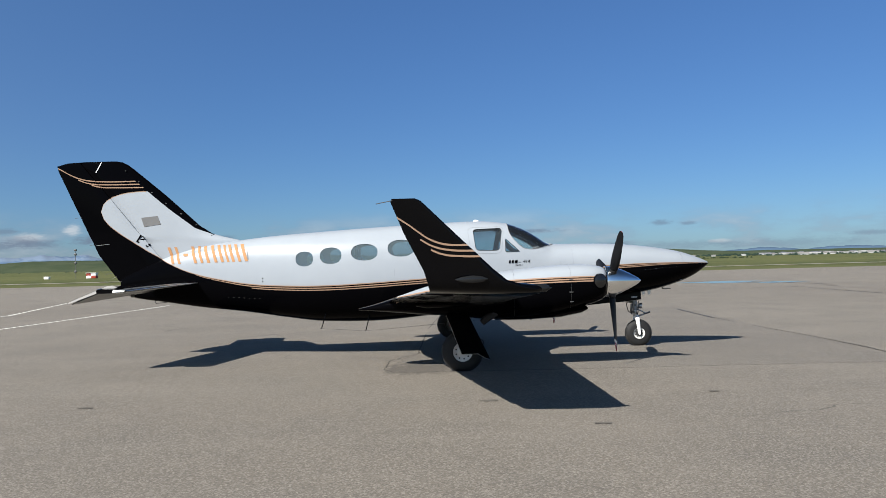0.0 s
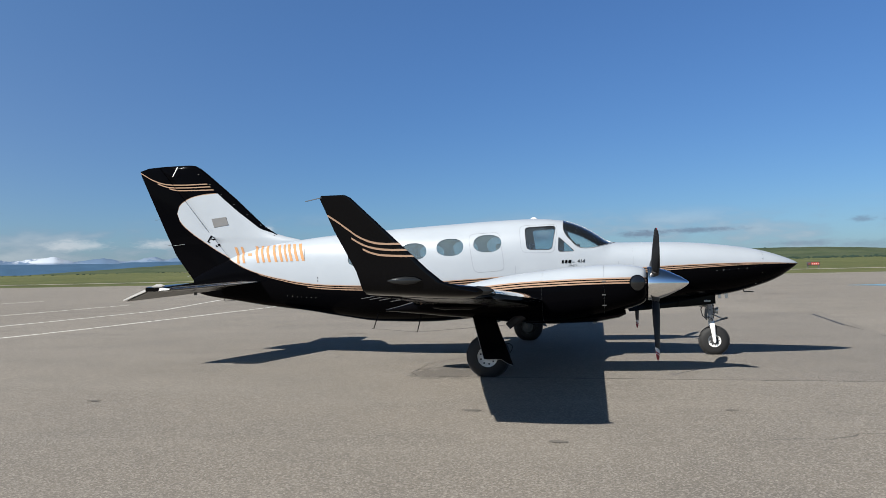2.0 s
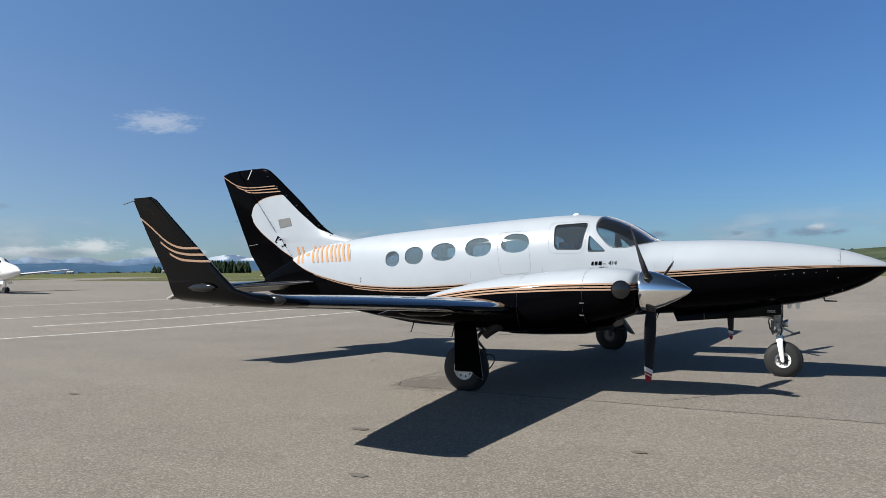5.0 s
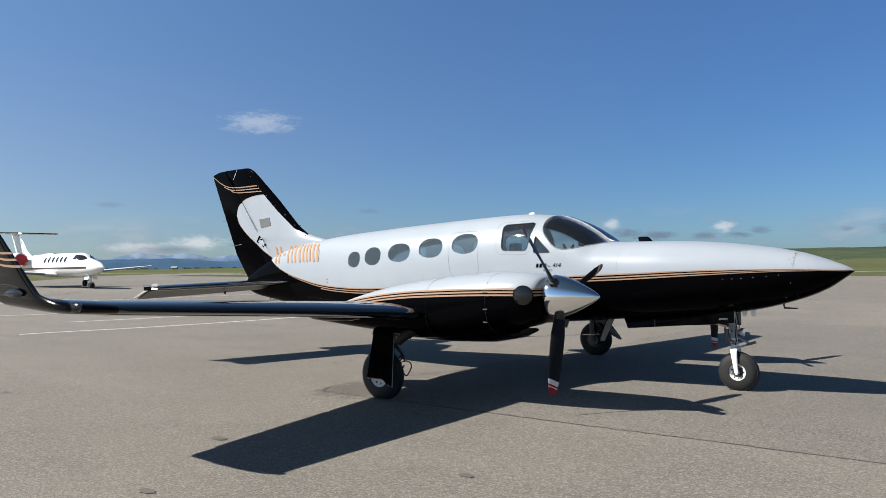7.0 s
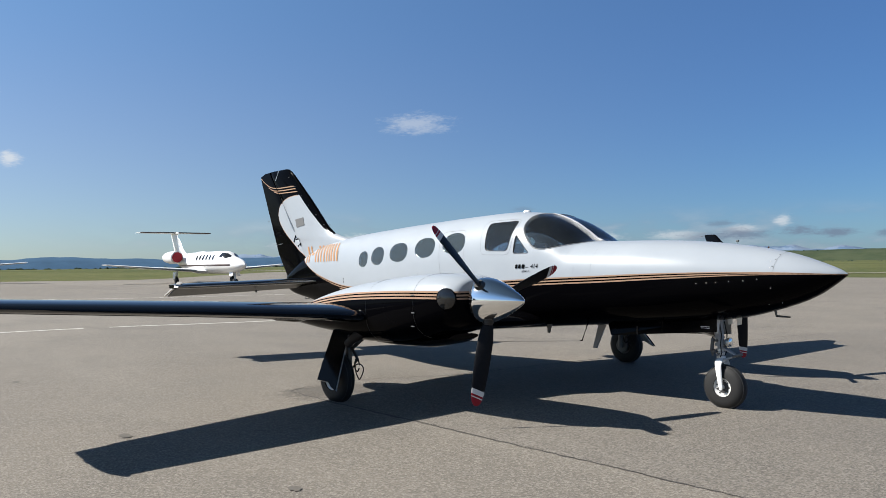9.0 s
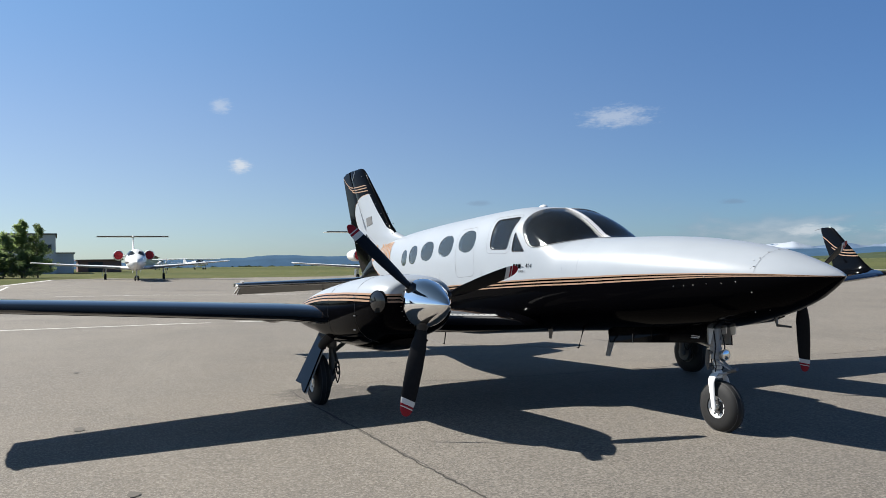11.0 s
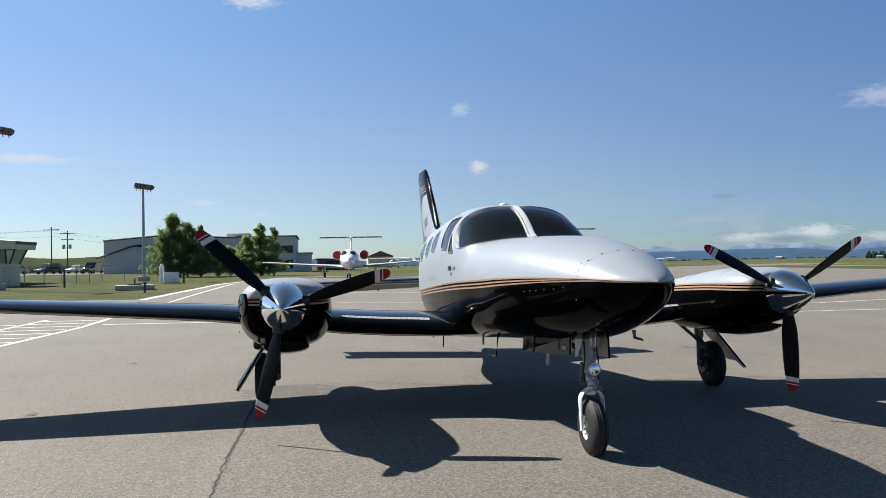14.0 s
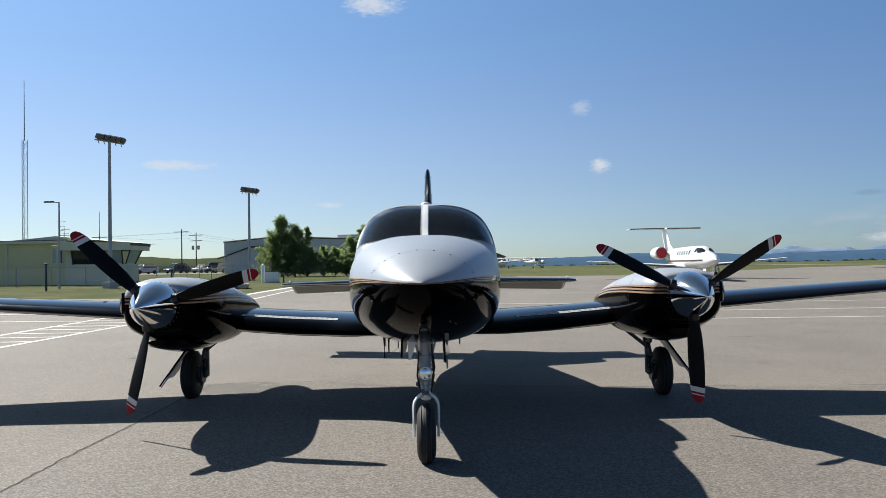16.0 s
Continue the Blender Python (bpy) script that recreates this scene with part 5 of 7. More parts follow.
BLADE_PAINT = blade_paint()
SPIN = [(0.0, 0.212), (0.015, 0.215), (0.06, 0.212), (0.14, 0.197), (0.24, 0.162), (0.34, 0.115), (0.43, 0.068), (0.48, 0.036), (0.505, 0.014), (0.512, 0.002)]
blade_data = None
for side, first in ((-1, -47), (1, -62)):
    cy, hz = side * 2.435, 1.152
    xs = [round(2.245 - 0.012 * k, 3) for k in range(5)] + [round(2.18 - 0.11 * k, 3) for k in range(31)] + [-1.2]
    nac = part("engine_nacelle", loft([nac_ring(x, cy) for x in xs if x >= -1.2]), NACELLE_PAINT, plane, "white over black engine nacelle with gold stripes")
    prop = part("propeller_spinner", revolve([(2.262 + a, r) for a, r in SPIN], "x", (0, cy, hz), 48), CHROME, plane, "polished metal propeller spinner")
    for k in range(3):
        if blade_data is None:
            b = part("blade", blade_mesh(), BLADE_PAINT, prop, "black propeller blade with red and white tip")
            blade_data = b.data
        else:
            b = new("blade", blade_data)
            b.parent = prop
            b["label"] = "black propeller blade with red and white tip"
        ang = first + 120 * k
        b.matrix_basis = Matrix.Translation((2.355, cy, hz)) @ pose(0, 0, 0, -ang, 0, 0)
        d = Vector((0, math.sin(radians(ang)), math.cos(radians(ang))))
        p0 = Vector((2.355, cy, hz))
        part("blade_root", tube([p0 + d * 0.15, p0 + d * 0.2, p0 + d * 0.235], [0.058, 0.055, 0.045], 14), BLADE, prop)
    # rivets round the spinner's back edge
    bm = bmesh.new()
    for k in range(30):
        a = 2 * math.pi * (k + 0.5) / 30
        add(bm, box(2.285, cy + 0.2145 * math.cos(a), hz + 0.2145 * math.sin(a), 0.008, 0.006, 0.006))
    tagged(part("rivets", bm, STEEL, prop), kind="stuff")
    # round landing light on the outer cheek
    ring = revolve([(-0.08, 0.098), (0.0, 0.100), (0.008, 0.100), (0.011, 0.098), (0.011, 0.096), (0.006, 0.094)], "x", (0, 0, 0), 28)
    disc = revolve([(0.008, 0.095), (0.018, 0.07), (0.024, 0.035), (0.026, 0.002)], "x", (0, 0, 0), 28)
    t_bm = bmesh.new()
    t_bm.from_mesh(nac.data)
    spot, facing = BVHTree.FromBMesh(t_bm).find_nearest(Vector((2.10, cy + side * 0.30, 1.168)))[:2]
    t_bm.free()
    facing = Vector((facing.x, facing.y, 0.0)).normalized()
    m = Matrix.Translation(spot + facing * 0.004) @ facing.to_track_quat("X", "Z").to_matrix().to_4x4()
    for bmq, mat, nm in ((ring, BLACK_PAINT, "light_ring"), (disc, LENS, "landing_light")):
        bmesh.ops.transform(bmq, matrix=m, verts=bmq.verts)
        part(nm, bmq, mat, nac, "round light behind a clear cover" if "light" in nm else "")
    # inner cooling inlet, cowl flap scoop, exhaust, tail cone seam
    scoop = loft([[(x, cy + w * math.sin(a), zc + h * math.cos(a)) for a in (2 * math.pi * k / 20 for k in range(20))] for x, w, h, zc in ((1.98, 0.19, 0.03, 0.79), (1.9, 0.215, 0.05, 0.77), (1.6, 0.22, 0.065, 0.73), (1.1, 0.19, 0.055, 0.70), (0.7, 0.12, 0.03, 0.68))])
    part("cowl_scoop", scoop, BLACK_PAINT, nac)
    part("exhaust_pipe", tube([(0.82, cy + side * 0.22, 0.84), (0.66, cy + side * 0.30, 0.76), (0.56, cy + side * 0.34, 0.69), (0.50, cy + side * 0.35, 0.64)], [0.066, 0.06, 0.05, 0.046], 14), BURNT, nac, "dark heat-stained exhaust pipe")
    for xq in (1.72, 0.95):
        ringpts = [Vector(p) for p in nac_ring(xq, cy)]
        ringpts = [Vector((xq, cy + (p.y - cy) * 1.003, 1.06 + (p.z - 1.06) * 1.003)) for p in ringpts]
        part("cowl_seam", tube(ringpts + [ringpts[0]], 0.0009, 4), STEEL, nac)
    for dz in (0.12, -0.05, -0.18):
        part("cowl_latch", box(1.72, cy + side * 0.432, 1.08 + dz, 0.05, 0.006, 0.012, 0.002), STEEL, nac)


# landing gear
def tyre(parent, cx, cy, r, w, hub_r, name="tyre"):
    prof = []
    for k in range(17):
        a = math.pi * k / 16
        prof.append((-w / 2 * math.cos(a) * (1 - 0.12 * math.sin(a) ** 2), hub_r + (r - hub_r) * math.sin(a) ** 0.62))
    t = part(name, revolve([(-w * 0.15, hub_r * 0.9)] + prof + [(w * 0.15, hub_r * 0.9)], "y", (cx, cy, r - 0.012), 48, False), RUBBER, parent, "black rubber tyre")
    for k in (-0.25, 0.0, 0.25):
        pts = [(cx + (r - 0.001 - 0.010 * abs(k) * 4) * math.cos(a), cy + k * w, r - 0.012 + (r - 0.001 - 0.010 * abs(k) * 4) * math.sin(a)) for a in (2 * math.pi * i / 40 for i in range(41))]
        part("tread_groove", tube(pts, 0.004, 4), DARK, t)
    return t


def wheel(cx, cy, r, w, hub_r, name, big):
    t = tyre(plane, cx, cy, r, w, hub_r)
    t.name = name
    zc, cap = r - 0.012, 0.36 if big else 0.24
    for f in (-1, 1):
        rim = revolve([(f * w * 0.36, hub_r * 1.04), (f * w * 0.42, hub_r * 1.0), (f * w * 0.42, hub_r * 0.93), (f * w * 0.34, hub_r * 0.80), (f * w * 0.30, hub_r * 0.62)], "y", (cx, cy, zc), 36, False)
        outside = not big or f * cy > 0
        part("rim", rim, GEAR_WHITE if outside else STEEL, t, "pale painted wheel rim" if outside else "dark inner wheel rim")
        part("hub_dish", revolve([(f * w * 0.30, hub_r * 0.63), (f * w * 0.25, hub_r * 0.45), (f * w * 0.25, 0.002)], "y", (cx, cy, zc), 28), GEAR_WHITE if big and outside else DARK, t)
        part("hub_cap", revolve([(f * w * 0.24, hub_r * cap), (f * w * 0.40, hub_r * cap * 0.9), (f * w * 0.43, hub_r * cap * 0.6), (f * w * 0.43, 0.002)], "y", (cx, cy, zc), 20), METAL if outside else STEEL, t)
        for k in range(9):
            a = 2 * math.pi * k / 9
            px, pz = cx + hub_r * 0.70 * math.cos(a), zc + hub_r * 0.70 * math.sin(a)
            hole = revolve([(f * w * 0.30, hub_r * 0.085), (f * w * 0.345, hub_r * 0.085)], "y", (px, cy, pz), 10)
            part("rim_hole", hole, DARK, t)
    return t


for side in (-1, 1):
    cx, cy = 0.21, side * 2.745
    wheel(cx, cy, 0.285, 0.17, 0.135, "main_wheel", True)
    strut = part("main_gear_leg", tube([(cx - 0.02, side * 2.585, 0.98), (cx, side * 2.585, 0.62), (cx, side * 2.585, 0.60), (cx, side * 2.585, 0.26)], [0.055, 0.055, 0.036, 0.036], 16), STEEL, plane, "dark steel main landing gear leg")
    part("axle", tube([(cx, side * 2.57, 0.273), (cx, side * 2.76, 0.273)], 0.035, 12), STEEL, strut)
    part("torque_link", tube([(cx + 0.03, side * 2.585, 0.62), (cx + 0.17, side * 2.585, 0.47), (cx + 0.03, side * 2.585, 0.32)], 0.018, 8), STEEL, strut)
    part("brake", revolve([(0, 0.1), (0.05, 0.1)], "y", (cx, side * 2.61 - (0.05 if side < 0 else 0), 0.273), 20), STEEL, strut)
    hose = [(cx + 0.12 + 0.045 * math.cos(a), side * 2.56, 0.40 + 0.07 * math.sin(a)) for a in (math.pi * 2 * k / 14 for k in range(14))]
    part("brake_hose", tube(hose, 0.008, 6), RUBBER, strut)
    loop = [(cx + 0.22 + 0.07 * math.cos(a) + 0.02 * math.sin(2 * a), side * 2.60, 0.34 + 0.085 * math.sin(a)) for a in (2 * math.pi * k / 20 for k in range(21))]
    part("brake_hose", tube(loop, 0.007, 6), RUBBER, strut)
    part("side_brace", tube([(cx + 0.02, side * 2.58, 0.56), (cx + 0.1, side * 2.2, 0.86)], 0.022, 8), STEEL, strut)
    part("retract_link", tube([(cx + 0.05, side * 2.58, 0.70), (cx + 0.35, side * 2.5, 0.78)], 0.018, 8), METAL, strut)
    outline = [(-0.04, side * 2.575, 0.87), (0.26, side * 2.60, 0.84), (0.56, side * 3.0, 0.19), (0.49, side * 3.0, 0.215), (0.41, side * 2.985, 0.265), (0.19, side * 2.98, 0.265)]
    part("main_gear_door", slab(outline, (0.004, side * 0.014, 0.008)), BLACK_PAINT, plane, "open black landing gear door")
    # diffuse pale grey stands in for sunlit ground reflected in bare metal
    part("door_lining", slab([Vector(p) + Vector((-0.004, -side * 0.016, -0.008)) for p in outline], (0.0, side * 0.012, 0.006)), TIP_GREY, plane, "inside of the gear door, ground reflection painted pale grey")

nw = wheel(3.325, 0.0, 0.232, 0.148, 0.10, "nose_wheel", False)
leg = part("nose_gear_leg", tube([(3.255, 0, 0.98), (3.275, 0, 0.66), (3.276, 0, 0.655), (3.29, 0, 0.47)], [0.042, 0.042, 0.03, 0.03], 16), GEAR_GREY, plane, "grey nose landing gear leg")
for z, r in ((0.80, 0.05), (0.735, 0.052), (0.70, 0.05), (0.655, 0.05), (0.60, 0.042), (0.565, 0.045), (0.525, 0.042)):
    part("collar", tube([(3.277 - 0.05 * (z - 0.6), 0, z + 0.012), (3.277 - 0.05 * (z - 0.6), 0, z - 0.012)], r, 16), GEAR_GREY if z > 0.6 else METAL, leg)
for q in (-1, 1):
    part("trunnion_arm", slab([(3.225, q * 0.095, 0.95), (3.295, q * 0.095, 0.95), (3.295, q * 0.042, 0.74), (3.245, q * 0.042, 0.74)], (0, -q * 0.016, 0)), GEAR_GREY, leg, "grey trunnion arm")
    part("hydraulic_line", tube([(3.30, q * 0.05, 0.9), (3.325, q * 0.055, 0.76), (3.315, q * 0.065, 0.66), (3.32, q * 0.05, 0.58), (3.30, q * 0.04, 0.53)], 0.006, 6), RUBBER, leg)
    part("bolt", tube([(3.27, q * 0.04, 0.70), (3.27, q * 0.066, 0.70)], 0.014, 8), STEEL, leg)
    part("bolt", tube([(3.285, q * 0.03, 0.565), (3.285, q * 0.062, 0.565)], 0.012, 8), STEEL, leg)
part("trunnion_block", box(3.25, 0, 0.885, 0.085, 0.12, 0.10, 0.015), GEAR_GREY, leg)
part("actuator", tube([(3.215, -0.035, 0.72), (3.205, -0.04, 0.60), (3.215, -0.04, 0.54)], [0.02, 0.02, 0.009], 10), STEEL, leg)
for s in (-1, 1):
    rings = []
    for k in range(19):
        if k < 10:
            a = math.pi / 2 * k / 9
            y, z, ny, nz = 0.094 * math.sin(a), 0.425 + 0.092 * math.cos(a), math.sin(a), math.cos(a)
        else:
            y, z, ny, nz = 0.094, 0.425 - 0.23 * (k - 9) / 9, 1.0, 0.0
        q = (0.517 - z) / 0.32
        x, hw = 3.29 + 0.037 * q, 0.040 - 0.018 * q
        if k == 18:
            hw = 0.012
        rings.append([(x + hw * math.cos(t), s * (y + 0.012 * math.sin(t) * ny), z + 0.012 * math.sin(t) * nz) for t in (2 * math.pi * i / 10 for i in range(10))])
    part("fork", loft(rings), WHITE_PAINT, leg, "white painted wheel fork")
part("fork_crown", revolve([(0.47, 0.03), (0.48, 0.042), (0.51, 0.045), (0.54, 0.038)], "z", (3.29, 0, 0), 20), WHITE_PAINT, leg)
for q in (-1, 1):
    part("torque_link", tube([(3.30, q * 0.034, 0.635), (3.47, q * 0.006, 0.55)], [0.011, 0.009], 8), GEAR_GREY, leg)
    part("torque_link", tube([(3.31, q * 0.034, 0.50), (3.47, q * 0.006, 0.55)], [0.011, 0.009], 8), GEAR_GREY, leg)
part("link_pin", tube([(3.47, -0.028, 0.55), (3.47, 0.028, 0.55)], 0.014, 10), STEEL, leg)
part("tow_pin", tube([(3.42, -0.02, 0.54), (3.53, -0.02, 0.575)], [0.012, 0.016], 8), STEEL, leg)
lamp = revolve([(0.0, 0.02), (0.03, 0.042), (0.055, 0.05), (0.068, 0.05)], "x", (3.325, -0.0, 0.685), 22)
part("taxi_light", lamp, METAL, leg, "round chrome taxi light")
part("taxi_light_lens", revolve([(0.0, 0.045), (0.007, 0.032), (0.010, 0.002)], "x", (3.391, 0, 0.685), 20), CHROME, leg)
part("lamp_bracket", tube([(3.28, 0, 0.66), (3.33, 0, 0.655), (3.35, 0, 0.64)], 0.01, 6), STEEL, leg)
part("shimmy_damper", tube([(3.245, 0.075, 0.585), (3.245, -0.075, 0.585)], 0.017, 10), STEEL, leg)
part("hose", tube([(3.19, 0.05, 0.85), (3.15, 0.07, 0.7), (3.17, 0.05, 0.6), (3.23, 0.05, 0.55)], 0.008, 6), RUBBER, leg)
part("drag_brace", tube([(3.22, 0, 0.75), (2.75, 0, 0.85)], 0.022, 8), METAL, leg)

# the wheels stand on the falling ground
for ob in plane.children:
    if ob.name.startswith(("main_wheel", "main_gear_leg")) and ob.data.vertices[0].co.y > 0:
        ob.location.z -= 0.067
    elif ob.name.startswith(("nose_wheel", "nose_gear_leg")):
        ob.location.z -= 0.022

# the engines' true seats on the wing
for ob in plane.children:
    if ob.name.startswith(("engine_nacelle", "propeller_spinner")):
        ob.location = (-0.02, 0.0, 0.018) if ob.data.vertices[0].co.y < 0 else (-0.02, 0.0, 0.025)

# the left wing and engine sit a little further aft
for ob in list(plane.children_recursive):
    if ob.type != "MESH" or not ob.data.vertices:
        continue
    if ob.name.startswith("blade") and ob.data == blade_data:
        if ob.matrix_basis.translation.y > 1:
            ob.location.x -= 0.046 * (2.435 - 0.5)
        continue
    if min(v.co.y for v in ob.data.vertices) > 0.44 and max(v.co.y for v in ob.data.vertices) > 1.2:
        aft = 0.01 if "tailplane" in ob.name or (ob.parent and "tailplane" in ob.parent.name) else 0.046
        if ob.name.startswith(("main_", "door_lining")) or (ob.parent and ob.parent.name.startswith("main_")):
            aft = 0.026
        for v in ob.data.vertices:
            v.co.x -= aft * max(0.0, v.co.y - 0.5)

# ---- the two business jets ----
JET_WHITE = plain("jet_white_paint", (0.80, 0.80, 0.79), 0.25, grain=0.05, scale=2)
JET_GLASS = plain("dark_cockpit_glass", (0.02, 0.022, 0.026), 0.08)
JET_STRIPE = plain("dark_cheat_line", (0.05, 0.03, 0.03), 0.3)


def business_jet(place, turn, label, tail=4.5, pod=1.0, scale=1.0):
    """A small T-tailed jet, nose to +x, its wheels at z = 0 and its wing at x = 0."""
    jet = thing("business_jet", place, turn, label, "jet", "parked jets")
    jet.scale = (scale, scale, scale)
    body = [(7.6, 1.50, 1.46, 0.01), (7.4, 1.66, 1.30, 0.18), (6.9, 1.86, 1.08, 0.42), (6.1, 2.05, 0.92, 0.62), (5.5, 2.18, 0.86, 0.72), (4.9, 2.50, 0.82, 0.78), (4.3, 2.60, 0.80, 0.80), (2, 2.62, 0.80, 0.80), (-1.5, 2.62, 0.80, 0.80), (-3.5, 2.58, 0.98, 0.72), (-5.5, 2.45, 1.40, 0.45), (-7.2, 2.28, 1.86, 0.14), (-7.6, 2.18, 1.98, 0.03)]
    rows = []
    for k in range(60):
        x = 7.6 - 15.2 * k / 59
        top, bot, w = smooth_table(body, x)
        zc = 0.5 * (top + bot)
        rows.append([(x, w * math.sin(a), zc + (top - bot) / 2 * math.cos(a)) for a in (2 * math.pi * i / 28 for i in range(28))])
    part("fuselage", loft(rows), JET_WHITE, jet, "white jet fuselage")

    def hull_y(x, z):
        top, bot, w = smooth_table(body, x)
        zc, h = 0.5 * (top + bot), 0.5 * (top - bot)
        return w * math.sqrt(max(0.0, 1 - ((z - zc) / h) ** 2))

    for s in (-1, 1):
        # windscreen, side windows, cheat line
        for pts in ([(5.62, 2.10), (5.05, 2.40), (4.86, 2.20), (5.2, 2.0)], [(4.98, 2.42), (4.45, 2.45), (4.4, 2.12), (4.78, 2.1)]):
            grid = []
            for j in range(6):
                v = j / 5
                row = []
                for i in range(6):
                    u = i / 5
                    x = (pts[0][0] * (1 - u) + pts[1][0] * u) * (1 - v) + (pts[3][0] * (1 - u) + pts[2][0] * u) * v
                    z = (pts[0][1] * (1 - u) + pts[1][1] * u) * (1 - v) + (pts[3][1] * (1 - u) + pts[2][1] * u) * v
                    row.append((x, s * (hull_y(x, z) + 0.02), z + 0.012))
                grid.append(row)
            part("cockpit_window", loft(grid, caps=False, closed=False), JET_GLASS, jet, "dark cockpit window")
        for k in range(6):
            x0 = 3.2 - 0.68 * k
            o = oval(x0, 2.12, 0.16, 0.22, n=16)
            bm = bmesh.new()
            bm.faces.new([bm.verts.new((x, s * (hull_y(x, z) + 0.015), z)) for x, z in o])
            part("cabin_window", bm, JET_GLASS, jet)
        grid = [[(x, s * (hull_y(x, z) + 0.012), z) for z in (1.42, 1.48, 1.54)] for x in [6.2 - 0.45 * k for k in range(27)]]
        part("cheat_line", loft(grid, caps=False, closed=False), JET_STRIPE, jet)
        # wing
        rows = []
        for y, z, xn, chord, th in ((0.3, 1.0, 1.5, 2.9, 0.12), (1.2, 1.05, 0.95, 2.3, 0.13), (4.5, 1.28, 0.55, 1.6, 0.12), (8.0, 1.56, 0.1, 0.95, 0.11), (8.15, 1.58, -0.1, 0.55, 0.08)):
            rows.append([(xn - a, s * y, z + b) for a, b in section(chord, th, 8)])
        wing = part("wing", loft(rows), JET_WHITE, jet, "straight white wing")
        part("leading_edge", loft([[(xn - a + 0.01, s * y, z + b * 1.05) for a, b in section(chord, th, 8) if a < 0.06 * chord] for y, z, xn, chord, th in ((1.2, 1.05, 0.95, 2.3, 0.13), (4.5, 1.28, 0.55, 1.6, 0.12), (8.0, 1.56, 0.1, 0.95, 0.11))], caps=False, closed=False), METAL, wing)
        # engine with its cover
        eng = part("engine", revolve([(a, r * pod) for a, r in ((-3.1, 0.46), (-3.2, 0.50), (-3.6, 0.55), (-4.6, 0.54), (-5.6, 0.42), (-5.7, 0.30))], "x", (0, s * 1.32, 2.2), 28), JET_WHITE, jet, "white rear engine pod")
        part("inlet_lip", revolve([(a, r * pod) for a, r in ((-3.16, 0.45), (-3.08, 0.48), (-3.10, 0.51), (-3.24, 0.52))], "x", (0, s * 1.32, 2.2), 28, False), METAL, eng)
        part("engine_cover", revolve([(a, r * pod) for a, r in ((-3.18, 0.46), (-3.07, 0.44), (-3.05, 0.28), (-3.04, 0.01))], "x", (0, s * 1.32, 2.2), 28), RED_COVER, eng, "red fabric engine inlet cover")
        part("pylon", box(-4.5, s * 0.75, 2.2, 1.3, 0.7, 0.16, 0.04), JET_WHITE, eng)
        # main gear
        part("main_gear_leg", tube([(-0.3, s * 2.35, 1.1), (-0.3, s * 2.4, 0.3)], 0.06, 10), GEAR_WHITE, jet)
        part("main_wheel", revolve([(-0.09, 0.12), (-0.1, 0.24), (-0.05, 0.28), (0.05, 0.28), (0.1, 0.24), (0.09, 0.12)], "y", (-0.3, s * 2.4, 0.27), 24), RUBBER, jet)
        part("main_gear_door", slab([(-0.6, s * 2.55, 0.98), (0.0, s * 2.55, 0.98), (-0.05, s * 2.62, 0.42), (-0.5, s * 2.62, 0.42)], (0, s * 0.03, 0)), JET_WHITE, jet)
    part("nose_gear_leg", tube([(5.7, 0, 1.1), (5.75, 0, 0.25)], 0.05, 10), GEAR_WHITE, jet)
    for s in (-1, 1):
        part("nose_wheel", revolve([(-0.05, 0.1), (-0.06, 0.18), (-0.02, 0.21), (0.02, 0.21), (0.06, 0.18), (0.05, 0.1)], "y", (5.75, s * 0.11, 0.2), 20), RUBBER, jet)
        part("nose_gear_door", slab([(5.3, s * 0.25, 0.95), (6.0, s * 0.25, 0.98), (6.0, s * 0.32, 0.62), (5.35, s * 0.32, 0.62)], (0, s * 0.02, 0)), JET_WHITE, jet)
    rows = [[(x, y, z) for x, y in [(xl - a, b) for a, b in section(xl - xt, th, 8, 0.0)]] for z, xl, xt, th in ((2.3, -3.9, -7.2, 0.08), (2.9, -5.2, -7.5, 0.08), (tail - 0.17, -6.75, -8.3, 0.08), (tail, -6.9, -8.35, 0.05))]
    part("fin", loft(rows), JET_WHITE, jet, "swept white tail fin")
    part("tail_bullet", revolve([(-6.3, 0.01), (-6.6, 0.12), (-7.6, 0.14), (-8.5, 0.01)], "x", (0, 0, tail - 0.07), 14), JET_WHITE, jet)
    for s in (-1, 1):
        rows = [[(xn - a, s * y, tail - 0.04 + b) for a, b in section(chord, 0.09, 8, 0.0)] for y, xn, chord in ((0.0, -6.8, 1.45), (3.2, -7.35, 0.85), (3.3, -7.5, 0.6))]
        part("tailplane", loft(rows), JET_STRIPE if False else JET_WHITE, jet, "high-set tailplane")
    part("tail_stripe", tube([(-6.95, -3.2, tail - 0.02), (-6.75, 0, tail - 0.01), (-6.95, 3.2, tail - 0.02)], 0.05, 6), JET_STRIPE, jet, "dark de-icing strip on the tailplane")
    return jet


business_jet((-65.0, 14.2, ground_z(-65, 14.2)), -3.5, "white T-tailed business jet with red engine covers", 4.1, 0.86)
business_jet((-57.1, 34.7, ground_z(-57.1, 34.7)), -2.2, "white business jet with dark cheat line, red covers", 4.5, scale=1.04)

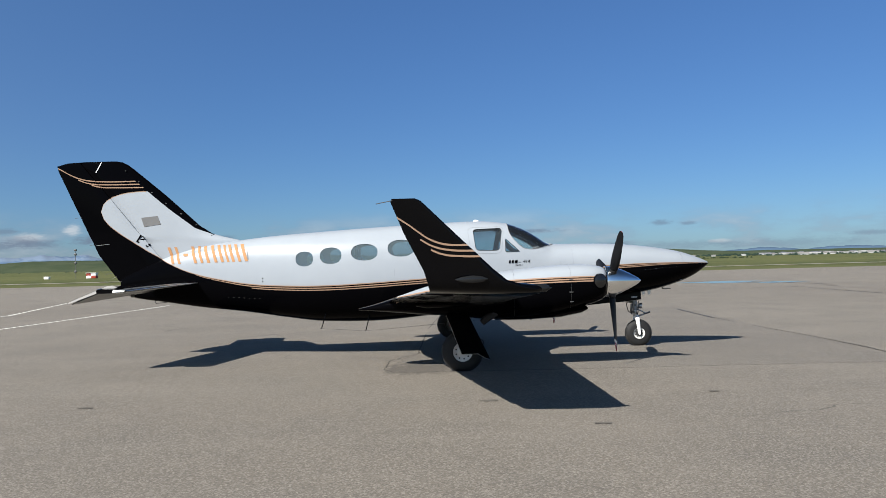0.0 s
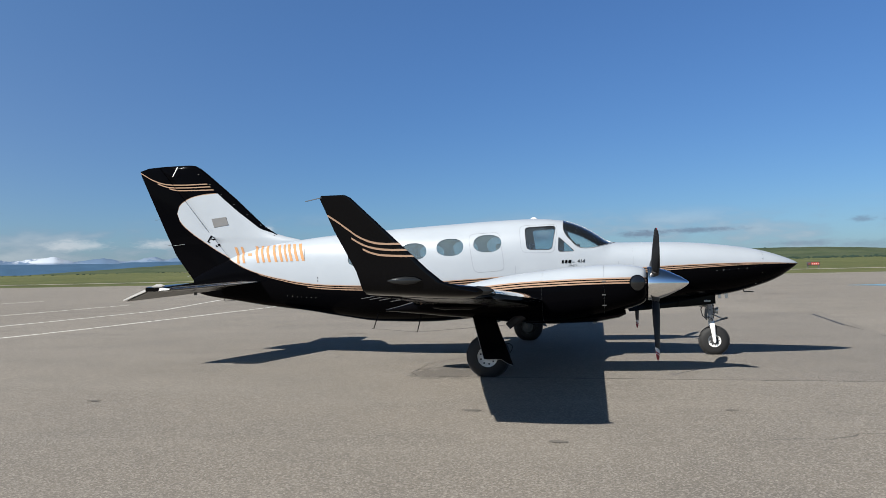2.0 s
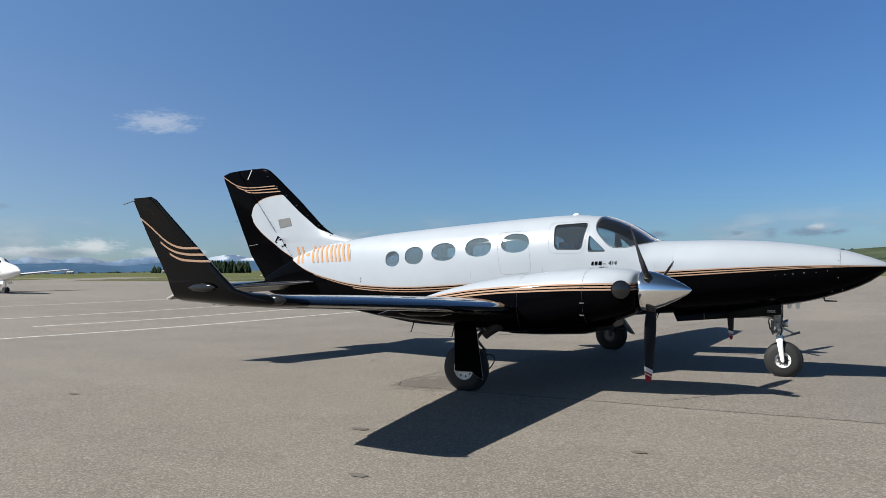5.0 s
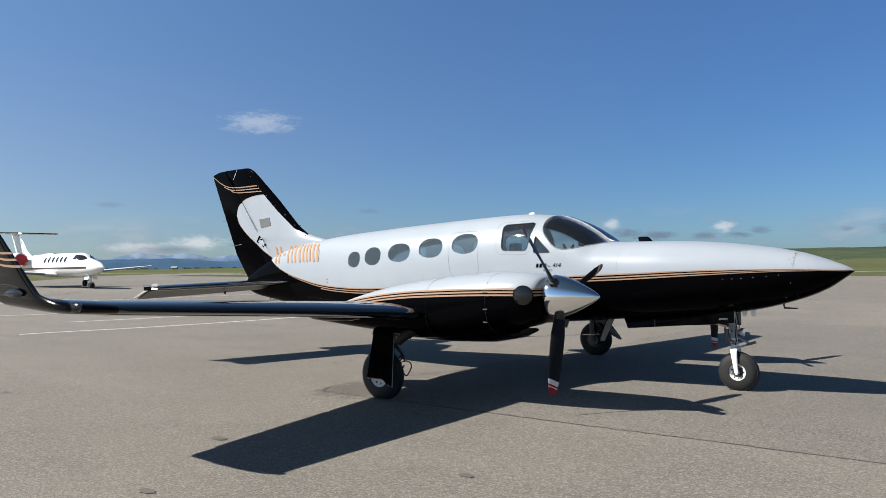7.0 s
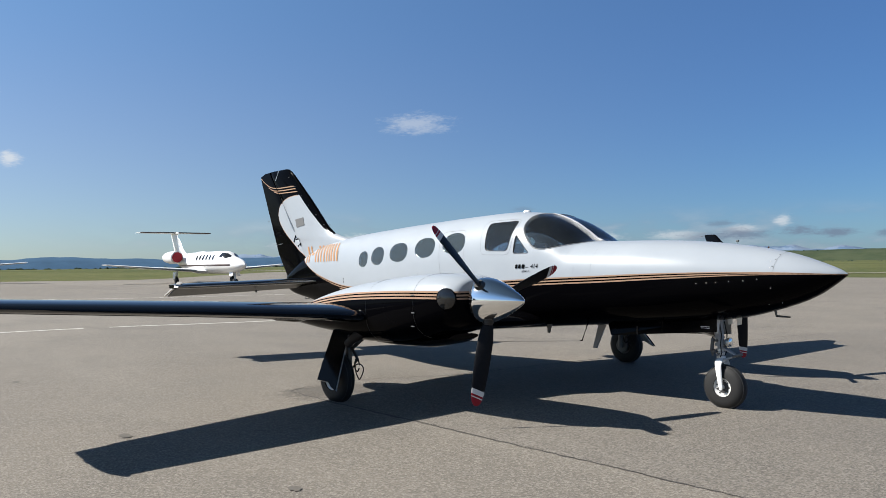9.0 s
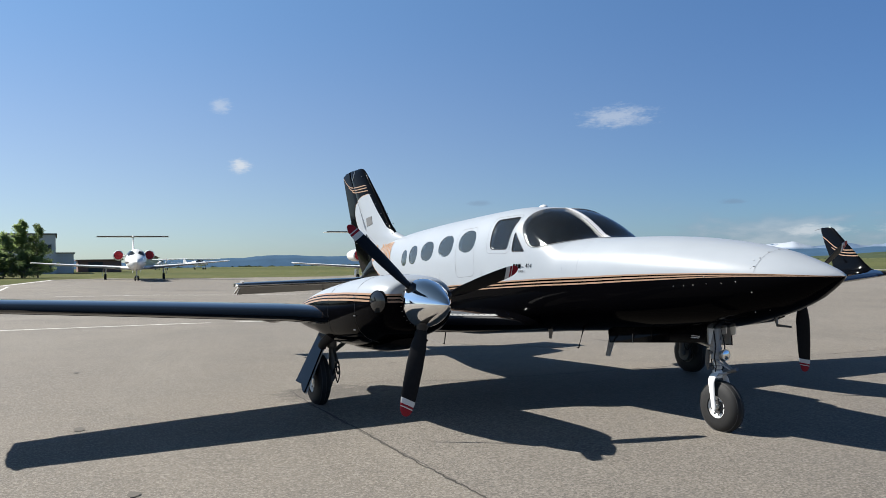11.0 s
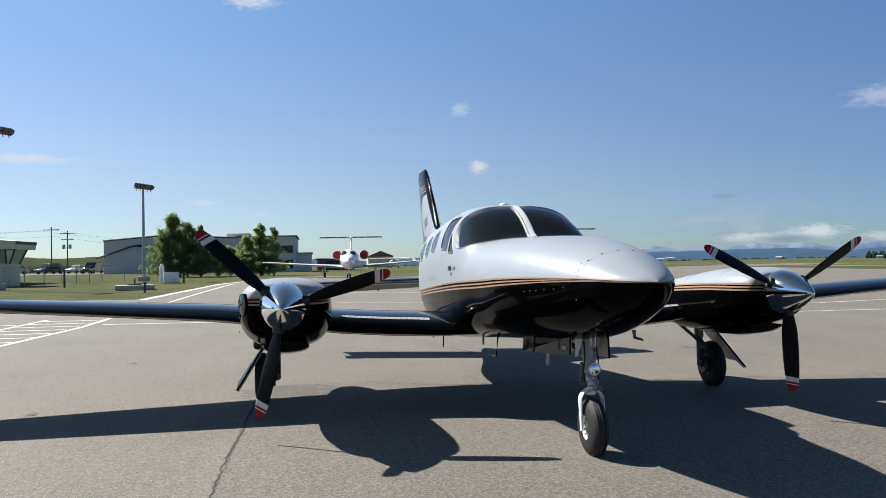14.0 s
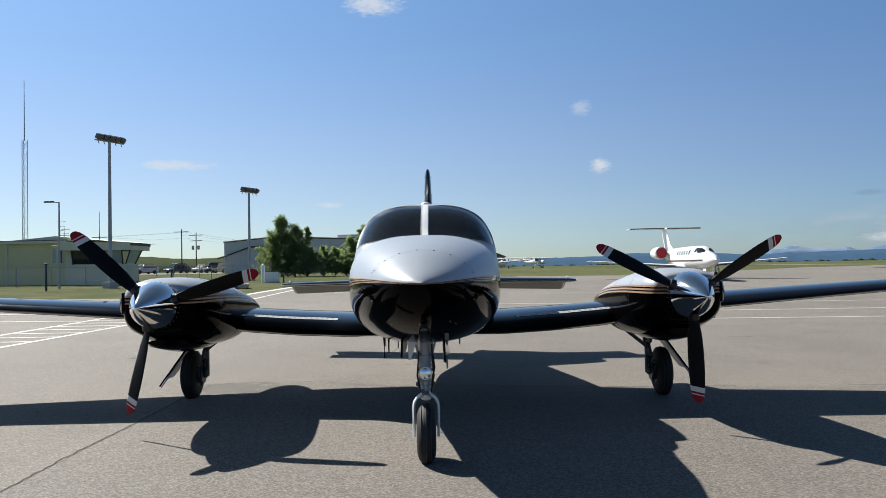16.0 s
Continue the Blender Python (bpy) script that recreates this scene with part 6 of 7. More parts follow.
# ---- buildings ----
CREAM = plain("yellow_green_siding", (0.62, 0.58, 0.32), 0.75, grain=0.12, scale=0.6)
CREAM_PALE = plain("pale_cream_fascia", (0.60, 0.59, 0.44), 0.7, grain=0.1, scale=0.8)
GREY_WALL = plain("grey_hangar_cladding", (0.56, 0.55, 0.53), 0.6, grain=0.1, scale=0.5)
DARK_TRIM = plain("dark_metal_trim", (0.035, 0.035, 0.04), 0.5)
BROWN_WALL = plain("brown_cladding", (0.19, 0.10, 0.08), 0.7, grain=0.2)
PANE = plain("reflecting_window_glass", (0.03, 0.035, 0.04), 0.06)


def at_ground(x, y, z=0.0):
    return (x, y, ground_z(x, y) + z)


def oriented_box(name, parent, material, x0, x1, y0, y1, z0, z1, bevel=0.0, label=""):
    return part(name, box((x0 + x1) / 2, (y0 + y1) / 2, (z0 + z1) / 2, x1 - x0, y1 - y0, z1 - z0, bevel), material, parent, label, smooth=False)


# low terminal, front face towards +x; local y runs to the north
shed = thing("terminal_building", at_ground(-50.46, -15.18, -0.15), -4.0, "low yellow-green terminal building with a glazed bay", "building")
oriented_box("wall", shed, CREAM, -12, 0, -30, 0.1, 0, 3.3, label="yellow-green clad wall")
for k in range(44):
    oriented_box("siding_board", shed, CREAM, 0.0, 0.012, -29.9, 0.05, 0.04 + 0.074 * k, 0.04 + 0.074 * k + 0.066)
oriented_box("roof", shed, CREAM_PALE, -12.3, 0.4, -30.3, 0.3, 3.3, 3.52, label="flat cream roof with a pale edge")
oriented_box("roof_cap", shed, DARK_TRIM, -12.35, 0.45, -30.35, 0.35, 3.52, 3.56)
part("gable", slab([(0.3, -5.0, 3.5), (0.3, 2.6, 3.5), (0.3, -0.6, 3.86)], (-11, 0, 0)), CREAM_PALE, shed, "shallow pale gable roof")
PALE_GLASS = plain("pale_reflecting_glass", (0.30, 0.37, 0.35), 0.05)
for y in (-1.0, -0.55):
    w = oriented_box("window", shed, PALE_GLASS if y < -0.9 else PANE, 0.012, 0.03, y, y + 0.34, 1.8, 2.84, label="narrow upright window")
    for a, b, c, d in ((y - 0.06, y, 1.74, 2.9), (y + 0.34, y + 0.4, 1.74, 2.9), (y, y + 0.34, 2.84, 2.9), (y, y + 0.34, 1.74, 1.8)):
        oriented_box("frame", w, CREAM_PALE, 0.012, 0.06, a, b, c, d)
# slim aerials on the roof
for x, y, z0, z1 in ((-2.0, -1.55, 3.5, 5.35), (-2.0, -1.2, 3.5, 4.75), (-1.5, 1.95, 3.2, 5.8)):
    mast = part("roof_aerial", tube([(x, y, z0), (x, y, z1)], [0.035, 0.015], 6), DARK_TRIM, shed, "slim dark roof aerial")
    for k in range(3 if y < 0 else 0):
        part("crossbar", box(x, y + 0.12, z1 - 0.25 - 0.35 * k, 0.03, 0.75 - 0.18 * k, 0.03), DARK_TRIM, mast)
# the glazed bay
oriented_box("bay_wall", shed, CREAM_PALE, -1.2, 0.5, 0.3, 5.0, 0, 1.66, label="pale cream bay wall")
part("bay_roof", slab([(-2.0, 0.1, 2.72), (-2.0, 5.75, 2.66), (-2.0, 5.8, 3.2), (-2.0, 0.1, 3.4)], (3.3, 0, 0)), CREAM_PALE, shed, "thick pale overhanging roof slab", smooth=False)
oriented_box("bay_roof_cap", shed, DARK_TRIM, -2.0, 1.34, 5.8, 5.84, 3.0, 3.22)
oriented_box("bay_core", shed, DARK, -1.1, -0.2, 0.4, 3.2, 1.66, 2.7)
for y0, y1, gl in ((0.9, 2.1, PANE), (2.16, 3.4, PANE), (3.48, 4.75, PALE_GLASS)):
    part("leaning_window", slab([(0.45, y0, 1.68), (0.45, y1, 1.68), (0.85, y1 + 0.12, 2.68), (0.85, y0 + 0.06, 2.68)], (-0.03, 0, 0.0)), gl, shed, "outward-leaning window")
oriented_box("bay_cheek", shed, CREAM_PALE, -1.0, 0.46, 0.3, 0.88, 1.66, 2.72)
for y in (0.88, 2.13, 3.44, 4.8):
    part("mullion", tube([(0.47, y, 1.64), (0.88, y + 0.1, 2.70)], 0.055, 6), DARK_TRIM, shed)
part("leaning_window", slab([(0.4, 5.0, 1.68), (-1.1, 5.0, 1.68), (-1.1, 5.5, 2.66), (0.8, 5.5, 2.66)], (0, -0.03, 0)), PALE_GLASS, shed, "outward-leaning window")
part("mullion", tube([(0.45, 5.0, 1.64), (0.85, 5.55, 2.68)], 0.055, 6), DARK_TRIM, shed)
part("mullion", tube([(-1.1, 5.0, 1.64), (-1.1, 5.55, 2.68)], 0.055, 6), DARK_TRIM, shed)
oriented_box("downpipe", shed, CREAM_PALE, 0.012, 0.1, -4.75, -4.6, 0, 3.3)
oriented_box("utility_cabinet", shed, CREAM_PALE, 0.6, 1.3, 2.6, 4.3, 0, 0.42, 0.03, label="low pale plinth box")

# long grey hangar with a two-storey office end
hangar = thing("hangar_building", at_ground(-113.27, -20.35, -0.3), 0.0, "long pale grey hangar with dark roof edge", "building")
wall = part("wall", slab([(0, 0, 0), (0, 19.5, 0), (0, 19.5, 5.35), (0, 8.5, 5.85), (0, 0, 5.2)], (-30, 0, 0)), GREY_WALL, hangar, "pale grey metal cladding", smooth=False)
for k in range(40):
    oriented_box("cladding_rib", wall, GREY_WALL, 0.0, 0.018, 0.2 + 0.48 * k, 0.28 + 0.48 * k, 0, 5.2)
part("roof_edge", tube([(0.1, -0.1, 5.22), (0.1, 8.5, 5.92), (0.1, 19.6, 5.42)], 0.11, 4), DARK_TRIM, hangar)
part("stair_rail", tube([(0.6, -1.0, 2.6), (0.6, 0.4, 3.0), (0.6, 4.2, 4.35), (0.6, 5.3, 4.4)], 0.12, 5), DARK_TRIM, hangar)
oriented_box("wall_light", hangar, DARK_TRIM, 0.05, 0.5, 4.9, 6.2, 4.2, 4.55)
oriented_box("office_wall", hangar, GREY_WALL, -14, 0.6, 19.6, 28.2, 0, 5.5, label="pale grey two-storey office")
oriented_box("office_roof", hangar, DARK_TRIM, -14.2, 0.85, 19.4, 28.4, 5.5, 5.66)
oriented_box("roof_unit", hangar, GREY_WALL, -6, -2.5, 17.5, 21, 5.16, 6.2, 0.05, label="grey rooftop plant box")
for y0, y1, z0, z1 in ((22.6, 25.0, 3.0, 4.1), (22.6, 25.0, 0.6, 1.5), (20.0, 21.8, 3.0, 4.1), (25.8, 27.6, 3.0, 4.1), (25.8, 27.6, 0.6, 1.9), (9.8, 11.2, 4.2, 4.7)):
    w = oriented_box("window", hangar, PANE, 0.6, 0.68, y0, y1, z0, z1, label="dark window")
    oriented_box("frame", w, DARK_TRIM, 0.6, 0.7, y0 - 0.1, y0, z0 - 0.1, z1 + 0.1)
    oriented_box("frame", w, DARK_TRIM, 0.6, 0.7, y1, y1 + 0.1, z0 - 0.1, z1 + 0.1)
oriented_box("annexe", hangar, GREY_WALL, -10, -0.5, 27.4, 30.5, 0, 2.9, label="lower grey annexe")
oriented_box("annexe_roof", hangar, DARK_TRIM, -10, -0.3, 27.4, 30.7, 2.9, 3.02)
low = thing("brown_building", at_ground(-128, 11.0, -0.3), 0.0, "low dark brown building beyond the apron", "building")
oriented_box("wall", low, BROWN_WALL, -12, 0, 0, 6.4, 0, 2.1)
oriented_box("roof", low, BROWN_WALL, -12.3, 0.3, -0.3, 6.7, 2.1, 2.25)
oriented_box("door", low, DARK_TRIM, 0, 0.08, 1.5, 3.6, 0, 1.8)
far_house = thing("far_house", at_ground(-210, 25, 0), 0.0, "small distant pale house", "house")
oriented_box("wall", far_house, CREAM_PALE, -8, 0, 0, 7, 0, 3.0)
part("roof", slab([(-8.4, -0.4, 3.0), (-8.4, 7.4, 3.0), (-8.4, 3.5, 4.6)], (8.8, 0, 0)), BROWN_WALL, far_house, smooth=False)

# ---- poles and masts ----
GALV = plain("galvanised_steel", (0.33, 0.34, 0.35), 0.5, 0.6, grain=0.15)
WOOD = plain("weathered_pole_wood", (0.16, 0.12, 0.085), 0.85, grain=0.25)


def flood_pole(x, y, height, turn):
    p = thing("floodlight_pole", at_ground(x, y), turn, "tall grey floodlight pole with a bank of lamps", "light pole", "floodlight poles")
    part("pole", tube([(0, 0, -0.2), (0, 0, height * 0.5), (0, 0, height)], [0.14, 0.115, 0.09], 12), GALV, p)
    part("base_plinth", box(0, 0, 0.15, 0.7, 0.7, 0.45, 0.03), CONCRETE, p)
    for k, z in enumerate((0.0,)):
        part("crossarm", tube([(0, -1.15, height - 0.05), (0, 1.15, height - 0.05)], 0.05, 8), GALV, p)
    for k in range(5):
        yy = -0.92 + 0.46 * k
        h = part("flood_lamp", box(0.15, yy, height + 0.16, 0.34, 0.4, 0.34, 0.05, pose(0, 0, 0, 0, 35, 0).to_3x3().to_4x4()), STEEL, p, "dark floodlight head")
        part("lamp_glass", box(0.26, yy, height + 0.09, 0.02, 0.32, 0.26, 0.005, pose(0, 0, 0, 0, 35, 0)), METAL, h)
        part("bracket", tube([(0, yy, height - 0.05), (0.1, yy, height - 0.28)], 0.025, 5), GALV, p)
    part("top_spike", tube([(0, 0.05, height), (0, 0.05, height + 0.5)], 0.02, 5), GALV, p)


flood_pole(-42.14, -8.21, 9.7, 64)
flood_pole(-60.34, -3.46, 7.9, 64)
lamp_post = thing("street_lamp", at_ground(-40.37, -10.7), 0.0, "slim grey lamp post with a flat head and aerials", "street lamp")
part("pole", tube([(0, 0, 0), (0, 0, 5.55)], [0.07, 0.045], 10), GALV, lamp_post)
part("arm", tube([(0, 0, 5.5), (0.1, -0.75, 5.55)], 0.03, 6), GALV, lamp_post)
part("lamp_head", box(0.1, -0.6, 5.55, 0.22, 0.6, 0.1, 0.03), STEEL, lamp_post)
part("aerial_arm", tube([(0, 0, 3.4), (0, 0.65, 3.4)], 0.018, 5), GALV, lamp_post)
part("aerial_arm", tube([(0, 0, 2.7), (0, -0.6, 2.8)], 0.018, 5), GALV, lamp_post)

mast = thing("radio_mast", at_ground(-79.06, -33.46), 0.0, "tall thin lattice radio mast with a whip aerial", "mast")
legs = [(0.32 * math.cos(a), 0.32 * math.sin(a)) for a in (0.3, 0.3 + 2.094, 0.3 + 4.189)]
for x, y in legs:
    part("leg", tube([(x, y, 0), (x, y, 15.8)], 0.035, 5), GALV, mast)
bm = bmesh.new()
for k in range(26):
    z = 0.6 * k
    for i in range(3):
        a, b = legs[i], legs[(i + 1) % 3]
        add(bm, tube([(*a, z), (*b, z + 0.6)] if k % 2 else [(*b, z), (*a, z + 0.6)], 0.018, 4))
tagged(part("lattice", bm, GALV, mast), kind="stuff")
part("whip", tube([(0, 0, 15.7), (0, 0, 22.6)], [0.07, 0.03], 6), GALV, mast)


def utility_pole(x, y, h, arms):
    p = thing("utility_pole", at_ground(x, y), -15.0, "wooden utility pole with crossarms", "utility pole", "utility poles")
    part("pole", tube([(0, 0, 0), (0, 0, h)], [0.15, 0.10], 8), WOOD, p)
    for k in range(arms):
        part("crossarm", box(0, 0, h - 0.6 - 1.3 * k, 0.14, 3.4 - 0.6 * k, 0.14), WOOD, p)
    if arms > 1:
        for s in (-1, 1):
            part("transformer", revolve([(0, 0.3), (0.9, 0.3)], "z", (0.2, s * 0.7, h - 3.9), 10), GALV, p)


utility_pole(-161.87, -43.1, 9.5, 1)
utility_pole(-167.68, -41.74, 9.0, 2)
utility_pole(-148.61, -55.32, 8.0, 1)
for z, dy in ((8.6, 1.4), (8.6, -1.4), (7.4, 1.1)):
    tagged(mesh_object("power_line", tube([(-148.61, -55.32 + dy, 7.4 + 1.5), (-156, -48.5 + dy, z - 0.5 + 1.6), (-161.87, -43.1 + dy, z + 1.7), (-165, -42.3 + dy, z + 1.2), (-167.68, -41.74 + dy, z + 1.4), (-185, -34 + dy, z), (-200, -26 + dy, z - 1.5)], 0.012, 4), DARK_TRIM), "thin black overhead power line", "cable", "power lines")

# ---- fence, boxes, signs ----
fence = thing("chain_link_fence", (0, 0, 0), 0.0, "grey chain-link fence along the grass", "fence")
line = [(-43.42, -24.83), (-45.75, -16.37), (-47.16, -9.69), (-53.68, -7.99), (-59.71, -6.69), (-65.27, -2.67)]
posts = []
for (xa, ya), (xb, yb) in zip(line, line[1:]):
    for k in range(3):
        posts.append((xa + (xb - xa) * k / 3, ya + (yb - ya) * k / 3))
posts.append(line[-1])
for x, y in posts:
    z = ground_z(x, y)
    part("post", tube([(x, y, z - 0.1), (x, y, z + 1.35)], 0.03, 7), GALV, fence)
part("top_rail", tube([(x, y, ground_z(x, y) + 1.32) for x, y in posts], 0.014, 6), GALV, fence)
bm = bmesh.new()
for (xa, ya), (xb, yb) in zip(posts, posts[1:]):
    n = 12
    for k in range(-9, n):
        for s in (1, -1):
            p, q = k / n, (k + 9) / n
            a, b = max(p, 0), min(q, 1)
            za, zb = (a - p) / (q - p), (b - p) / (q - p)
            if s < 0:
                za, zb = 1 - za, 1 - zb
            pa = Vector((xa + (xb - xa) * a, ya + (yb - ya) * a, ground_z(xa, ya) + 0.05 + 1.25 * za))
            pb = Vector((xa + (xb - xa) * b, ya + (yb - ya) * b, ground_z(xa, ya) + 0.05 + 1.25 * zb))
            add(bm, tube([pa, pb], 0.0015, 3))
tagged(part("wire_mesh", bm, GALV, fence), kind="stuff")


def small_box(name, x, y, sx, sy, sz, mat, label, cat, turn=0.0):
    t = thing(name, at_ground(x, y), turn, label, cat)
    part("body", box(0, 0, sz / 2, sx, sy, sz, 0.03), mat, t)
    part("lid", box(0, 0, sz + 0.02, sx * 1.06, sy * 1.04, 0.05, 0.015), mat, t)
    part("foot", box(0, 0, -0.03, sx * 1.1, sy * 1.1, 0.1), CONCRETE, t)
    return t


small_box("utility_cabinet", -53.0, 0.1, 0.8, 1.0, 0.75, WHITE_PAINT, "white utility cabinet on the grass", "cabinet")
bol = thing("bollard", at_ground(-53.2, -0.65), 0, "pale rounded bollard beside the cabinet", "bollard")
part("post", revolve([(0, 0.15), (1.2, 0.15), (1.35, 0.11), (1.42, 0.02)], "z", (0, 0, 0), 14), WHITE_PAINT, bol)
pad = thing("drain_cover", at_ground(-39.6, 0.4), 12, "low concrete drain slab in the grass", "drain")
part("slab", box(0, 0, 0.12, 1.6, 2.2, 0.24, 0.04), CONCRETE, pad)
part("grate", box(0, 0, 0.29, 0.6, 0.8, 0.1, 0.02), STEEL, pad)
part("stub", tube([(0, 0, 0.3), (0, 0, 0.62)], 0.05, 8), STEEL, pad)
for x, y, h, m in ((-45.7, -5.4, 1.05, DARK_TRIM), (-37.7, -10.2, 1.55, DARK_TRIM), (-53.4, 0.95, 0.6, DARK_TRIM), (-35.2, 1.9, 0.45, DARK_TRIM)):
    st = thing("marker_post", at_ground(x, y), 0, "dark marker post standing in the grass", "post", "marker posts")
    part("stake", tube([(0, 0, -0.1), (0, 0, h)], [0.07, 0.06], 7), m, st)
    part("cap", box(0, 0, h + 0.03, 0.18, 0.18, 0.08, 0.02), m, st)

# small far things on the airfield
SIGN_RED = plain("red_sign_face", (0.30, 0.03, 0.015), 0.5)
sign = thing("taxiway_sign", at_ground(28.6, 119), 0, "black and red taxiway sign with unreadable letters", "sign")
part("face", box(0, 0, 0.62, 1.7, 0.2, 0.5, 0.03), DARK_TRIM, sign)
part("panel", box(0.25, -0.105, 0.62, 1.05, 0.02, 0.36), SIGN_RED, sign, "red panel")
for k in range(4):
    part("letter_bar", box(-0.12 + 0.25 * k, -0.12, 0.62, 0.07, 0.015, 0.22), WHITE_PAINT, sign)
part("letter_bar", box(-0.55, -0.105, 0.62, 0.1, 0.015, 0.24), SIGN_RED, sign)
for k in (-1, 1):
    part("foot", box(k * 0.7, 0, 0.2, 0.12, 0.12, 0.4), STEEL, sign)
hut = thing("equipment_hut", at_ground(-74, 164), 0, "small red and white chequered equipment hut", "hut")
for i in range(2):
    for j in range(2):
        part("panel", box(-0.5 + 1.0 * i, 0, 0.3 + 0.55 * j, 1.0, 1.2, 0.55, 0.02), SIGN_RED if (i + j) % 2 else WHITE_PAINT, hut)
part("roof", box(0, 0, 1.17, 2.2, 1.4, 0.08), WHITE_PAINT, hut)
far_mast = thing("instrument_mast", at_ground(-77, 163), 0, "thin dark instrument mast with dots of equipment", "mast")
part("pole", tube([(0, 0, 0), (0, 0, 6.1)], 0.05, 5), STEEL, far_mast)
for z in (1.5, 3.3, 5.1, 6.0):
    part("instrument", box(0, 0, z, 0.5, 0.4, 0.4, 0.05), STEEL, far_mast)
white_box = thing("equipment_box", at_ground(-82, 161), 0, "small white equipment box in the grass", "box")
part("body", box(0, 0, 0.3, 1.0, 0.8, 0.5, 0.05), WHITE_PAINT, white_box)
part("lid", box(0, 0, 0.57, 1.08, 0.88, 0.06, 0.02), WHITE_PAINT, white_box)

# small high-wing airplanes parked far off


def light_airplane(x, y, turn, label):
    light = thing("light_airplane", at_ground(x, y), turn, label, "airplane", "light airplanes far off")
    part("fuselage", loft([[(x, w * math.sin(a), zc + h * math.cos(a)) for a in (2 * math.pi * k / 14 for k in range(14))] for x, w, h, zc in ((2.3, 0.1, 0.1, 1.25), (2.1, 0.4, 0.35, 1.25), (1.2, 0.5, 0.5, 1.3), (0.3, 0.55, 0.65, 1.45), (-1.0, 0.45, 0.55, 1.4), (-3.2, 0.18, 0.25, 1.35), (-4.8, 0.05, 0.1, 1.4))]), JET_WHITE, light)
    part("wing", loft([[(0.8 - a, y, 2.15 + 0.02 * abs(y) + b) for a, b in section(c, 0.13, 8)] for y, c in ((-5.4, 1.1), (-2.5, 1.6), (2.5, 1.6), (5.4, 1.1))]), JET_WHITE, light)
    part("tailplane", box(-4.5, 0, 1.5, 0.9, 3.4, 0.08, 0.02), JET_WHITE, light)
    part("fin", slab([(-3.6, 0, 1.5), (-4.9, 0, 1.5), (-5.1, 0, 2.6), (-4.6, 0, 2.6)], (0, 0.07, 0)), JET_WHITE, light)
    for s in (-1, 1):
        part("cabin_window", slab([(0.9, s * 0.52, 1.6), (-0.6, s * 0.52, 1.6), (-0.4, s * 0.45, 2.0), (0.5, s * 0.45, 2.0)], (0, s * 0.03, 0)), JET_GLASS, light)
        part("wing_strut", tube([(0.3, s * 0.5, 0.9), (0.3, s * 2.6, 2.15)], 0.05, 6), JET_WHITE, light)
        part("wheel", revolve([(-0.08, 0.1), (-0.08, 0.2), (0.08, 0.2), (0.08, 0.1)], "y", (-0.2, s * 1.2, 0.2), 14), RUBBER, light)
        part("gear_leg", tube([(-0.1, s * 0.4, 0.9), (-0.2, s * 1.2, 0.2)], 0.05, 6), JET_WHITE, light)
    part("nose_wheel", revolve([(-0.07, 0.08), (-0.07, 0.17), (0.07, 0.17), (0.07, 0.08)], "y", (1.7, 0, 0.17), 14), RUBBER, light)
    part("nose_leg", tube([(1.7, 0, 1.0), (1.7, 0, 0.2)], 0.04, 6), STEEL, light)


light_airplane(-165, 35.5, 35, "small white high-wing airplane parked far off")
light_airplane(-166, 27.8, -20, "small white high-wing airplane beside the far grass")

# ---- parked cars ----


def car(x, y, turn, color, tall, label):
    c = thing("parked_car", at_ground(x, y), turn, label, "car", "cars in the car park")
    col = plain("car_paint", color, 0.25, grain=0.05)
    prof = rounded([(-2.2, 0.35), (2.2, 0.35), (2.25, 0.75), (1.2, 0.95), (0.55, tall), (-1.3, tall), (-2.1, 0.98), (-2.25, 0.7)], 0.15)
    rows = []
    for yy, sc in ((-0.88, 0.93), (-0.8, 1.0), (0.8, 1.0), (0.88, 0.93)):
        rows.append([(px, yy, 0.35 + (pz - 0.35) * sc) for px, pz in prof])
    part("body", loft(rows), col, c)
    for s in (-1, 1):
        part("side_window", slab([(0.95, s * 0.885, 0.98), (0.45, s * 0.86, tall - 0.12), (-1.2, s * 0.86, tall - 0.12), (-1.75, s * 0.885, 1.0)], (0, s * 0.015, 0)), JET_GLASS, c)
        for px in (-1.35, 1.4):
            part("wheel", revolve([(-0.1, 0.2), (-0.11, 0.3), (0, 0.33), (0.11, 0.3), (0.1, 0.2)], "y", (px, s * 0.82, 0.32), 18), RUBBER, c)
    part("windscreen", slab([(1.22, -0.72, 0.98), (1.22, 0.72, 0.98), (0.64, 0.66, tall - 0.07), (0.64, -0.66, tall - 0.07)], (0.03, 0, 0.02)), JET_GLASS, c)
    for s in (-1, 1):
        part("headlight", box(2.22, s * 0.65, 0.68, 0.06, 0.3, 0.14, 0.02), CHROME, c)


car(-119.35, -35.23, -35, (0.30, 0.32, 0.35), 1.55, "silver grey parked hatchback")
car(-124.53, -31.55, -35, (0.04, 0.05, 0.07), 1.7, "dark blue parked minivan")
car(-121.75, -39.79, -35, (0.03, 0.03, 0.035), 1.75, "black parked delivery van")
car(-116.59, -42.17, -40, (0.06, 0.065, 0.07), 1.5, "dark grey parked saloon")
car(-128.41, -28.14, -30, (0.45, 0.45, 0.45), 1.45, "pale silver parked saloon")
car(-123.39, -24.72, -10, (0.02, 0.025, 0.03), 1.85, "black parked pickup with cab")
lot = sheet("road_car_park", [(-107, -47), (-110, -21), (-136, -22), (-139, -53)], 6.0, -0.02, plain("car_park_asphalt", (0.16, 0.155, 0.15), 0.9), "grey asphalt car park")

# ---- trees, woods and far land ----


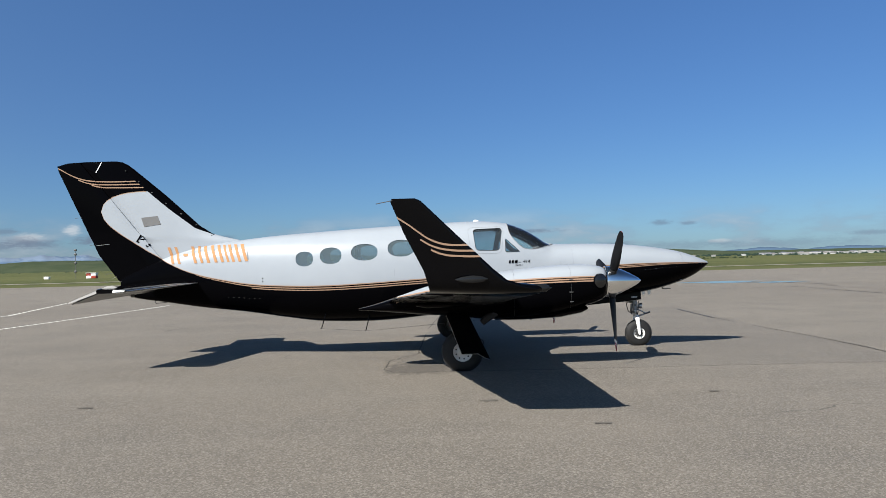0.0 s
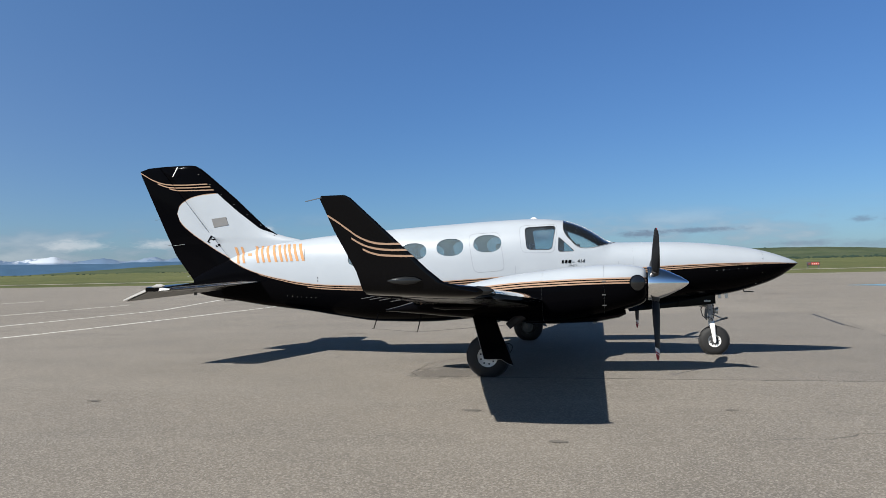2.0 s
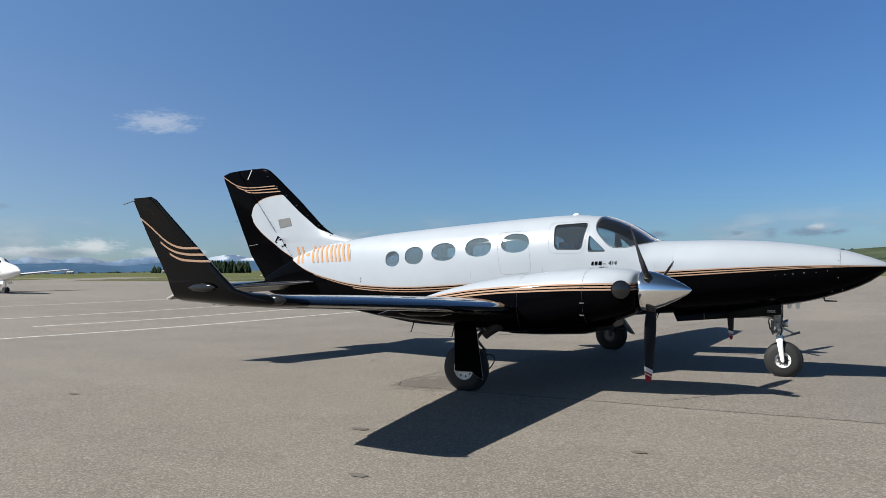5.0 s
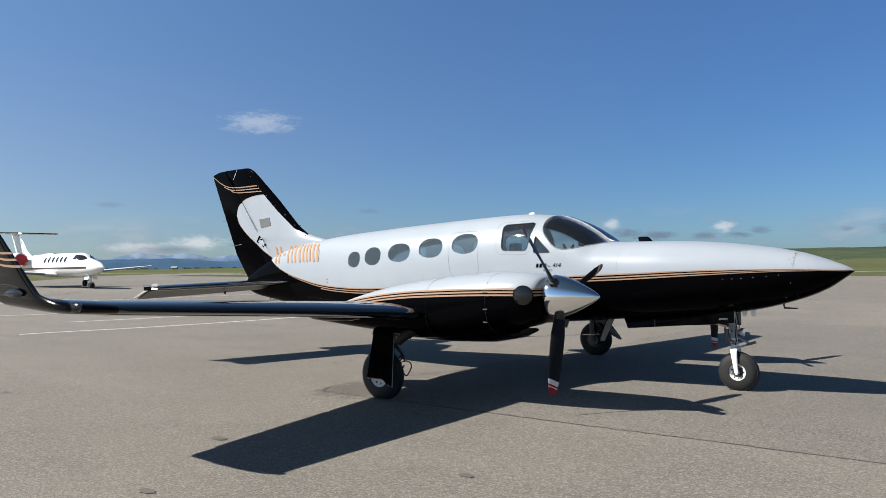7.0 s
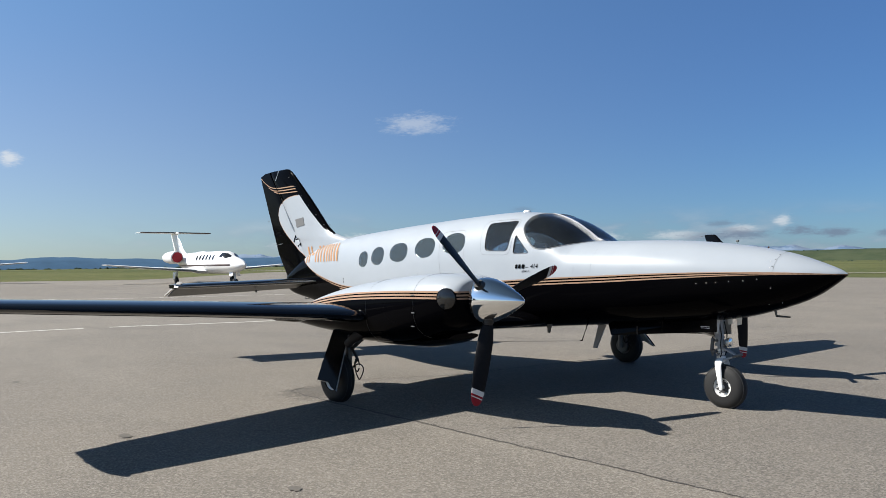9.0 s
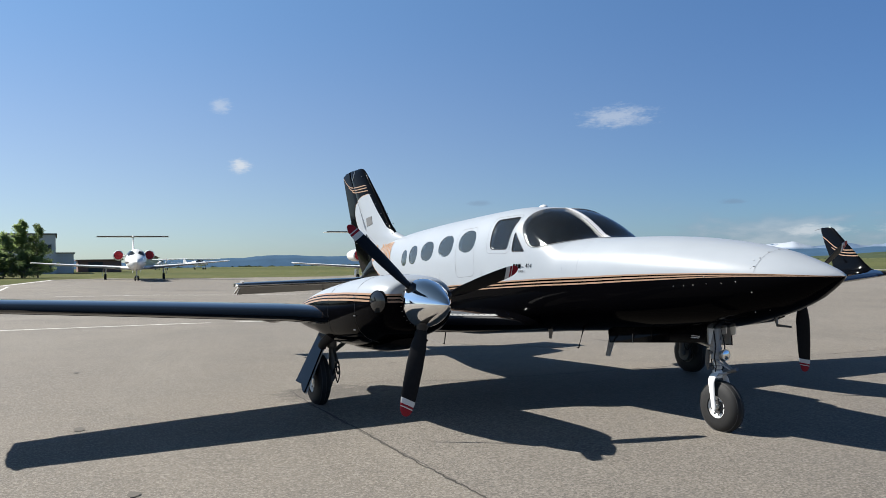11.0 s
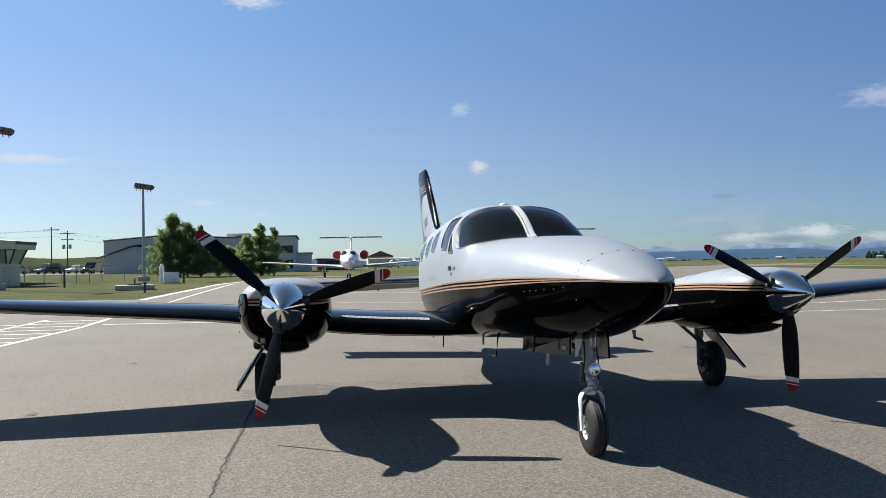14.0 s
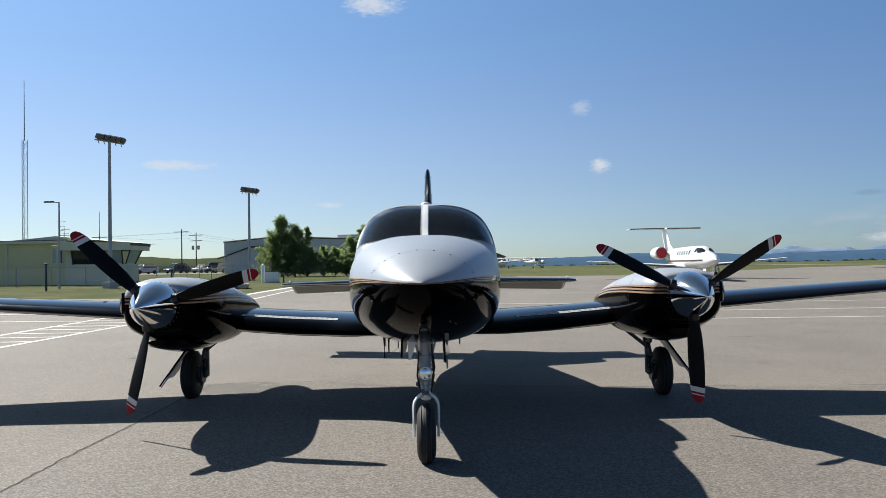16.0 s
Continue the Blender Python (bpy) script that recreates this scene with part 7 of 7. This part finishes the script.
def leaf_material(name, a, b):
    g = Nodes(name)
    info = g.n.new("ShaderNodeNewGeometry")
    base = g.mix(info.outputs["Random Per Island"], a, b)
    g.done(base, 0.6, 0.0)
    thin = g.n.new("ShaderNodeBsdfTranslucent")
    g.l.new(base, thin.inputs[0])
    mx = g.n.new("ShaderNodeMixShader")
    mx.inputs[0].default_value = 0.7
    g.l.new(g.bsdf.outputs[0], mx.inputs[1])
    g.l.new(thin.outputs[0], mx.inputs[2])
    g.l.new(mx.outputs[0], g.n["Material Output"].inputs[0])
    return g.mat


LEAVES = leaf_material("summer_leaves", (0.12, 0.175, 0.062), (0.30, 0.38, 0.16))
LEAVES_PALE = leaf_material("aspen_leaves", (0.14, 0.20, 0.065), (0.36, 0.44, 0.19))
BARK = plain("grey_bark", (0.16, 0.14, 0.12), 0.9, grain=0.3)
rnd = random.Random(7)


def tree(x, y, height, spread, leaves, mat, label, low=0.12):
    t = thing("tree", at_ground(x, y), rnd.uniform(0, 360), label, "tree", "trees by the hangar")
    trunk = [(0, 0, -0.1)]
    for k in range(1, 7):
        trunk.append((rnd.uniform(-0.12, 0.12) * k * 0.3, rnd.uniform(-0.12, 0.12) * k * 0.3, height * 0.92 * k / 6))
    part("trunk", tube(trunk, [0.03 * height * 0.6 * (1 - k / 7.5) for k in range(7)], 8), BARK, t)
    bm_l = bmesh.new()
    ends = []
    for k in range(56):
        f = low + (0.98 - low) * k / 55
        base = Vector(trunk[min(5, int(f * 6))]).lerp(Vector(trunk[min(6, int(f * 6) + 1)]), f * 6 - int(f * 6))
        a = rnd.uniform(0, 6.283)
        reach = spread * (0.10 + 1.15 * (1 - f) ** 0.95) * rnd.uniform(0.5, 1.25)
        tip = base + Vector((reach * math.cos(a), reach * math.sin(a), reach * rnd.uniform(0.15, 0.55 + 0.6 * f)))
        mid = base.lerp(tip, 0.5) + Vector((0, 0, 0.06 * reach))
        add(bm_l, tube([base, mid, tip], [0.05, 0.03, 0.012], 5))
        ends += [(tip, 0.15), (base.lerp(tip, 0.85), 0.19), (base.lerp(tip, 0.68), 0.22), (mid, 0.24), (mid.lerp(base, 0.4), 0.26)]
    part("limbs", bm_l, BARK, t)
    verts, faces = [], []
    for k in range(int(0.62 * leaves)):
        c, r = ends[rnd.randrange(len(ends))]
        p = c + Vector((rnd.gauss(0, 1), rnd.gauss(0, 1), rnd.gauss(0, 1.1))) * r * spread * 0.36
        if p.z < 0.04:
            continue
        u = Vector((rnd.gauss(0, 1), rnd.gauss(0, 1), rnd.gauss(0, 1))).normalized()
        v = u.orthogonal().normalized()
        s = rnd.uniform(0.05, 0.12)
        n = len(verts)
        verts += [p - u * s, p + v * s * 0.55, p + u * s, p - v * s * 0.55]
        faces.append((n, n + 1, n + 2, n + 3))
    me = bpy.data.meshes.new("crown")
    me.from_pydata([tuple(v) for v in verts], [], faces)
    me.materials.append(mat)
    cr = new("crown", me)
    cr.parent = t


for x, y, h, s, n, m, lb, lo in ((-77.5, -4.1, 6.9, 2.5, 26000, LEAVES_PALE, "tall pale aspen tree with loose crown", 0.04), (-78.0, -2.7, 5.9, 2.3, 22000, LEAVES, "dense dark green tree", 0.04), (-77.2, -5.1, 4.9, 1.9, 15000, LEAVES_PALE, "pale green bushy tree", 0.03),
                                 (-78.4, -1.4, 5.9, 1.2, 9000, LEAVES_PALE, "slim young aspen tree", 0.05), (-76.4, -3.2, 3.0, 2.3, 12000, LEAVES, "low dark green shrub", 0.03), (-77.0, -1.1, 3.2, 1.9, 9000, LEAVES, "dense low green shrub", 0.03), (-78.6, 0.4, 3.4, 1.6, 8000, LEAVES, "dark green bushy tree", 0.03),
                                 (-79.0, 1.7, 3.3, 1.4, 7000, LEAVES_PALE, "young pale aspen tree", 0.05), (-79.4, 3.3, 4.6, 1.6, 10000, LEAVES_PALE, "slim pale aspen tree", 0.05), (-79.6, 4.9, 6.0, 1.7, 15000, LEAVES_PALE, "slim pale aspen tree", 0.05), (-80.0, 6.3, 5.6, 1.5, 11000, LEAVES_PALE, "slim pale aspen tree", 0.05),
                                 (-78.2, 3.0, 2.4, 1.7, 7000, LEAVES, "low green shrub beside the trees", 0.03), (-78.4, 5.2, 2.6, 1.8, 8000, LEAVES, "low green shrub beside the trees", 0.03)):
    tree(x, y, h, s, n, m, lb, lo)


def far_wood(name, az0, az1, r0, depth, h0, h1, count, mat, label, slim=(0.8, 2.4), base=0.0):
    """A far wood as many small pointed and rounded clumps in one mesh, on the ground."""
    verts, faces = [], []
    for k in range(count):
        a, r = radians(rnd.uniform(az0, az1)), r0 + depth * rnd.random()
        x, y = r * math.cos(a), 13 + r * math.sin(a)
        z, h = ground_z(x, y) - 0.5 + base, h0 + (h1 - h0) * rnd.random() ** 1.6
        w = h * rnd.uniform(*slim)
        n = len(verts)
        m = 6
        for f, q in ((0.0, 0.8), (0.25, 1.0), (0.6, 0.62), (0.88, 0.2)):
            for i in range(m):
                t = 6.283 * i / m + f
                j = rnd.uniform(0.8, 1.2)
                verts.append((x + w * q * j * math.cos(t), y + w * q * j * math.sin(t), z + h * f))
        verts.append((x, y, z + h))
        for ring in range(3):
            for i in range(m):
                a0, b0 = n + ring * m + i, n + ring * m + (i + 1) % m
                faces.append((a0, b0, b0 + m, a0 + m))
        for i in range(m):
            faces.append((n + 3 * m + i, n + 3 * m + (i + 1) % m, n + 4 * m))
    me = bpy.data.meshes.new(name)
    me.from_pydata(verts, [], faces)
    me.materials.append(mat)
    return tagged(new(name, me), label, "woods", kind="stuff")


SCRUB = grass("bank_scrub", (0.020, 0.032, 0.012), (0.033, 0.046, 0.018), (0.05, 0.054, 0.026))
WOODS = plain("dark_conifer_woods", (0.022, 0.034, 0.018), 1.0, grain=0.4, scale=0.05, Specular_IOR_Level=0.05)
# copy of the wood colour with the distance haze mixed in as blue
WOODS_HAZED = plain("haze_tinted_woods", (0.024, 0.040, 0.030), 1.0, grain=0.3, scale=0.02, Specular_IOR_Level=0.05)
far_wood("far_woods", 135.4, 139.0, 480, 60, 4.5, 9.0, 520, WOODS, "dark conifer wood beyond the airfield", (0.14, 0.26))
far_wood("far_woods", 140.9, 142.0, 600, 40, 3.0, 6.5, 46, WOODS, "small dark wood among far farm buildings", (0.16, 0.4))
far_wood("far_woods", 56, 84, 900, 300, 0.8, 2.6, 300, WOODS_HAZED, "scattered far trees and hedges", (0.4, 1.3))
far_wood("far_woods", 67.6, 71.8, 395, 16, 0.7, 1.5, 70, WOODS, "row of young trees on the far grass", (0.3, 0.7))
far_wood("far_woods", 139.45, 139.65, 600, 15, 5.0, 6.5, 4, WOODS, "lone dark conifers by a far shed", (0.2, 0.35))
far_wood("far_woods", 100, 133, 1100, 300, 0.8, 2.2, 160, WOODS_HAZED, "scattered far trees and hedges", (0.5, 1.6))
far_wood("far_woods", 140, 176, 1100, 500, 1.0, 3.5, 220, WOODS_HAZED, "scattered far trees and hedges")
far_wood("far_woods", 79, 116, 3030, 20, 6, 12, 240, WOODS_HAZED, "broken dark tree line along the far hill crest", (0.5, 1.6), 29.0)
far_wood("far_woods", 30, 76, 2300, 300, 2, 8, 520, WOODS_HAZED, "far tree line on the ridge")
far_wood("far_woods", 60, 96, 1300, 500, 1.5, 4.5, 260, WOODS_HAZED, "scattered hedges and trees on the farmland rise", (0.6, 3.0))
far_wood("far_woods", 60.0, 67, 700, 330, 1.0, 2.4, 190, WOODS_HAZED, "garden trees between the far houses", (0.5, 1.2))
far_wood("far_woods", -172, -140, 236, 26, 0.8, 2.6, 420, SCRUB, "green scrub on the bank behind the car park")


FAR_WHITE = plain("far_white_walls", (0.34, 0.34, 0.335), 0.8, grain=0.15)
FAR_ROOF = plain("far_grey_roofs", (0.20, 0.19, 0.18), 0.8, grain=0.25)


def far_building(az, r, wide, high, label="small white house in the far town"):
    """A far low building with a pitched roof, facing the airfield."""
    a = radians(az)
    x, y = r * math.cos(a), 13 + r * math.sin(a)
    b = thing("far_building", at_ground(x, y), az + rnd.uniform(65, 115), label, "building", "far buildings")
    part("wall", box(0, 0, high / 2 - 0.2, wide, 3.0, high + 0.4), FAR_WHITE, b)
    part("roof", slab([(-wide * 0.53, -1.8, high), (-wide * 0.53, 1.8, high), (-wide * 0.53, 0, high + 0.8)], (wide * 1.06, 0, 0)), FAR_ROOF if rnd.random() < 0.6 else FAR_WHITE, b, smooth=False)


for k in range(30):
    far_building(60.4 + 0.21 * k + rnd.uniform(-0.09, 0.09), rnd.uniform(760, 1060), rnd.uniform(2.2, 5.0), rnd.uniform(1.0, 1.8))
for az, r, wide in ((64.72, 740, 8), (63.1, 730, 10), (68.6, 980, 5), (70.6, 1000, 5), (71.9, 1100, 5)):
    far_building(az, r, wide, 1.3)
for az, wide in ((141.17, 4.0), (139.75, 4.0), (147.2, 4.0)):
    far_building(az, 560, wide, 1.2, "white farm shed beyond the airfield")


def ridge(name, az0, az1, r, depth, base, amp, freq, seed, mat, label, taper=3.0):
    """A far ridge: a skyline of uneven height that rises from the plain."""
    n = 220
    rows = [[], [], [], []]
    for k in range(n + 1):
        az = az0 + (az1 - az0) * k / n
        a = radians(az)
        q = min(1.0, (az - az0) / taper, (az1 - az) / taper)
        h = 0.0
        for o in range(6):
            h += amp * 0.55**o * noise.noise((az * freq * 2**o, seed, o * 3.7))
        h = max(0.0, (base + h)) * max(0.0, q)
        x, y = math.cos(a), math.sin(a)
        rows[0].append((r * x, 13 + r * y, -6))
        rows[1].append(((r + depth * 0.5) * x, 13 + (r + depth * 0.5) * y, -6 + (h + 6) * 0.62 + 0.12 * h * noise.noise((az * 3.1, seed + 5, 0))))
        rows[2].append(((r + depth) * x, 13 + (r + depth) * y, h))
        rows[3].append(((r + depth * 1.4) * x, 13 + (r + depth * 1.4) * y, -6))
    ob = mesh_object(name, loft(rows, caps=False, closed=False), mat, angle=180)
    return tagged(ob, label, "hills", kind="structure")


FIELD = grass("far_fields", (0.042, 0.060, 0.034), (0.060, 0.076, 0.044), (0.075, 0.080, 0.052))
# the blue of the air's haze is put into the forest's colour
HAZE_BLUE_HILL = plain("haze_blue_hills", (0.042, 0.086, 0.145), 1.0, grain=0.3, scale=0.012, Specular_IOR_Level=0.05)


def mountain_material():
    g = Nodes("hazed_snow_mountains")
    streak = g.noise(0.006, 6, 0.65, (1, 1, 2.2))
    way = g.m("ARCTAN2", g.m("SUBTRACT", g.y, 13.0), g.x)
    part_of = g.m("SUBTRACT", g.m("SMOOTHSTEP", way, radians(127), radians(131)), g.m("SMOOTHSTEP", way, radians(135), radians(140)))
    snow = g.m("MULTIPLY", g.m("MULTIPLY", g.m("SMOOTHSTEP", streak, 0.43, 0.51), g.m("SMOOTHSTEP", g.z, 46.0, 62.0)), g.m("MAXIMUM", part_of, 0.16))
    # the rock's blue is painted haze; the snow lies over it
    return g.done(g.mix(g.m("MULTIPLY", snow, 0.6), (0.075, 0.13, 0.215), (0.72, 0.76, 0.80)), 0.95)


ridge("backdrop_mountains", 106, 162, 4150, 120, 74, 22, 0.42, 3.0, mountain_material(), "distant mountains with snow, blue haze painted in", 6)
ridge("backdrop_hills", 100, 185, 3500, 250, 44, 22, 0.10, 11.0, HAZE_BLUE_HILL, "long dark forested hills, blue haze painted in", 5)
ridge("backdrop_green_hills", 18, 112, 2400, 300, 13, 6, 0.07, 23.0, FIELD, "low green farmland rise", 8)
ridge("backdrop_green_hills", 64, 131, 2750, 300, 38, 7, 0.12, 27.0, FIELD, "higher green farmland hill with woods", 13)
# this ridge's pale blue base colour holds the haze of distance
ridge("backdrop_mountains", 48, 90, 4150, 120, 30, 16, 0.35, 8.0, plain("haze_painted_mountains", (0.085, 0.135, 0.205), 1.0, grain=0.25, scale=0.01, Specular_IOR_Level=0.0), "mountains under clouds, pale blue haze painted in", 8)
ridge("backdrop_bank", -174, -130, 240, 30, 7.0, 1.2, 0.12, 31.0, SCRUB, "grassy bank behind the car park", 6)

# far town on the ridge
TOWN_ROOF = plain("town_roofs", (0.16, 0.16, 0.18), 0.7)
TOWN_WALL = plain("town_walls", (0.36, 0.37, 0.40), 0.8)
town_rng = random.Random(5)
for k in range(60):
    az = radians(town_rng.uniform(60.2, 65.5) if k < 38 else town_rng.uniform(65.5, 68))
    r = town_rng.uniform(1500, 1750)
    w, h = town_rng.uniform(4, 12), town_rng.uniform(1.4, 2.6)
    hs = thing("town_house", (r * math.cos(az), 13 + r * math.sin(az), town_rng.uniform(-0.5, 1.0)), math.degrees(az) + 90, "tiny pale far building in the town", "house", "buildings of the far town")
    part("wall", box(0, 0, h / 2 - 1, w, 9, h + 2), TOWN_WALL if k % 2 else TOWN_ROOF, hs, smooth=False)
    part("roof", slab([(-w / 2 - 0.4, -5, h), (-w / 2 - 0.4, 5, h), (-w / 2 - 0.4, 0, h + 1.1)], (w + 0.8, 0, 0)), TOWN_ROOF, hs, smooth=False)
